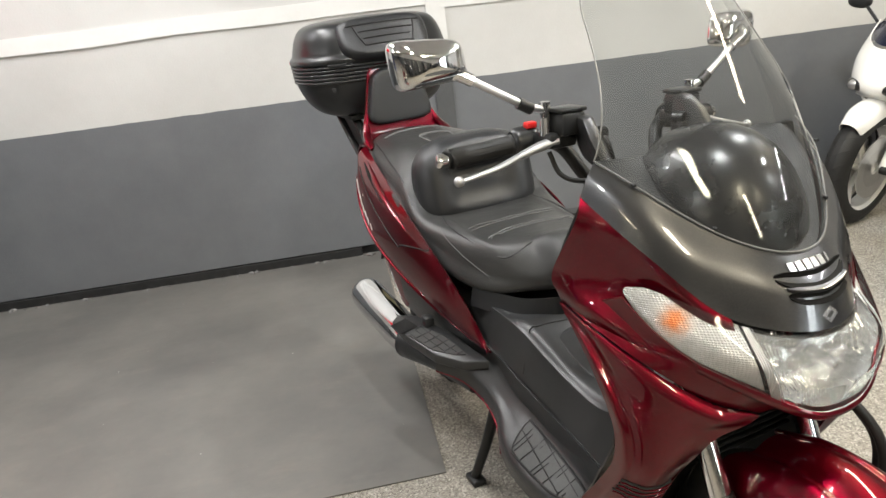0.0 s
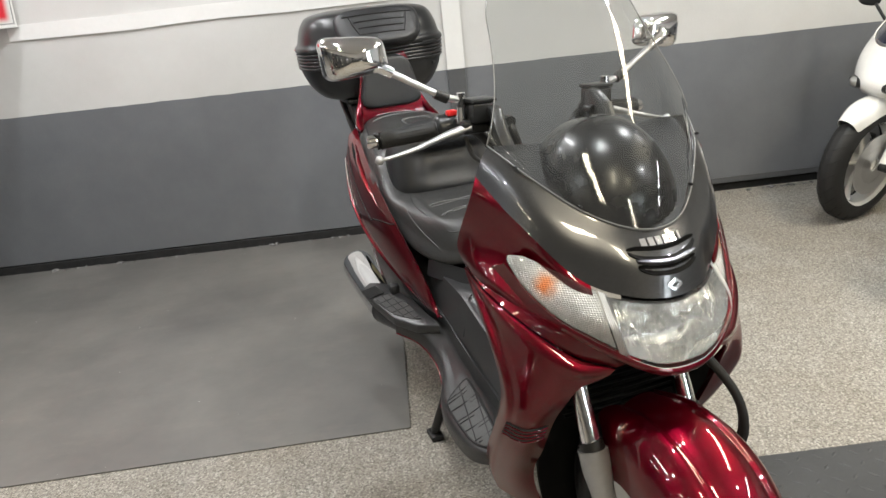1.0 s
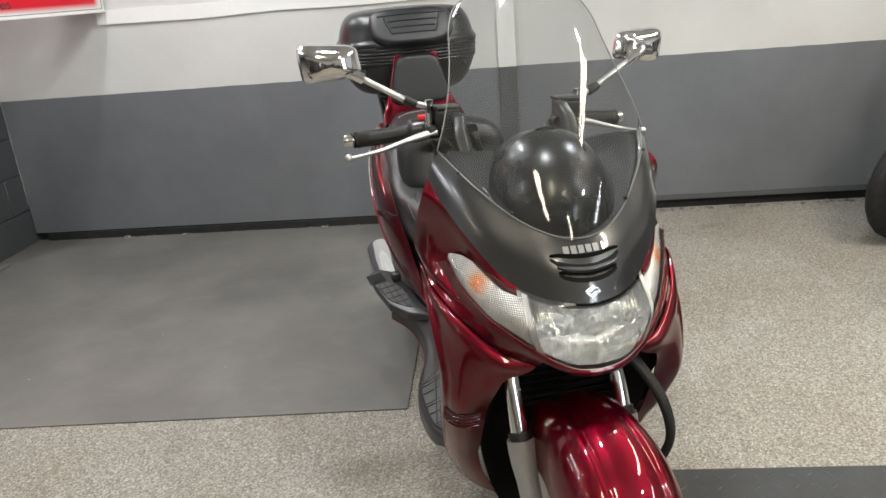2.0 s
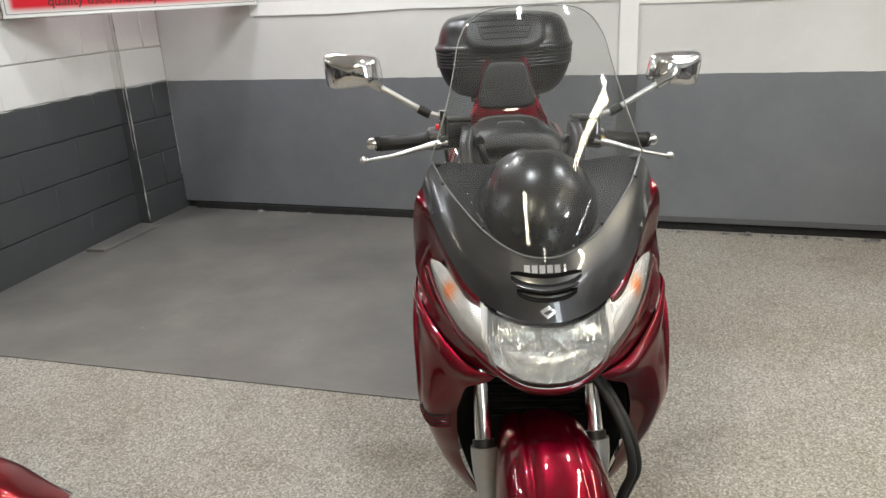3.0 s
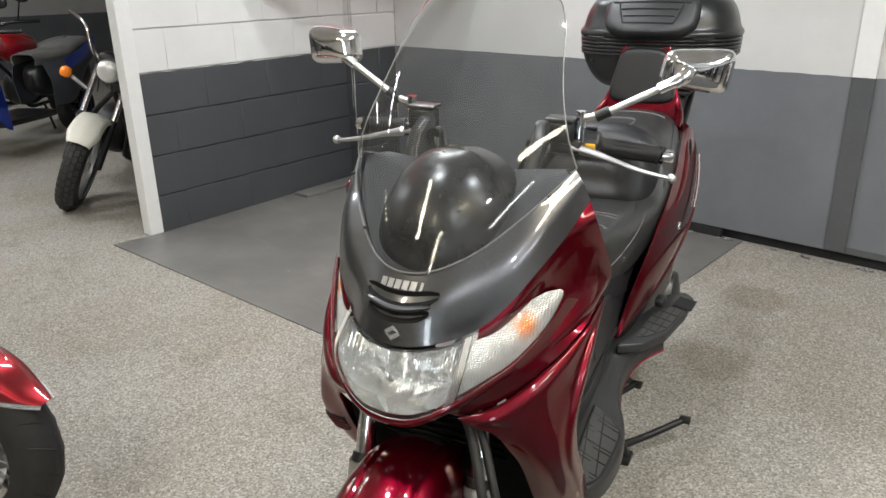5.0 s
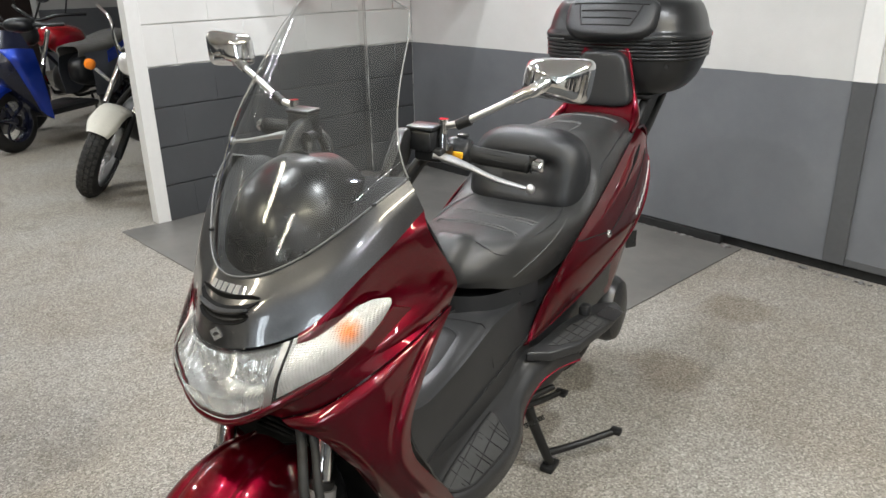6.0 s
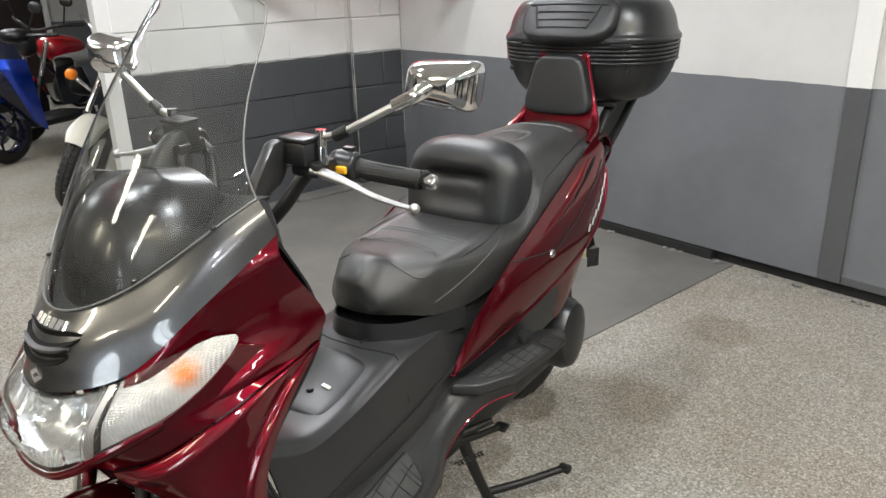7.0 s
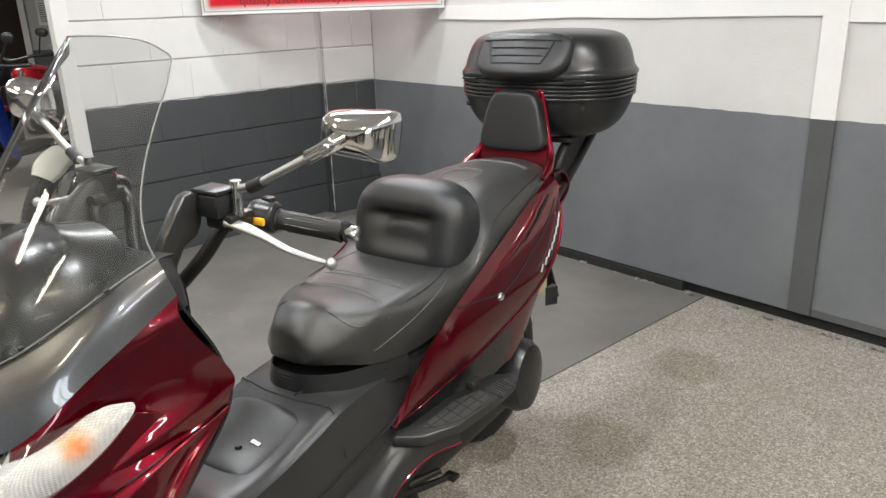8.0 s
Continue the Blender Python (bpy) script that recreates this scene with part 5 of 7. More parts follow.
# red under panel towards the rear, and the black strip ahead of it
UP_TOP = [tuple(SEAM[k] + np.array((-0.012, 0.0, 0.002))) for k in (22, 27, 32, 37, 42, 47)]
UP_LOW = [(0.206, -1.1, 0.54), (0.22, -1.17, 0.5), (0.222, -1.215, 0.452), (0.22, -1.29, 0.478), (0.212, -1.39, 0.55), (0.18, -1.52, 0.62)]
pair("under_panel", skin([UP_TOP, [lerp(a, b, 0.5) for a, b in zip(UP_TOP, UP_LOW)], UP_LOW], 40, 20, -0.004), RED, "deep burgundy lower tail panel")
BS_TOP = [tuple(SEAM[k] + np.array((-0.014, 0.0, 0.002))) for k in (0, 5, 11, 17, 23, 29)]
pair("side_strip", skin([BS_TOP, [(x - 0.004, y, z - 0.05 - 0.03 * k / 5) for k, (x, y, z) in enumerate(BS_TOP)], [(x - 0.012, y, z - 0.1 - 0.04 * k / 5) for k, (x, y, z) in enumerate(BS_TOP)]], 40, 12, -0.004), BLACK, "black plastic strip under the panel")
for ob, sgn in ((rear_r, 1), (rear_l, -1)):
    def rp(u, v, lift=0.0):
        p = RP_G[int(round(v * 59)), int(round(u * 99))] + np.array((lift, 0, 0))
        return (sgn * p[0], p[1], p[2])
    part("panel_gap", tube([rp(0.47 + 0.06 * s, 0.02 + 0.48 * s, 0.0012) for s in np.linspace(0, 1, 8)], 0.0018, 16, 6), GROOVE, ob)
    part("panel_gap", tube([rp(0.53 + 0.4 * s, 0.5, 0.0012) for s in np.linspace(0, 1, 10)], 0.0018, 24, 6), GROOVE, ob)
    # hand recess under the grab rail: a raised lip over a black bar, put there as the recess's shade
    part("grab_lip", tube([rp(0.56 + 0.34 * s, 0.2 + 0.02 * math.sin(math.pi * s), -0.004) for s in np.linspace(0, 1, 12)], [0.003, 0.012, 0.014, 0.012, 0.005], 40, 12, squash=0.8), RED, ob)
    part("grab_shade", tube([rp(0.72 + 0.2 * s, 0.3 - 0.02 * s, -0.001) for s in np.linspace(0, 1, 10)], [0.002, 0.004, 0.006, 0.003], 30, 8), DEEP, ob)
    # plain bars where the model name stands
    for k in range(8):
        p, q = rp(0.665 + 0.03 * k, 0.82 - 0.01 * k, 0.0045), rp(0.678 + 0.03 * k, 0.82 - 0.01 * k, 0.0045)
        part("badge_bar", tube([(p[0], p[1], p[2] - 0.008), (q[0], q[1], q[2] + 0.008)], 0.0042, 4, 6, False, squash=0.4), WHITEREF, ob)
d_ = (RP_G[:, :, 1] + 1.131) ** 2 + (RP_G[:, :, 2] - 0.671) ** 2
p = RP_G[np.unravel_index(np.argmin(d_), d_.shape)]
part("seat_lock", moved(lathe([(0, 0.004), (0.009, 0.003), (0.0115, 0.0), (0.0115, -0.006)], 20, "X"), Matrix.Translation((-p[0] - 0.002, p[1], p[2])) @ Matrix.Rotation(math.pi, 4, "Z")), CHROME, scoot, "round chrome seat lock")

# red tail loop that carries the pillion backrest
for sgn in (1, -1):
    part("grab_rail", tube([(sgn * 0.148, -1.56, 0.872), (sgn * 0.142, -1.61, 0.89), (sgn * 0.128, -1.66, 0.92), (sgn * 0.106, -1.684, 0.98), (sgn * 0.091, -1.692, 1.05), (sgn * 0.078, -1.697, 1.105), (sgn * 0.06, -1.699, 1.121), (0, -1.698, 1.124)], [0.008, 0.015, 0.013, 0.009, 0.0075, 0.007, 0.007, 0.007], 60, 12, squash=0.7), RED, scoot, "burgundy backrest frame")
part("backrest_panel", skin([[(x, -1.662, 0.86) for x in np.linspace(-0.135, 0.135, 5)], [(x, -1.666, 0.905) for x in np.linspace(-0.13, 0.13, 5)], [(x, -1.674, 0.94) for x in np.linspace(-0.118, 0.118, 5)], [(x, -1.69, 1.02) for x in np.linspace(-0.094, 0.094, 5)], [(x, -1.7, 1.11) for x in np.linspace(-0.075, 0.075, 5)]], 20, 20, 0.012), RED, scoot)
pad_b = []
for i in range(12):
    rad = [0.92, 0.97, 1, 1, 1, 0.99, 0.965, 0.93, 0.84, 0.6, 0.3, 0.001][i]
    yv = [-1.685, -1.68, -1.672, -1.66, -1.65, -1.642, -1.637, -1.6345, -1.6335, -1.6335, -1.6335, -1.6335][i]
    row = []
    for j in range(44):
        a = 2 * math.pi * j / 44
        ca, sa = math.cos(a), math.sin(a)
        ex = 2 / 5.0
        zz_ = math.copysign(abs(sa) ** ex, sa) * 0.09 * rad
        w = 0.1 - 0.25 * zz_
        row.append((math.copysign(abs(ca) ** ex, ca) * w * rad, yv + (-0.02 * (zz_ / 0.09 + 1) * 0.5), 1.022 + zz_))
    pad_b.append(row)
part("pillion_backrest", grid_mesh(np.array(pad_b), True, False), LEATHER2, scoot, "black padded pillion backrest", angle=70)
for sgn in (1, -1):
    part("bolt", moved(lathe([(0, 0.006), (0.008, 0.004), (0.009, 0), (0.009, -0.006)], 18, "Y"), Matrix.Translation((sgn * 0.042, -1.664, 0.922))), STEEL, scoot)
part("panel_seam", tube([(-0.072, -1.643, 0.95), (-0.058, -1.652, 1.085), (-0.045, -1.654, 1.1), (0.045, -1.654, 1.1), (0.058, -1.652, 1.085), (0.072, -1.643, 0.95)], 0.0016, 60, 6), LEATHER, scoot)
# tail body, light, plate and mudguard
part("tail", skin([[(x, -1.66, 0.87) for x in np.linspace(-0.14, 0.14, 5)], [(x, -1.76, 0.86) for x in np.linspace(-0.13, 0.13, 5)], [(x, -1.79, 0.80) for x in np.linspace(-0.135, 0.135, 5)], [(x, -1.74, 0.73) for x in np.linspace(-0.12, 0.12, 5)]], 20, 20, 0.01), RED, scoot)
part("tail_lamp", skin([[(x, -1.79 + abs(x) * 0.3, 0.81) for x in np.linspace(-0.12, 0.12, 5)], [(x, -1.80 + abs(x) * 0.3, 0.785) for x in np.linspace(-0.12, 0.12, 5)], [(x, -1.785 + abs(x) * 0.3, 0.76) for x in np.linspace(-0.115, 0.115, 5)]], 20, 8, 0.01), REDSW, scoot, "red tail lamp")
part("mudguard", skin([[(x, -1.6, 0.7) for x in np.linspace(-0.1, 0.1, 5)], [(x, -1.7, 0.6) for x in np.linspace(-0.1, 0.1, 5)], [(x, -1.78, 0.42) for x in np.linspace(-0.11, 0.11, 5)]], 14, 14, 0.006), BLACK, scoot, "black plastic rear mudguard")
part("number_plate", block(-0.085, 0.085, -1.735, -1.731, 0.43, 0.57, 0.003), surface_mat("yellow_plate", (0.6, 0.56, 0.36), 0.4), scoot, "pale yellow rear plate")
part("tail_flap", prism([(-0.175, -1.625), (-0.15, -1.59), (-0.15, -1.64)], 0.46, 0.52), BLACK, scoot)

# rear engine: belt case, silencer, wheel
part("belt_case", moved(joined(lathe([(0.0, 0.05), (0.07, 0.047), (0.115, 0.036), (0.13, 0.015), (0.13, -0.05)], 36, "X")), Matrix.Translation((-0.185, -1.35, 0.34)) @ Matrix.Rotation(math.pi, 4, "Z") @ Matrix.Diagonal((1, 0.68, 0.85, 1))), BLACK, scoot, "black plastic air filter case")
part("engine", block(-0.15, 0.13, -1.4, -0.72, 0.2, 0.45, 0.04), STEEL, scoot)
part("silencer", tube([(0.21, -1.24, 0.318), (0.213, -1.3, 0.325), (0.218, -1.5, 0.34), (0.218, -1.64, 0.35), (0.218, -1.66, 0.3515)], [0.05, 0.058, 0.06, 0.059, 0.05], 40, 28), CHROME, scoot, "chromed exhaust silencer")
part("silencer_cap", moved(lathe([(0.0, -0.006), (0.026, -0.006), (0.028, 0.003), (0.047, 0.002), (0.051, -0.006)], 30, "Y"), Matrix.Translation((0.218, -1.658, 0.3515)) @ Matrix.Rotation(math.pi, 4, "Z")), POLISHED, scoot)
part("exhaust_mount", tube([(0.14, -0.95, 0.28), (0.17, -1.1, 0.3), (0.2, -1.22, 0.316), (0.208, -1.26, 0.32)], [0.025, 0.035, 0.055, 0.062], 24, 20), BLACK, scoot)


def tyre_profile(radius, width, bead):
    pts = []
    for k in range(25):
        a = math.pi * (k / 24 - 0.5) * 1.12
        pts.append((radius - (width * 0.62) * (1 - math.cos(a)) - (0.004 if abs(a) < 0.02 else 0), width / 2 * math.sin(a) / math.sin(math.pi * 0.5) if abs(a) < math.pi / 2 else math.copysign(width / 2 * 0.98, a)))
    return [(bead, -width * 0.34)] + pts + [(bead, width * 0.34), (bead, -width * 0.34)]


def wheel(parent, m, radius, width, rim_r, rim_mat, spokes=5, wire=0, disc=0.0, name="wheel", grooves_n=26, disc_side=(1,)):
    """A wheel about its own x axis: tyre, rim, hub, spokes and brake disc."""
    w = part(name, moved(lathe([(0.0, -0.05), (0.032, -0.05), (0.034, -0.02), (0.034, 0.02), (0.032, 0.05), (0.0, 0.05)], 24, "X"), m), rim_mat, parent)
    part("tyre", moved(lathe(tyre_profile(radius, width, rim_r), 72, "X"), m), RUBBER, w, "black rubber tyre", angle=60)
    g = []
    for k in range(grooves_n):
        for sgn in (1, -1):
            a0 = 2 * math.pi * (k + (0.5 if sgn < 0 else 0)) / grooves_n
            pts = []
            for s in np.linspace(0.08, 0.92, 5):
                x = sgn * width * 0.44 * s
                th = math.asin(min(1, abs(x) / (width / 2)))
                r = radius - width * 0.62 * (1 - math.cos(th)) + 0.0005
                a = a0 + 0.16 * s
                pts.append((x, r * math.cos(a), r * math.sin(a)))
            g.append(tube(pts, 0.0018, 6, 4))
    if g:
        part("tyre_grooves", moved(joined(*g), m), GROOVE, w)
    part("rim", moved(lathe([(rim_r - 0.02, -width * 0.3), (rim_r + 0.004, -width * 0.42), (rim_r + 0.006, -width * 0.36), (rim_r - 0.012, -width * 0.22), (rim_r - 0.022, 0.0), (rim_r - 0.012, width * 0.22), (rim_r + 0.006, width * 0.36), (rim_r + 0.004, width * 0.42), (rim_r - 0.02, width * 0.3), (rim_r - 0.03, 0.0), (rim_r - 0.02, -width * 0.3)], 60, "X"), m), rim_mat, w)
    for k in range(spokes):
        a = 2 * math.pi * k / spokes
        part("spoke", moved(tube([(0.0, 0.03 * math.cos(a), 0.03 * math.sin(a)), (0.012, 0.5 * rim_r * math.cos(a + 0.1), 0.5 * rim_r * math.sin(a + 0.1)), (0.0, (rim_r - 0.02) * math.cos(a), (rim_r - 0.02) * math.sin(a))], [0.024, 0.015, 0.02], 12, 8, squash=0.6), m), rim_mat, w)
    for k in range(wire):
        a, sgn = 2 * math.pi * k / wire, 1 if k % 2 else -1
        b = a + (0.5 if k % 4 < 2 else -0.5)
        part("spoke", moved(tube([(sgn * 0.035, 0.034 * math.cos(b), 0.034 * math.sin(b)), (0.0, (rim_r - 0.015) * math.cos(a), (rim_r - 0.015) * math.sin(a))], 0.0032, 2, 5, False), m), POLISHED, w)
    for sgn in disc_side if disc else ():
        part("brake_disc", moved(lathe([(disc * 0.62, sgn * 0.055), (disc, sgn * 0.055), (disc, sgn * 0.06), (disc * 0.62, sgn * 0.06), (disc * 0.62, sgn * 0.055)], 48, "X"), m), POLISHED, w)
        part("disc_carrier", moved(lathe([(0.03, sgn * 0.052), (disc * 0.66, sgn * 0.054), (disc * 0.66, sgn * 0.058), (0.03, sgn * 0.062), (0.03, sgn * 0.052)], 30, "X"), m), ALLOY, w)
    return w


wheel(scoot, Matrix.Translation((0, -1.47, 0.285)), 0.262, 0.13, 0.17, ALLOY, 5, 0, 0.0)

# front wheel, fork and mudguard, steered a few degrees to the left
STEER = Matrix.Translation((0, 0.05, 0)) @ Matrix.Rotation(radians(5.8), 4, "Z") @ Matrix.Translation((0, -0.05, 0))
AX = (0.0, 0.01, 0.272)
wheel(scoot, STEER @ Matrix.Translation(AX), 0.262, 0.105, 0.165, ALLOY, 5, 0, 0.13)
FEN = []
for i in range(9):
    a = radians(-28 + 134 * i / 8)
    wv = [0.05, 0.078, 0.098, 0.11, 0.116, 0.115, 0.109, 0.102, 0.096][i]
    rr_ = [0.272, 0.279, 0.288, 0.296, 0.303, 0.308, 0.309, 0.304, 0.296][i]
    k_ = [0.0, 0.1, 0.3, 0.55, 0.8, 1.0, 1.1, 1.1, 0.9][i]
    row = []
    for u, dr in ((0, 0.0), (0.2, -0.002), (0.34, -0.005 - 0.002 * k_), (0.42, -0.008 - 0.003 * k_), (0.52, -0.011), (0.64, -0.018), (0.76, -0.031), (0.88, -0.053), (0.98, -0.09), (1.0, -0.14)):
        # the upper edge runs out into two blunt horns in line with the ridges
        au = a + radians(max(0, i - 6) * 5.0 * (math.exp(-(((u - 0.72) / 0.2) ** 2)) - 0.5))
        row.append((wv * u, AX[1] + (rr_ + dr) * math.cos(au), AX[2] + (rr_ + dr) * math.sin(au)))
    FEN.append(row)
part("front_mudguard", moved(skin([sym(r) for r in FEN], 121, 60, 0.004, AX), STEER), RED, scoot, "deep burgundy front mudguard", angle=60)
for sgn in (1, -1):
    ft, fd, fl = (sgn * 0.116, -0.12, 0.70), (sgn * 0.116, -0.045, 0.486), (sgn * 0.11, 0.02, 0.25)
    part("fork_tube", moved(tube([ft, fd], 0.0185, 2, 20, False), STEER), FORKCHROME, scoot, "chromed fork tube")
    part("fork_seal", moved(tube([(fd[0], fd[1] - 0.006, fd[2] + 0.012), (fd[0], fd[1] + 0.003, fd[2] - 0.004)], 0.024, 2, 20, False), STEER), STEEL, scoot)
    part("fork_leg", moved(tube([fd, (sgn * 0.1158, -0.037, 0.462), (sgn * 0.1155, -0.029, 0.436), (sgn * 0.115, -0.018, 0.4), (sgn * 0.112, 0.003, 0.33), fl], [0.029, 0.029, 0.0275, 0.0225, 0.022, 0.027], 30, 24), STEER), FORKPAINT, scoot, "silver-grey cast fork leg")
part("brake_hose", tube([(-0.07, -0.05, 0.67), (-0.115, -0.01, 0.62), (-0.15, 0.03, 0.55), (-0.165, 0.035, 0.47), (-0.15, 0.02, 0.4), (-0.12, 0.04, 0.33)], 0.009, 50, 12), RUBBER, scoot, "black rubber brake hose")
part("brake_hose", tube([(-0.085, -0.06, 0.67), (-0.13, -0.025, 0.61), (-0.165, 0.01, 0.54), (-0.182, 0.01, 0.46), (-0.168, 0.0, 0.4), (-0.13, 0.03, 0.34)], 0.008, 50, 12), RUBBER, scoot, "black rubber brake hose")

# centre stand down on the floor, side stand folded
part("centre_stand", joined(*[tube([(q * 0.13, -0.86, 0.25), (q * 0.155, -0.88, 0.15), (q * 0.182, -0.9, 0.06), (q * 0.19, -0.915, 0.02)], [0.017, 0.015, 0.014, 0.014], 24, 12) for q in (1, -1)], tube([(0.13, -0.86, 0.25), (-0.13, -0.86, 0.25)], 0.016, 2, 12, False), tube([(-0.178, -0.9, 0.055), (-0.235, -0.98, 0.055), (-0.32, -1.072, 0.078)], [0.012, 0.0105, 0.0105], 16, 10), block(-0.345, -0.312, -1.09, -1.065, 0.072, 0.09, 0.004), *[block(q * 0.19 - 0.02, q * 0.19 + 0.02, -0.945, -0.885, 0.0, 0.02, 0.006) for q in (1, -1)]), STEEL, scoot, "black steel centre stand")
part("side_stand", joined(tube([(-0.13, -0.8, 0.25), (-0.16, -0.87, 0.238), (-0.195, -0.955, 0.235)], [0.011, 0.009, 0.008], 20, 10), block(-0.215, -0.18, -0.975, -0.945, 0.228, 0.24, 0.003), tube([(-0.13, -0.83, 0.25), (-0.185, -0.93, 0.265)], [0.012, 0.009], 2, 10, False)), STEEL, scoot, "folded black side stand")
part("stand_spring", tube([(-0.16 + 0.006 * math.cos(k * 1.2), -0.8 - 0.003 * k, 0.2 - 0.001 * k + 0.006 * math.sin(k * 1.2)) for k in range(44)], 0.0018, 120, 5), STEEL, scoot)

# handlebar assembly in its own turned frame: a along the bar, b ahead, c up
ba = Vector((0.675, 0.068, 0.031)).normalized()
bb = Vector((-0.1, 0.995, 0)).normalized()
bc = ba.cross(bb).normalized()
bb = bc.cross(ba).normalized()
BAR = Matrix.Translation((0.0315, -0.494, 1.0285)) @ Matrix((ba, bb, bc)).transposed().to_4x4()
for sgn in (1, -1):
    def bp(a, b, c):
        return (sgn * a, b, c)
    grip = part("grip", moved(tube([bp(0.205, 0.028, 0.012), bp(0.215, 0.025, 0.011), bp(0.26, 0.015, 0.006), bp(0.318, 0.002, 0.001), bp(0.324, 0.001, 0.0)], [0.021, 0.0175, 0.0165, 0.017, 0.02], 30, 20), BAR), RUBBER, scoot, "ribbed black rubber grip")
    for k in range(10):
        part("grip_ridge", moved(tube([bp(0.225 + 0.09 * s, 0.023 - 0.021 * s + 0.0168 * math.cos(k * 0.63), 0.0095 - 0.009 * s + 0.0168 * math.sin(k * 0.63)) for s in (0, 0.5, 1)], 0.0012, 4, 5), BAR), BLACK, grip)
    part("bar_end", moved(tube([bp(0.324, 0.001, 0.0), bp(0.328, 0.0, 0.0), bp(0.346, -0.003, -0.001), bp(0.35, -0.004, -0.001)], [0.011, 0.0135, 0.0135, 0.009], 14, 18), BAR), CHROME, scoot, "chrome bar end weight")
    sw = part("switch_housing", moved(tube([bp(0.16, 0.042, 0.02), bp(0.172, 0.039, 0.019), bp(0.2, 0.032, 0.015), bp(0.208, 0.03, 0.014)], [0.02, 0.027, 0.028, 0.022], 16, 18), BAR), SATIN, scoot, "black switch housing")
    if sgn > 0:
        part("stop_switch", moved(block(0.168, 0.19, 0.04, 0.056, 0.04, 0.052, 0.003), BAR), REDSW, sw, "red engine stop switch")
    else:
        part("passing_switch", moved(block(-0.205, -0.182, 0.058, 0.066, 0.008, 0.022, 0.003), BAR), YELLOW, sw, "yellow passing switch")
        part("horn_switch", moved(block(-0.2, -0.178, 0.02, 0.036, 0.042, 0.05, 0.003), BAR), SATIN, sw)
    lever = part("brake_lever", moved(tube([bp(0.165, 0.105, 0.022), bp(0.2, 0.1, 0.014), bp(0.24, 0.098, 0.004), bp(0.285, 0.1, -0.008), bp(0.33, 0.092, -0.018), bp(0.352, 0.087, -0.022)], [0.013, 0.0125, 0.0085, 0.0075, 0.006, 0.005], 40, 14, squash=0.7), BAR), LEVER, scoot, "polished alloy brake lever")
    part("lever_ball", moved(lathe([(0.0001, 0.0095), (0.005, 0.0081), (0.0085, 0.0042), (0.0095, 0), (0.0085, -0.0042), (0.005, -0.0081), (0.0001, -0.0095)], 20), BAR @ Matrix.Translation(bp(0.357, 0.086, -0.0225))), LEVER, lever)
    part("lever_clamp", moved(block(*sorted((sgn * 0.125, sgn * 0.185)), 0.06, 0.115, 0.008, 0.036, 0.006), BAR), SATIN, scoot)
    part("fluid_reservoir", moved(block(*sorted((sgn * 0.116, sgn * 0.168)), 0.082, 0.128, 0.03, 0.07, 0.006), BAR), BLACK, scoot, "black brake fluid reservoir")
    part("reservoir_lid", moved(block(*sorted((sgn * 0.114, sgn * 0.17)), 0.08, 0.13, 0.07, 0.078, 0.003), BAR), BLACK, scoot)
    part("hose_banjo", moved(joined(tube([bp(0.1, 0.13, 0.03), bp(0.1, 0.155, 0.03)], 0.012, 2, 14, False), tube([bp(0.1, 0.143, 0.03), bp(0.09, 0.155, 0.0), bp(0.07, 0.15, -0.05), bp(0.04, 0.12, -0.1)], [0.01, 0.0085, 0.006, 0.006], 24, 10)), BAR), SATIN, scoot)
    if sgn > 0:
        part("cable", moved(tube([bp(0.17, 0.09, 0.0), bp(0.16, 0.11, -0.04), bp(0.12, 0.13, -0.055), bp(0.04, 0.15, -0.05)], 0.0045, 40, 8), BAR), RUBBER, scoot)
    part("bar_tube", moved(tube([bp(0.17, 0.04, 0.02), bp(0.12, 0.06, 0.0), bp(0.085, 0.09, -0.06), bp(0.03, 0.12, -0.13)], 0.013, 24, 12), BAR), STEEL, scoot)
    # solid moulded arm that rises from the cowl to hide the bar's root
    arm = prism([(-0.378, 1.04), (-0.378, 1.085), (-0.366, 1.098), (-0.345, 1.093), (-0.32, 1.07), (-0.298, 1.04), (-0.282, 1.0), (-0.275, 0.94), (-0.335, 0.93), (-0.33, 0.975), (-0.345, 1.006), (-0.37, 1.018)], 0.0, 0.026, 0.006)
    for v in arm.verts:
        y, z, x = v.co
        v.co = (sgn * (x + 0.105 + 0.25 * max(0.0, y + 0.35) - 0.3 * max(0.0, 1.06 - z)) + 0.021, y + sgn * 0.01, z)
    bmesh.ops.recalc_face_normals(arm, faces=arm.faces)
    part("bar_cover", arm, FLOORBD, scoot, "grey-black moulded bar cover")
    # mirror on its chrome stem
    st = part("mirror_stem", moved(tube([bp(0.178, 0.09, 0.076), bp(0.2, 0.09, 0.082), bp(0.222, 0.088, 0.09), bp(0.345, 0.068, 0.158)], 0.0068, 4, 14, False), BAR), POLISHED, scoot, "chrome mirror stem")
    part("stem_sleeve", moved(tube([bp(0.205, 0.09, 0.081), bp(0.23, 0.086, 0.094)], 0.0105, 2, 14, False), BAR), STEEL, st)
    part("stem_sleeve", moved(tube([bp(0.312, 0.073, 0.14), bp(0.34, 0.069, 0.155)], 0.011, 2, 14, False), BAR), CHROME, st)
    part("stem_base", moved(joined(tube([bp(0.176, 0.09, 0.03), bp(0.176, 0.09, 0.062)], [0.011, 0.009], 2, 16, False), tube([bp(0.176, 0.09, 0.062), bp(0.176, 0.09, 0.09)], 0.0095, 2, 16, False)), BAR), CHROME, st)
    shell = []
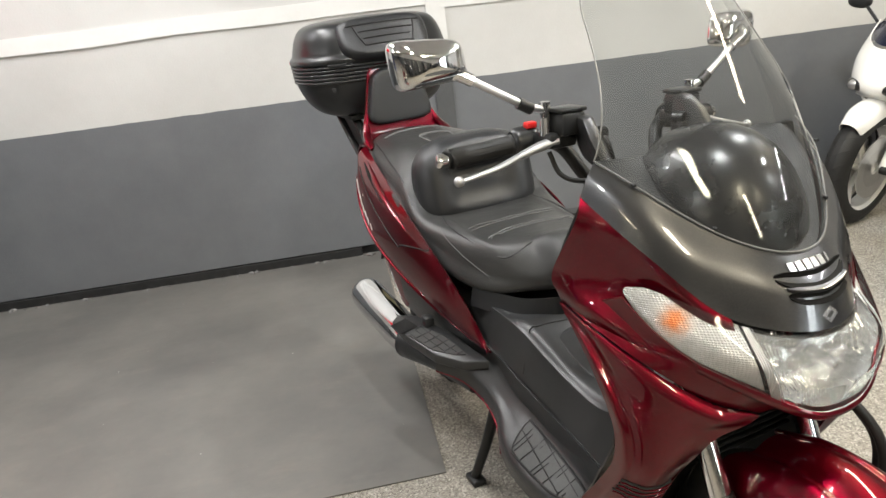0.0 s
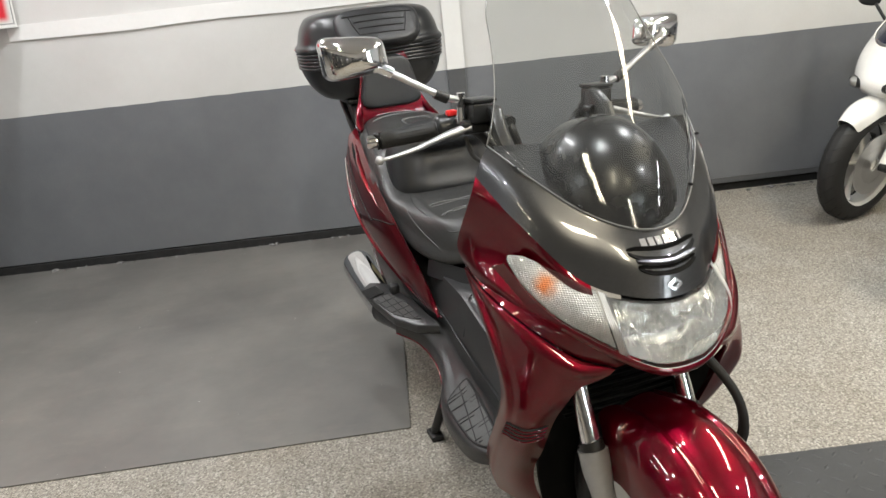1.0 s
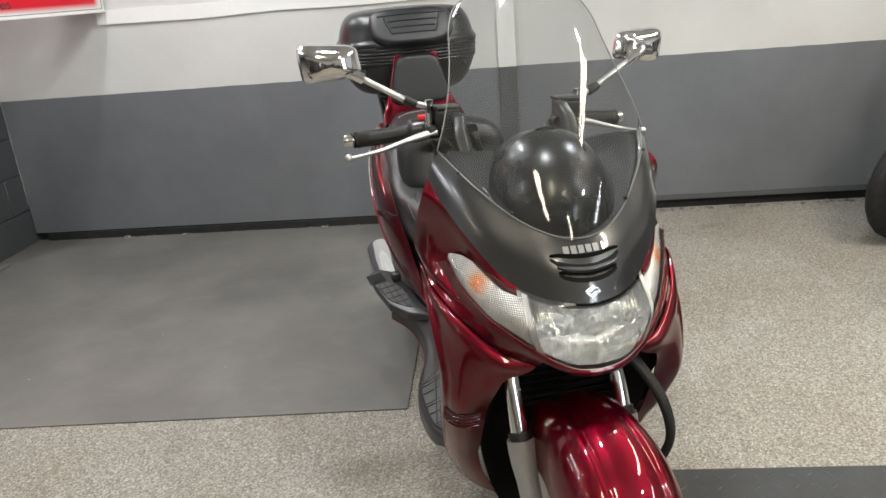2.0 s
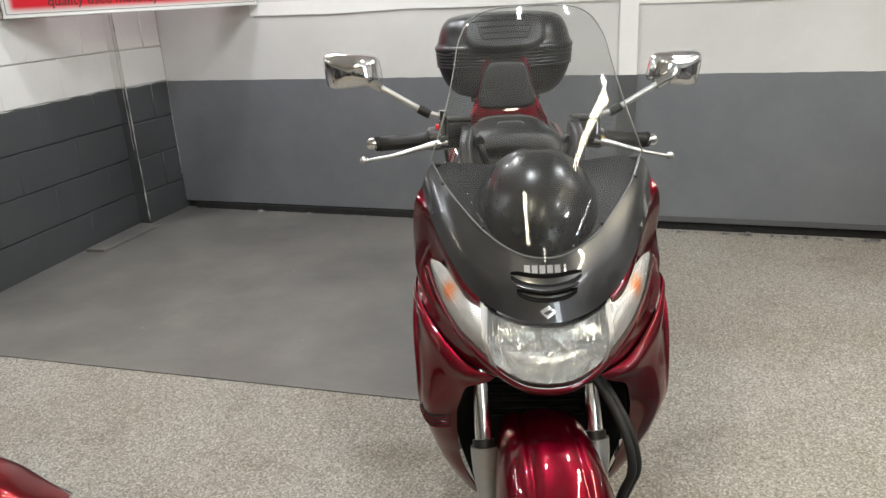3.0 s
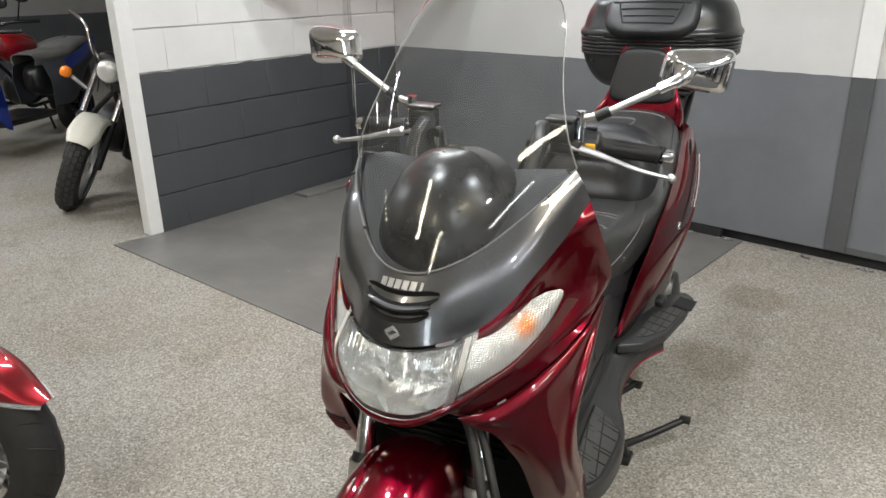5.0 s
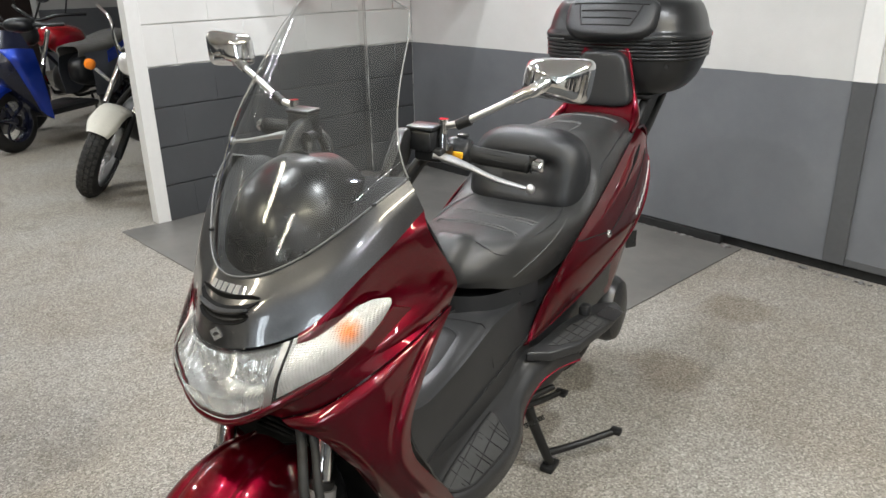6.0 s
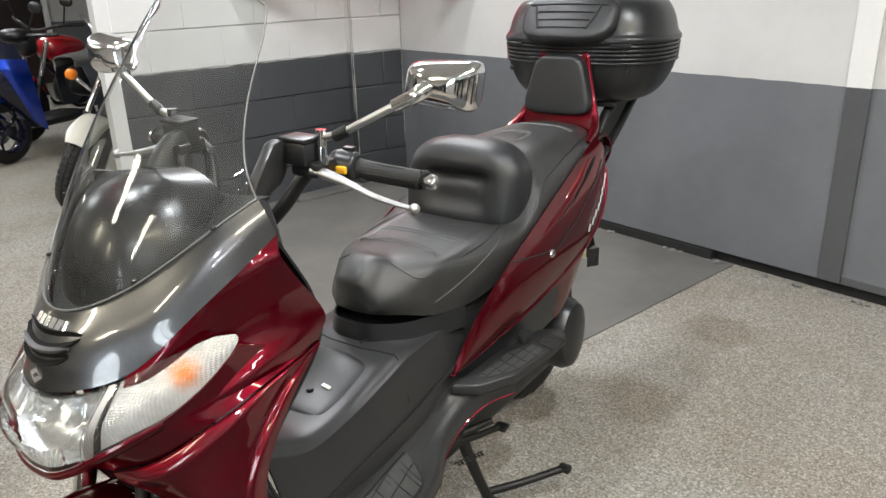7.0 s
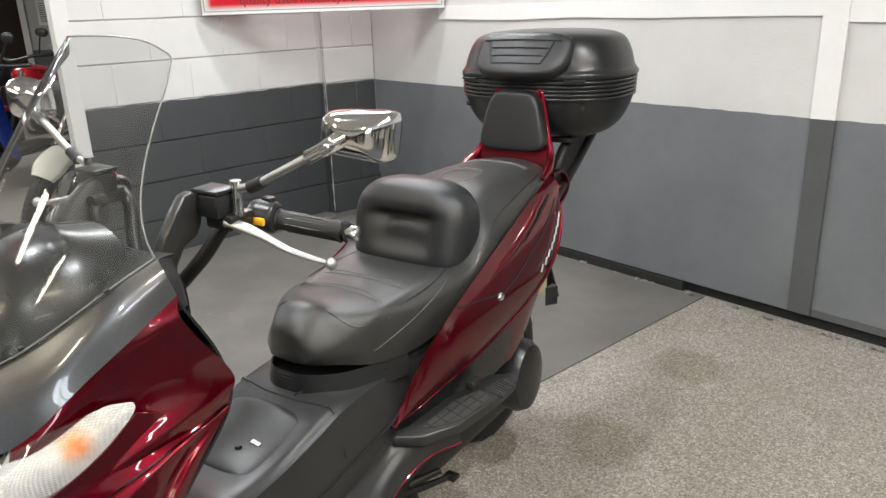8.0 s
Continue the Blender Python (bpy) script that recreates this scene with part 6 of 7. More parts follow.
    for i in range(11):
        rad = [0.97, 1.0, 1.0, 0.985, 0.95, 0.88, 0.77, 0.6, 0.4, 0.2, 0.0][i]
        yv = [-0.004, 0.0, 0.006, 0.014, 0.022, 0.03, 0.037, 0.043, 0.046, 0.0475, 0.048][i]
        row = []
        for j in range(48):
            a = 2 * math.pi * j / 48
            ca, sa = math.cos(a), math.sin(a)
            ex = 2 / 5.5
            x, z = math.copysign(abs(ca) ** ex, ca) * 0.064, math.copysign(abs(sa) ** ex, sa) * 0.038
            row.append(((x + z * 0.14) * rad, yv, (z * (1 + x * 2.2) + x * -0.04) * rad))
        shell.append(row)
    MM = BAR @ Matrix.Translation((0.375, 0.034, 0.174) if sgn > 0 else (-0.37, 0.008, 0.172)) @ Matrix.Rotation(radians(-12 * sgn), 4, "Z") @ Matrix.Diagonal((sgn, 1, 1, 1))
    bm = moved(grid_mesh(np.array(shell), True, False), MM)
    bmesh.ops.recalc_face_normals(bm, faces=bm.faces)
    mir = part("mirror", bm, CHROME, scoot, "chromed rectangular mirror shell", angle=70)
    bm = moved(grid_mesh(np.array([shell[0], [(0, -0.004, 0)] * 48]), True, False), MM)
    bmesh.ops.recalc_face_normals(bm, faces=bm.faces)
    part("mirror_glass", bm, MIRROR, mir)
    part("mirror_joint", moved(tube([bp(0.338, 0.07, 0.152), bp(0.352, 0.066, 0.162), bp(0.36, 0.05, 0.17)], [0.012, 0.013, 0.0145], 10, 14), BAR), CHROME, mir)

# ---- rack and top case ----
part("rack", joined(*[tube([(sgn * 0.1, -1.55, 0.8), (sgn * 0.105, -1.72, 0.85), (sgn * 0.11, -1.82, 0.935), (sgn * 0.11, -2.0, 0.945)], 0.017, 30, 12, squash=0.7) for sgn in (1, -1)], *[tube([(sgn * 0.12, -1.66, 0.75), (sgn * 0.115, -1.85, 0.84), (sgn * 0.11, -2.02, 0.935)], 0.017, 20, 12, squash=0.7) for sgn in (1, -1)], block(-0.14, 0.14, -2.05, -1.78, 0.94, 0.958, 0.006)), STEEL, scoot, "black steel luggage rack")
for sgn in (1, -1):
    part("rack_plate", skin([[(sgn * 0.108, -1.66, 0.83), (sgn * 0.112, -1.78, 0.9), (sgn * 0.112, -1.9, 0.945)], [(sgn * 0.112, -1.7, 0.8), (sgn * 0.114, -1.84, 0.855), (sgn * 0.112, -1.98, 0.94)]], 16, 6, 0.006), STEEL, scoot, "black steel rack side plate")
case = thing("top_case", SCOOT @ Matrix.Translation((0, -1.905, 0.955)), "large black plastic motorcycle top case with ribbed backrest pad", "top case")


def case_ring(s, z, n=72, e=2.7, fwd=0.0):
    out = []
    for j in range(n):
        a = 2 * math.pi * j / n
        ca, sa = math.cos(a), math.sin(a)
        x = math.copysign(abs(ca) ** (2 / e), ca) * 0.281 * s
        y = math.copysign(abs(sa) ** (2 / e), sa) * 0.215 * (s if s > 0.5 else s) + fwd
        out.append((x, y, z))
    return out


part("base_shell", grid_mesh(sampled([case_ring(s, z) for s, z in ((0.5, 0.0), (0.66, 0.006), (0.76, 0.022), (0.85, 0.05), (0.92, 0.087), (0.965, 0.124))], 30), True, True), SATIN, case, "black lower case shell")
for k in range(5):
    z = 0.129 + 0.0125 * k
    part("rib_band", grid_mesh(np.array([case_ring(s, zz_) for s, zz_ in ((0.965, z - 0.006), (0.985 + 0.003 * k, z - 0.0042), (0.99 + 0.003 * k, z), (0.985 + 0.003 * k, z + 0.0042), (0.965, z + 0.006))]), True), SATIN, case, angle=80)
part("lid", grid_mesh(sampled([case_ring(s, z, fwd=f_) for s, z, f_ in ((0.975, 0.184, 0), (1.005, 0.19, 0), (1.005, 0.203, 0), (0.965, 0.218, 0), (0.935, 0.25, -0.002), (0.89, 0.281, -0.004), (0.82, 0.306, -0.006), (0.7, 0.319, -0.008), (0.5, 0.326, -0.01), (0.25, 0.329, -0.01), (0.02, 0.33, -0.01))], 50), True, True), SATIN, case, "glossy black domed lid")
for sgn in (1, -1):
    part("lid_bulge", moved(lathe([(0.0, 0.02), (0.03, 0.018), (0.05, 0.008), (0.056, -0.01)], 30), Matrix.Translation((sgn * 0.18, 0.124, 0.25)) @ Matrix.Rotation(radians(-55), 4, "X") @ Matrix.Rotation(radians(12 * sgn), 4, "Y") @ Matrix.Diagonal((0.8, 1.35, 1, 1))), SATIN, case)
    part("reflector", tube([(sgn * 0.277, -0.05, 0.197), (sgn * 0.2645, -0.1, 0.198), (sgn * 0.2425, -0.14, 0.199)], 0.0055, 14, 8, squash=1.3), REDSW, case, "red side reflector")
    part("latch_slot", tube([(sgn * 0.152, 0.209, 0.186), (sgn * 0.182, 0.204, 0.186), (sgn * 0.212, 0.193, 0.187)], 0.004, 12, 6), GROOVE, case)
    part("keyhole", moved(lathe([(0, 0.003), (0.007, 0.002), (0.008, -0.004)], 16, "Y"), Matrix.Translation((sgn * 0.2, 0.183, 0.105))), GROOVE, case)
pad_rows = []
NP = 56
for i in range(9):
    rad = [1.0, 1.03, 1.03, 1.0, 0.95, 0.86, 0.7, 0.4, 0.0][i]
    dv = [-0.03, -0.01, 0.008, 0.02, 0.027, 0.03, 0.031, 0.031, 0.031][i]
    row = []
    for j in range(NP):
        a = 2 * math.pi * j / NP
        ca, sa = math.cos(a), math.sin(a)
        x = math.copysign(abs(ca) ** 0.5, ca) * (0.156 + 0.012 * sa) * rad
        z = math.copysign(abs(sa) ** 0.6, sa) * 0.068 * rad
        row.append((x, 0.196 - 0.62 * z - 1.1 * x * x + dv * 0.85, 0.254 + z * 0.9 + dv * 0.5))
    pad_rows.append(row)
pad_ob = part("backrest_pad", grid_mesh(np.array(pad_rows), True), LEATHER2, case, "black ribbed backrest pad", angle=80)


def pad_at(x, z, lift=0.0025):
    return (x, 0.196 - 0.62 * z - 1.1 * x * x + 0.031 * 0.85 + lift, 0.254 + z * 0.9 + 0.0155 + lift * 0.6)


for z, w in ((0.036, 0.13), (0.012, 0.094), (-0.012, 0.084), (-0.036, 0.085)):
    part("pad_groove", tube([pad_at(x, z + 0.007 * (math.cos(x * 9) - 0.4), 0.0) for x in np.linspace(-w, w, 15)], 0.0028, 40, 6), GROOVE, pad_ob)
for sgn in (1, -1):
    part("pad_groove", tube([pad_at(sgn * x, z, 0.0) for x, z in ((0.108, 0.036), (0.098, 0.0), (0.082, -0.036))], 0.0028, 16, 6), GROOVE, pad_ob)

# ---- sign across the corner ----
SIGN_A, SIGN_B = Vector((-3.362, 0.275, 1.358)), Vector((-2.6, 1.448, 1.343))
sv = SIGN_B - SIGN_A
SIGN_L = sv.length
SIGN_M = Matrix.Translation(SIGN_A) @ Matrix.Rotation(math.atan2(sv.y, sv.x), 4, "Z") @ Matrix.Rotation(radians(6), 4, "X")
sign = thing("wall_sign", SIGN_M, "red and white printed sign board across the corner", "sign")


def sign_face():
    m, n, l, b = principled("sign_print")
    tc, sep = n.new("ShaderNodeTexCoord"), n.new("ShaderNodeSeparateXYZ")
    l.new(tc.outputs["Object"], sep.inputs[0])

    def fall(sock, mid, half):
        a = n.new("ShaderNodeMath")
        a.operation = "SUBTRACT"
        l.new(sock, a.inputs[0])
        a.inputs[1].default_value = mid
        c = n.new("ShaderNodeMath")
        c.operation = "ABSOLUTE"
        l.new(a.outputs[0], c.inputs[0])
        r = n.new("ShaderNodeMapRange")
        r.interpolation_type = "SMOOTHSTEP"
        r.inputs[1].default_value, r.inputs[2].default_value, r.inputs[3].default_value, r.inputs[4].default_value = half, half - 0.04, 0, 1
        l.new(c.outputs[0], r.inputs[0])
        return r.outputs[0]

    mu = n.new("ShaderNodeMath")
    mu.operation = "MULTIPLY"
    l.new(fall(sep.outputs[0], SIGN_L / 2, SIGN_L / 2 - 0.02), mu.inputs[0])
    l.new(fall(sep.outputs[2], 0.31, 0.299), mu.inputs[1])
    l.new(mix(n, l, mu.outputs[0], (0.78, 0.77, 0.75), (0.72, 0.012, 0.03)), b.inputs["Base Color"])
    b.inputs["Roughness"].default_value = 0.35
    return m


part("board", block(0, SIGN_L, -0.004, 0.008, 0, 0.62, 0.001), sign_face(), sign)
EDGE = surface_mat("grey_sign_line", (0.2, 0.19, 0.19), 0.5)
for x0, x1, z0, z1 in ((0.012, SIGN_L - 0.012, 0.010, 0.0135), (0.012, 0.0155, 0.010, 0.61), (SIGN_L - 0.0155, SIGN_L - 0.012, 0.010, 0.61)):
    part("border_line", block(x0, x1, -0.0052, -0.0038, z0, z1, 0), EDGE, sign)
part("frame", block(-0.003, SIGN_L + 0.003, -0.008, 0.012, -0.008, 0.0, 0.001), WHITEWOOD, sign)
fc = bpy.data.curves.new("sign_words", "FONT")
fc.body, fc.size, fc.extrude = "quality used motorcycles", 0.068, 0.0006
tmp = new("tmp_words", fc)
words = bpy.data.meshes.new_from_object(tmp.evaluated_get(bpy.context.evaluated_depsgraph_get()))
bpy.data.objects.remove(tmp)
words.name = "lettering"
words.materials.clear()
words.materials.append(surface_mat("dark_print", (0.04, 0.035, 0.035), 0.5))
wo = new("lettering", words)
wo.parent = sign
wo.matrix_local = Matrix.Translation((0.215, -0.0052, 0.046)) @ Matrix.Rotation(radians(90), 4, "X")
tagged(wo, "dark printed words on the sign")

# ---- ceiling lamps ----
for tx, ty, tr, tw, white, tl in TUBES:
    lamp = thing("tube_lamp", pose(tx, ty, CEIL, 0, 0, tr), "white ceiling batten lamp with long warm tube", "ceiling lamp", "ceiling lamps")
    part("housing", block(-0.08, 0.08, -tl / 2 - 0.055, tl / 2 + 0.055, -0.055, 0, 0.006), WHITEWOOD, lamp)
    for sy in (-1, 1):
        part("end_cap", block(-0.075, 0.075, sy * (tl / 2 + 0.03) - 0.02, sy * (tl / 2 + 0.03) + 0.02, -0.09, -0.05, 0.006), WHITEWOOD, lamp)
for tx, ty in SPOTS:
    lamp = thing("ceiling_panel", pose(tx, ty, CEIL), "small square white ceiling lamp", "ceiling lamp", "ceiling panels")
    for sx, sy, wx, wy in ((0.095, 0, 0.014, 0.11), (-0.095, 0, 0.014, 0.11), (0, 0.095, 0.081, 0.014), (0, -0.095, 0.081, 0.014)):
        part("bezel", block(sx - wx, sx + wx, sy - wy, sy + wy, -0.014, 0, 0.003), WHITEWOOD, lamp)

# ---- other machines in the showroom ----
WHITEP = surface_mat("white_paint", (0.74, 0.735, 0.71), 0.22, var=0.05, coat=0.8)
CREAM = surface_mat("cream_paint", (0.68, 0.66, 0.58), 0.3, var=0.06, coat=0.4)
BLUEP = paint_mat("blue_paint", (0.008, 0.042, 0.42), (0.025, 0.11, 0.72), 0.3)
NAVY = surface_mat("navy_plastic", (0.008, 0.01, 0.025), 0.25, coat=0.6)
CHERRY = paint_mat("cherry_paint", (0.15, 0.002, 0.005), (0.32, 0.006, 0.013), 0.28)
BRIGHTRED = surface_mat("bright_red_paint", (0.42, 0.008, 0.015), 0.2, coat=0.9)
GREYSEAT = leather_mat("grey_seat_vinyl", (0.13, 0.127, 0.118))
ORANGE = surface_mat("orange_lens", (0.9, 0.25, 0.02), 0.2, var=0.08)
BRONZE = surface_mat("tan_stripe", (0.55, 0.27, 0.12), 0.35)


def at_heading(x, y, deg, lean=0.0):
    """The pose of a machine whose front wheel stands at x, y, which faces the heading and leans on its stand."""
    return pose(x, y, 0, 0, 0, deg - 90) @ Matrix.Rotation(radians(-lean), 4, "Y")


def mudguard(parent, centre, radius, half, a0, a1, material, deep=0.05, m=None, name="mudguard", label=""):
    rows = []
    for i in range(7):
        a = radians(a0 + (a1 - a0) * i / 6)
        c, s = math.cos(a), math.sin(a)
        w = half * (0.72 if i in (0, 6) else 1.0)
        rows.append([(w * u, centre[1] + (radius + dr) * c, centre[2] + (radius + dr) * s) for u, dr in ((0, 0), (0.5, -0.006), (0.85, -deep * 0.4), (1.0, -deep))])
    bm = skin([sym(r) for r in rows], 25, 40, 0.004, centre)
    return part(name, moved(bm, m) if m else bm, material, parent, label, angle=60)


def oval(sx, sy, sz, m, e=2.4, n=28, k=16):
    g = np.zeros((k, n, 3))
    for i in range(k):
        b = math.pi * (i / (k - 1) - 0.5)
        cb, sb = max(0.0, math.cos(b)) ** (2 / e), math.copysign(abs(math.sin(b)) ** (2 / e), math.sin(b))
        for j in range(n):
            a = 2 * math.pi * j / n
            g[i, j] = (sx * cb * math.copysign(abs(math.cos(a)) ** (2 / e), math.cos(a)), sy * cb * math.copysign(abs(math.sin(a)) ** (2 / e), math.sin(a)), sz * sb)
    return moved(grid_mesh(g, True), m)


T = Matrix.Translation


def fork(parent, axle, top, half, lower_mat, upper_mat, m, r=0.02):
    for sgn in (1, -1):
        mid = [(a + b) / 2 for a, b in zip(axle, top)]
        part("fork_leg", moved(tube([(sgn * half, axle[1], axle[2]), (sgn * half, mid[1], mid[2])], r * 1.3, 2, 14, False), m), lower_mat, parent)
        part("fork_tube", moved(tube([(sgn * half, mid[1], mid[2]), (sgn * half, top[1], top[2])], r, 2, 14, False), m), upper_mat, parent)


def rear_half(parent, wheelbase, radius, width, rim_mat, seat_mat, tank_mat, tank_z=0.86, seat_z=0.8, wire=0):
    """The frame, engine, tank, seat and rear wheel that most of the machines have."""
    wheel(parent, T((0, -wheelbase, radius)), radius, width, radius - width * 0.62, rim_mat, 0 if wire else 5, wire, 0.11, "rear_wheel")
    part("engine", joined(oval(0.16, 0.2, 0.17, T((0, -wheelbase * 0.5, 0.42))), block(-0.13, 0.13, -wheelbase * 0.5 - 0.2, -wheelbase * 0.5 + 0.14, 0.3, 0.48, 0.03)), STEEL, parent)
    part("frame", joined(tube([(0, -0.3, tank_z - 0.06), (0, -wheelbase * 0.45, tank_z - 0.12), (0, -wheelbase * 0.75, seat_z - 0.12), (0, -wheelbase - 0.1, seat_z - 0.08)], 0.03, 20, 10), *[tube([(s * 0.1, -wheelbase * 0.6, 0.4), (s * 0.1, -wheelbase, radius)], 0.025, 4, 10, False) for s in (1, -1)], *[tube([(0, -0.3, tank_z - 0.08), (s * 0.12, -0.42, 0.5), (s * 0.12, -0.55, 0.28), (s * 0.12, -wheelbase * 0.62, 0.26)], 0.018, 16, 8) for s in (1, -1)]), STEEL, parent)
    part("tank", oval(0.15, 0.27, 0.14, T((0, -wheelbase * 0.42, tank_z)) @ Matrix.Rotation(radians(8), 4, "X"), 2.8), tank_mat, parent)
    part("seat", skin([sym([(0, y, z), (w * 0.7, y, z - 0.004), (w, y, z - 0.035), (w * 0.92, y, z - 0.09)]) for y, z, w in ((-wheelbase * 0.55, seat_z + 0.03, 0.11), (-wheelbase * 0.66, seat_z, 0.14), (-wheelbase * 0.82, seat_z + 0.02, 0.15), (-wheelbase * 0.98, seat_z + 0.06, 0.13), (-wheelbase * 1.12, seat_z + 0.07, 0.1))], 30, 30, 0.01), seat_mat, parent, angle=60)
    part("exhaust", tube([(0.1, -0.45, 0.35), (0.14, -0.6, 0.24), (0.16, -wheelbase * 0.8, 0.27), (0.17, -wheelbase - 0.15, 0.33)], [0.02, 0.022, 0.04, 0.045], 24, 14), CHROME, parent)
    part("prop_stand", tube([(-0.13, -wheelbase * 0.55, 0.28), (-0.26, -wheelbase * 0.52, 0.01)], 0.012, 2, 8, False), STEEL, parent)


# white sports machine
sport = thing("sports_motorcycle", at_heading(1.56, 0.80, 205, 8), "white faired sports motorcycle with black tyres and white wheels", "motorcycle")
wheel(sport, T((0, 0, 0.3)), 0.3, 0.118, 0.222, WHITEP, 5, 0, 0.15, disc_side=(1, -1))
mudguard(sport, (0, 0, 0.3), 0.335, 0.07, 48, 160, WHITEP, 0.075, label="glossy white front mudguard")
fork(sport, (0, -0.02, 0.3), (0, -0.26, 0.86), 0.1, WHITEP, STEEL, Matrix.Identity(4), 0.023)
for sgn in (1, -1):
    part("caliper", block(*sorted((sgn * 0.055, sgn * 0.1)), -0.17, -0.1, 0.27, 0.4, 0.012), STEEL, sport)
    part("axle_nut", tube([(sgn * 0.09, 0, 0.3), (sgn * 0.13, 0, 0.3)], 0.02, 2, 14, False), STEEL, sport)
part("fairing_nose", skin([sym(r) for r in ([(0, 0.02, 0.86), (0.07, 0.0, 0.87), (0.13, -0.08, 0.9), (0.17, -0.22, 0.95)], [(0, 0.06, 0.76), (0.08, 0.045, 0.77), (0.15, -0.03, 0.8), (0.2, -0.2, 0.84)], [(0, 0.08, 0.68), (0.08, 0.06, 0.685), (0.15, -0.02, 0.7), (0.21, -0.2, 0.72)], [(0, 0.02, 0.63), (0.08, 0.0, 0.63), (0.14, -0.06, 0.63), (0.2, -0.22, 0.62)])], 40, 30, 0.006), WHITEP, sport, "white sports fairing nose")
for sgn in (1, -1):
    part("headlamp", oval(0.055, 0.035, 0.03, T((sgn * 0.085, 0.035, 0.69)) @ Matrix.Rotation(radians(-25 * sgn), 4, "Z")), BLACK, sport, "dark twin headlamp")
    part("headlamp_glass", oval(0.028, 0.03, 0.024, T((sgn * 0.09, 0.05, 0.69))), POLISHED, sport)
    part("fairing_side", skin([[(sgn * x, y, z) for x, y, z in r] for r in ([(0.2, -0.22, 0.84), (0.22, -0.45, 0.82), (0.2, -0.65, 0.75)], [(0.2, -0.2, 0.64), (0.23, -0.45, 0.6), (0.21, -0.7, 0.52)], [(0.14, -0.3, 0.4), (0.18, -0.5, 0.34), (0.17, -0.8, 0.3)])], 20, 20, 0.006), WHITEP, sport)
    part("mirror", oval(0.06, 0.02, 0.035, T((sgn * 0.3, -0.25, 1.02))), BLACK, sport)
    part("mirror_arm", tube([(sgn * 0.15, -0.2, 0.92), (sgn * 0.25, -0.23, 1.0)], 0.008, 2, 8, False), BLACK, sport)
part("screen", skin([sym(r) for r in ([(0, 0.0, 0.87), (0.07, -0.02, 0.88), (0.13, -0.1, 0.91)], [(0, -0.12, 1.0), (0.06, -0.13, 1.0), (0.11, -0.2, 1.0)], [(0, -0.24, 1.06), (0.04, -0.25, 1.06), (0.08, -0.28, 1.05)])], 20, 16, 0.003), NAVY, sport, "dark tinted screen")
rear_half(sport, 1.4, 0.31, 0.17, WHITEP, LEATHER2, WHITEP, 0.84, 0.82)

# dark machine beside it, of which the front wheel shows
dark = thing("dark_motorcycle", at_heading(1.44, -0.08, 196, 8), "dark motorcycle with a black front tyre", "motorcycle", "parked dark motorcycles")
wheel(dark, T((0, 0, 0.3)), 0.3, 0.12, 0.222, STEEL, 5, 0, 0.14)
mudguard(dark, (0, 0, 0.3), 0.33, 0.07, 50, 150, NAVY, 0.06)
fork(dark, (0, -0.02, 0.3), (0, -0.26, 0.9), 0.1, STEEL, CHROME, Matrix.Identity(4), 0.022)
part("headlamp", oval(0.09, 0.08, 0.09, T((0, -0.12, 0.85))), CHROME, dark)
part("handlebar", tube([(-0.36, -0.42, 1.02), (-0.2, -0.3, 1.0), (0, -0.27, 0.95), (0.2, -0.3, 1.0), (0.36, -0.42, 1.02)], 0.012, 30, 10), STEEL, dark)
rear_half(dark, 1.45, 0.3, 0.15, STEEL, LEATHER2, NAVY)

for cx, cy, ch in ((-3.6, -5.1, 72), (-2.75, -5.25, 76), (-1.9, -5.2, 75), (-1.1, -5.35, 80), (-0.3, -5.4, 84), (0.5, -5.4, 88), (1.3, -5.3, 92), (2.1, -5.2, 95), (3.1, -4.2, 160), (3.0, -3.3, 170), (2.95, -2.4, 178), (2.6, -1.0, 190)):
    copy_thing(dark, at_heading(cx, cy, ch, 8))

# red cruiser with a deep front mudguard, nearest to the camera's way
cruiser = thing("red_cruiser", at_heading(-1.455, -1.978, 31), "dark red cruiser motorcycle with valanced front mudguard and chrome trim", "motorcycle")
wheel(cruiser, T((0, 0.03, 0.27)), 0.27, 0.125, 0.17, CHROME, 0, 40, 0.13, disc_side=(1, -1), grooves_n=22)
rows = []
for i in range(14):
    y = 0.3 - 0.6 * i / 13
    top = 0.27 + math.sqrt(max(0.0, 0.285**2 - (y - 0.03) ** 2))
    zb = 0.404 + 0.36 * min(0.2, 0.3 - y)
    top = max(top, zb + 0.006)
    w = [0.02, 0.045, 0.062, 0.07, 0.074, 0.076, 0.076, 0.076, 0.076, 0.076, 0.076, 0.074, 0.07, 0.06][i]
    rows.append([(0, y, top), (w * 0.5, y, zb + (top - zb) * 0.95), (w * 0.86, y, zb + (top - zb) * 0.76), (w * 1.02, y, zb + (top - zb) * 0.38), (w * 1.04, y, zb)])
guard = part("front_mudguard", skin([sym(r) for r in rows], 49, 70, 0.004, (0, 0, 0.27)), CHERRY, cruiser, "deep red valanced front mudguard", angle=60)
for sgn in (1, -1):
    part("chrome_edge", tube([(sgn * r[-1][0], r[-1][1], r[-1][2]) for r in rows], 0.006, 60, 8), CHROME, guard)
    part("tan_stripe", tube([(sgn * (r[-1][0] * 0.6 + r[-2][0] * 0.4 + 0.0015), r[-1][1], r[-1][2] * 0.6 + r[-2][2] * 0.4) for r in rows[2:]], 0.0045, 60, 6), BRONZE, guard)
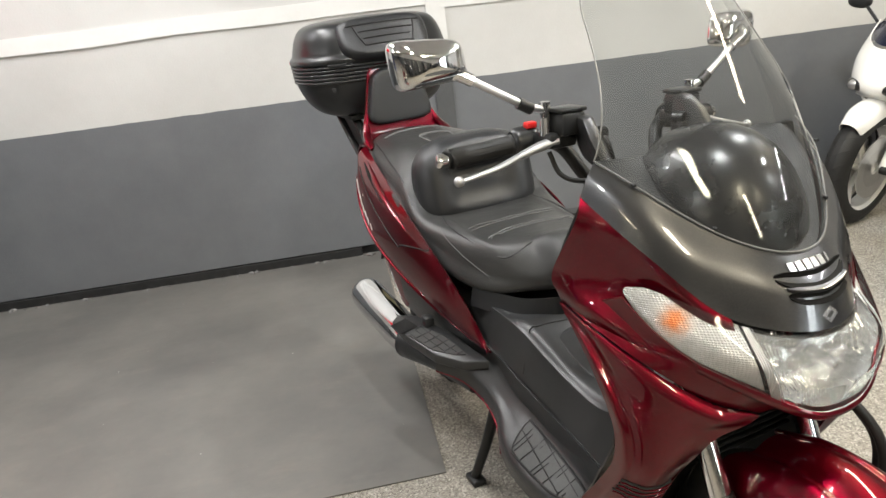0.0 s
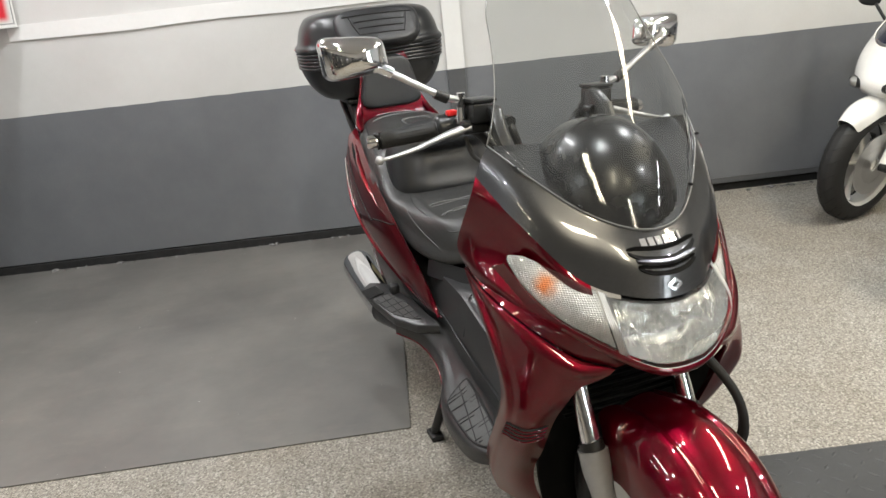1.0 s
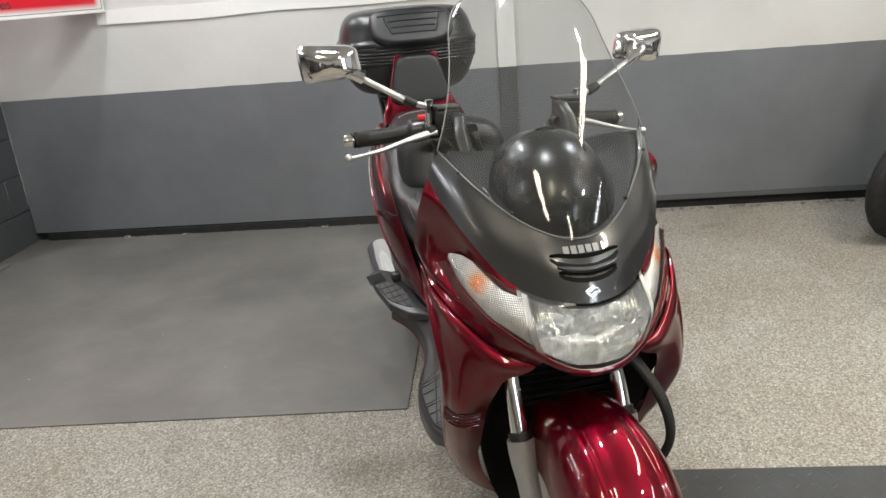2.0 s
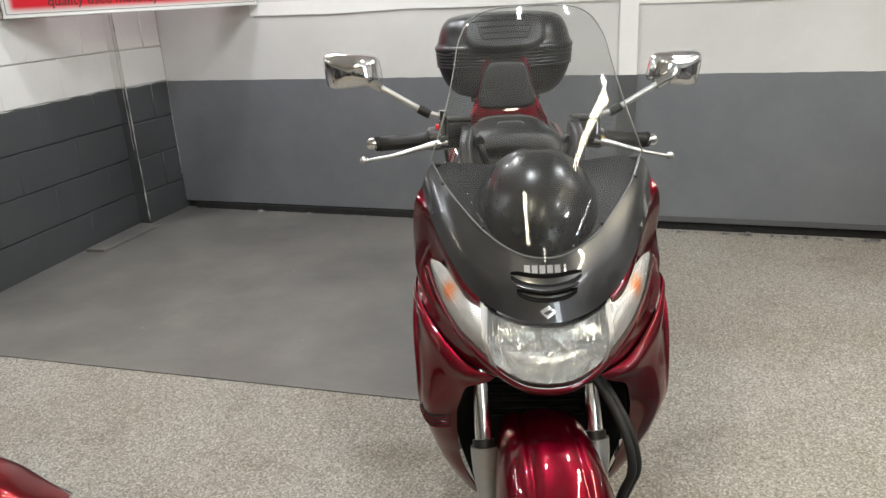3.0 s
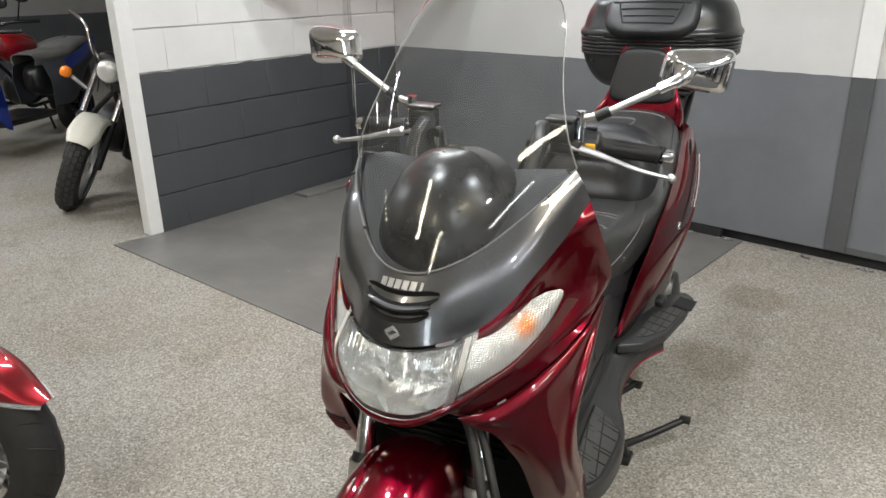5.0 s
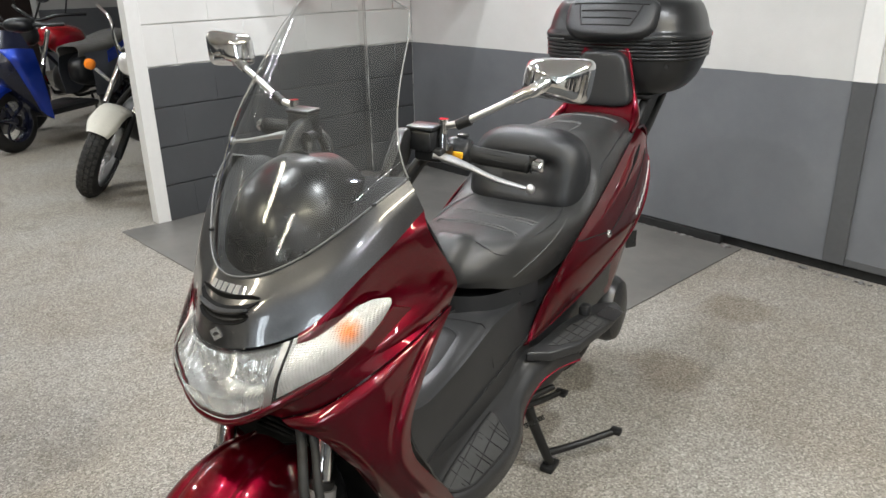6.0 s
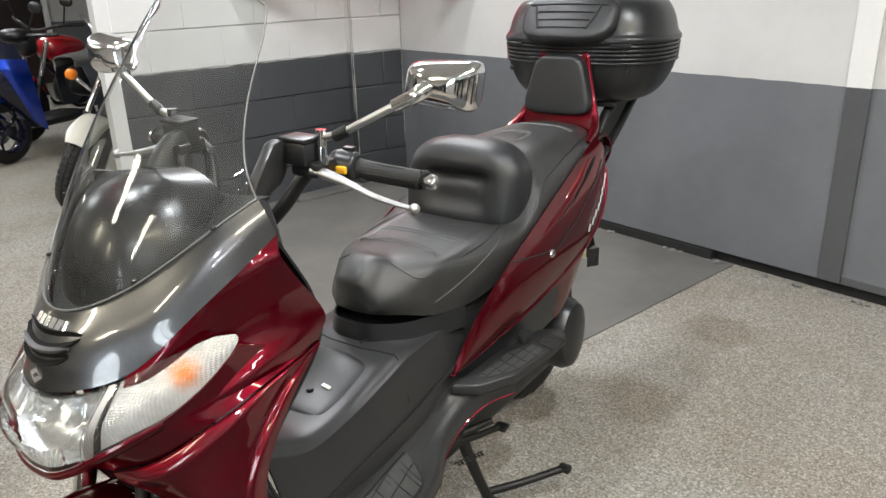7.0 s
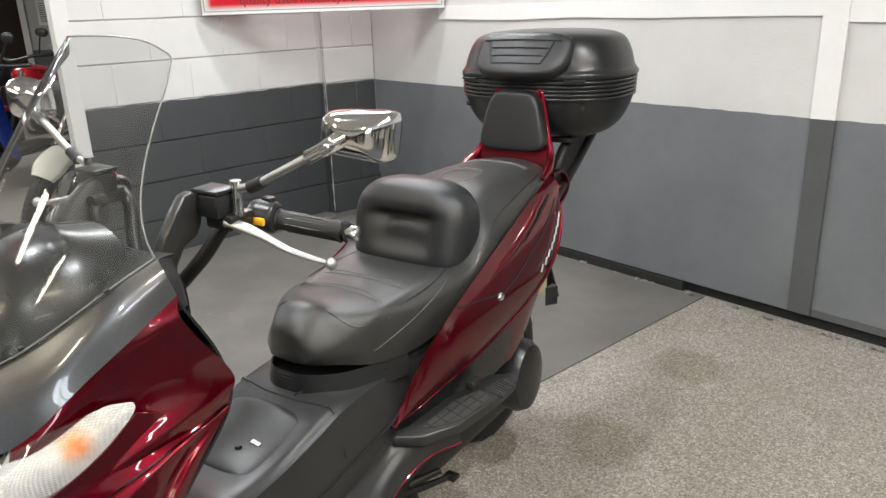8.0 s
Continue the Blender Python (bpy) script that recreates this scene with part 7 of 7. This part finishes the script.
part("ornament", moved(joined(oval(0.016, 0.06, 0.01, T((0, 0.06, 0.565)) @ Matrix.Rotation(radians(-14), 4, "X")), tube([(0, 0.02, 0.575), (0, 0.06, 0.587), (0, 0.1, 0.58), (0, 0.12, 0.583)], [0.008, 0.014, 0.01, 0.005], 16, 8), tube([(-0.045, 0.0, 0.61), (0, 0.06, 0.585), (0.045, 0.0, 0.61)], [0.003, 0.009, 0.003], 16, 8)), T((0, 0.055, -0.004))), CHROME, guard, "small chrome mudguard ornament")
fork(cruiser, (0, 0.02, 0.27), (0, -0.34, 0.95), 0.12, CHROME, CHROME, Matrix.Identity(4), 0.026)
part("headlamp", oval(0.1, 0.1, 0.1, T((0, -0.2, 0.86))), CHROME, cruiser)
part("handlebar", tube([(-0.4, -0.75, 1.02), (-0.33, -0.55, 1.06), (-0.12, -0.36, 1.0), (0.12, -0.36, 1.0), (0.33, -0.55, 1.06), (0.4, -0.75, 1.02)], 0.013, 40, 10), CHROME, cruiser)
rear_half(cruiser, 1.62, 0.325, 0.15, CHROME, LEATHER2, CHERRY, 0.8, 0.7, 36)

# classic machine with a cream front mudguard, seen past the end post
classic = thing("classic_motorcycle", at_heading(-4.32, -0.6, -42, 24), "classic motorcycle with cream front mudguard and wire wheels", "motorcycle")
TURN = T((0, -0.1, 0)) @ Matrix.Rotation(radians(4), 4, "Z") @ T((0, 0.1, 0))
front = wheel(classic, TURN @ T((0, 0, 0.3)), 0.3, 0.125, 0.232, POLISHED, 0, 36, 0.1, grooves_n=0)
for k in range(40):
    for row_ in range(4):
        x = (-0.042, -0.015, 0.015, 0.042)[row_]
        r = 0.3 - 0.125 * 0.62 * (1 - math.cos(math.asin(abs(x) / 0.0625))) + 0.001
        a = 2 * math.pi * (k + 0.5 * (row_ % 2)) / 40
        part("tread_block", moved(block(-0.0115, 0.0115, -0.016, 0.016, -0.006, 0.0045, 0.002, 1), TURN @ T((0, 0, 0.3)) @ Matrix.Rotation(a, 4, "X") @ T((x, 0, r)) @ Matrix.Rotation(math.asin(x / 0.0625) * 0.8, 4, "Y")), TREADBLOCK, front)
mudguard(classic, (0, 0, 0.3), 0.34, 0.092, 40, 128, CREAM, 0.04, TURN, label="cream painted front mudguard")
fork(classic, (0, -0.01, 0.3), (0, -0.22, 0.92), 0.095, STEEL, CHROME, TURN, 0.019)
part("headlamp", moved(lathe([(0.0, 0.085), (0.04, 0.082), (0.075, 0.07), (0.09, 0.05), (0.088, 0.0), (0.06, -0.06), (0.0, -0.08)], 30, "Y"), TURN @ T((0, -0.1, 0.92)) @ Matrix.Scale(0.85, 4)), CHROME, classic, "round chrome headlamp")
part("headlamp_glass", moved(lathe([(0.0, 0.092), (0.045, 0.088), (0.076, 0.074), (0.078, 0.07)], 30, "Y"), TURN @ T((0, -0.1, 0.92)) @ Matrix.Scale(0.85, 4)), WHITEREF, classic)
for sgn in (1, -1):
    part("indicator_arm", moved(tube([(sgn * 0.1, -0.1, 0.76), (sgn * 0.2, -0.1, 0.8)], 0.012, 2, 10, False), TURN), CHROME, classic)
    part("indicator", moved(oval(0.034, 0.034, 0.034, T((sgn * 0.24, -0.1, 0.815))), TURN), ORANGE, classic, "round orange indicator")
part("handlebar", moved(tube([(-0.38, -0.42, 1.12), (-0.24, -0.27, 1.1), (-0.12, -0.22, 0.95), (0.12, -0.22, 0.95), (0.24, -0.27, 1.1), (0.38, -0.42, 1.12)], 0.012, 40, 10), TURN), CHROME, classic)
part("clocks", moved(oval(0.1, 0.05, 0.045, T((0, -0.17, 0.97))), TURN), BLACK, classic)
part("cables", moved(joined(*[tube([(s * 0.2, -0.25, 1.08), (s * 0.15, -0.1, 1.05), (s * 0.06, -0.08, 0.9), (s * 0.05, -0.15, 0.75)], 0.005, 24, 6) for s in (1, -0.7)]), TURN), RUBBER, classic)
rear_half(classic, 1.35, 0.29, 0.12, POLISHED, LEATHER2, NAVY, 0.83, 0.78, 36)

# blue scooter with a grey seat
blue = thing("blue_scooter", at_heading(-6.08, -0.62, -57), "blue and dark grey scooter with a grey seat", "scooter")
wheel(blue, T((0, 0, 0.26)), 0.26, 0.12, 0.18, NAVY, 5, 0, 0.11)
mudguard(blue, (0, 0, 0.26), 0.3, 0.085, 0, 150, BLUEP, 0.05)
part("front_apron", skin([sym(r) for r in ([(0, 0.0, 0.98), (0.09, -0.02, 0.98), (0.16, -0.12, 0.95)], [(0, 0.1, 0.8), (0.13, 0.06, 0.8), (0.24, -0.12, 0.8)], [(0, 0.12, 0.66), (0.14, 0.06, 0.66), (0.25, -0.14, 0.64)], [(0, 0.02, 0.5), (0.13, -0.04, 0.48), (0.23, -0.18, 0.42)], [(0, -0.12, 0.36), (0.1, -0.16, 0.32), (0.2, -0.24, 0.24)])], 40, 40, 0.008), NAVY, blue, "dark navy front apron")
for sgn in (1, -1):
    part("apron_panel", skin([[(sgn * x, y, z) for x, y, z in r] for r in ([(0.1, 0.085, 0.845), (0.19, 0.01, 0.845), (0.255, -0.12, 0.83)], [(0.17, 0.05, 0.75), (0.23, -0.02, 0.72), (0.268, -0.14, 0.67)], [(0.2, -0.03, 0.55), (0.235, -0.08, 0.5), (0.258, -0.18, 0.46)], [(0.19, -0.14, 0.33), (0.21, -0.18, 0.28), (0.22, -0.24, 0.24)])], 20, 30, 0.006), BLUEP, blue, "glossy blue apron flank")
    part("mirror", joined(oval(0.065, 0.025, 0.045, T((sgn * 0.3, -0.28, 1.22))), tube([(sgn * 0.16, -0.3, 1.04), (sgn * 0.27, -0.29, 1.2)], 0.008, 2, 8, False)), BLACK, blue)
    part("side_panel", skin([[(sgn * x, y, z) for x, y, z in r] for r in ([(0.14, -0.82, 0.72), (0.18, -1.1, 0.74), (0.15, -1.5, 0.82)], [(0.19, -0.84, 0.55), (0.22, -1.1, 0.58), (0.18, -1.5, 0.72)], [(0.17, -0.86, 0.34), (0.2, -1.1, 0.36), (0.15, -1.4, 0.6)])], 20, 20, 0.006), surface_mat("slate_plastic", (0.065, 0.07, 0.082), 0.45), blue, "slate grey side panel")
    part("tail_panel", skin([[(sgn * x, y, z) for x, y, z in r] for r in ([(0.2, -1.06, 0.72), (0.19, -1.3, 0.79), (0.14, -1.6, 0.88)], [(0.225, -1.02, 0.62), (0.205, -1.3, 0.69), (0.15, -1.6, 0.81)])], 20, 8, 0.006), BLUEP, blue, "glossy blue tail panel")
part("badge", moved(lathe([(0.0, 0.006), (0.032, 0.005), (0.036, 0.0), (0.036, -0.01)], 30, "Y"), T((0, 0.085, 0.88)) @ Matrix.Rotation(radians(25), 4, "X")), SILVER, blue, "plain round silver badge")
part("footboard", block(-0.2, 0.2, -0.85, -0.2, 0.26, 0.32, 0.03), BLACK, blue)
part("seat", skin([sym([(0, y, z), (w * 0.7, y, z - 0.005), (w, y, z - 0.04), (w * 0.9, y, z - 0.1)]) for y, z, w in ((-0.78, 0.79, 0.12), (-0.95, 0.8, 0.17), (-1.15, 0.81, 0.18), (-1.3, 0.85, 0.17), (-1.55, 0.88, 0.13))], 30, 30, 0.01), GREYSEAT, blue, "worn grey scooter seat", angle=60)
part("body", oval(0.13, 0.4, 0.16, T((0, -1.2, 0.56)), 3), BLACK, blue)
part("handlebar", joined(tube([(-0.34, -0.42, 1.0), (-0.15, -0.32, 1.0), (0.15, -0.32, 1.0), (0.34, -0.42, 1.0)], 0.017, 24, 10), oval(0.13, 0.1, 0.06, T((0, -0.3, 1.0)))), BLACK, blue)
wheel(blue, T((0, -1.36, 0.25)), 0.25, 0.12, 0.17, NAVY, 5, 0, 0.0, "rear_wheel")

# red machine behind it
redm = thing("red_motorcycle", at_heading(-6.95, -0.3, -52, 6), "bright red naked motorcycle with a dark seat", "motorcycle")
wheel(redm, T((0, 0, 0.3)), 0.3, 0.12, 0.222, STEEL, 5, 0, 0.14)
mudguard(redm, (0, 0, 0.3), 0.33, 0.07, 20, 150, BRIGHTRED, 0.05)
fork(redm, (0, -0.02, 0.3), (0, -0.26, 0.92), 0.1, STEEL, CHROME, Matrix.Identity(4), 0.021)
part("headlamp", oval(0.1, 0.09, 0.1, T((0, -0.1, 0.88))), BLACK, redm)
part("handlebar", tube([(-0.38, -0.45, 1.08), (-0.2, -0.3, 1.06), (0, -0.27, 1.0), (0.2, -0.3, 1.06), (0.38, -0.45, 1.08)], 0.016, 30, 10), BLACK, redm)
for sgn in (1, -1):
    part("mirror", joined(oval(0.065, 0.025, 0.04, T((sgn * 0.32, -0.3, 1.28))), tube([(sgn * 0.25, -0.33, 1.07), (sgn * 0.3, -0.3, 1.25)], 0.007, 2, 8, False)), BLACK, redm)
rear_half(redm, 1.4, 0.3, 0.16, STEEL, GREYSEAT, BRIGHTRED, 0.8, 0.76)

# far door, frame and notice
structure("door_1", block(ROOM_W + 0.002, ROOM_W + 0.05, -0.3, 1.17, 0, 2.1, 0.003), surface_mat("dark_brown_door", (0.02, 0.012, 0.01), 0.4), "dark brown door")
structure("door_frame", block(ROOM_W + 0.002, ROOM_W + 0.07, 1.17, 1.25, 0, 2.2, 0.003), WHITEWOOD, "white door frame")
notice = thing("notice", T((ROOM_W + 0.004, 1.56, 1.25)), "white paper notice with illegible print on the wall", "notice")
part("sheet", block(0, 0.003, -0.13, 0.13, 0, 0.36, 0), LABEL, notice)
for k in range(9):
    part("print_bar", block(0.003, 0.0045, -0.1, 0.1 - 0.03 * (k % 3), 0.31 - k * 0.032, 0.32 - k * 0.032, 0), GROOVE if k else REDSW, notice)

# ---- wall blocks, piece by piece ----
for a, b_, z0, z1 in BLOCK_CALLS:
    wall_block(a, b_, z0, z1)
for x0, x1, y0, y1, z0, z1 in PILLAR_CALLS:
    part("block", block(x0, x1, y0 + 0.003, y1 - 0.003, z0 + 0.004, z1 - 0.004, 0.0035, 1), BLOCK, pillar)
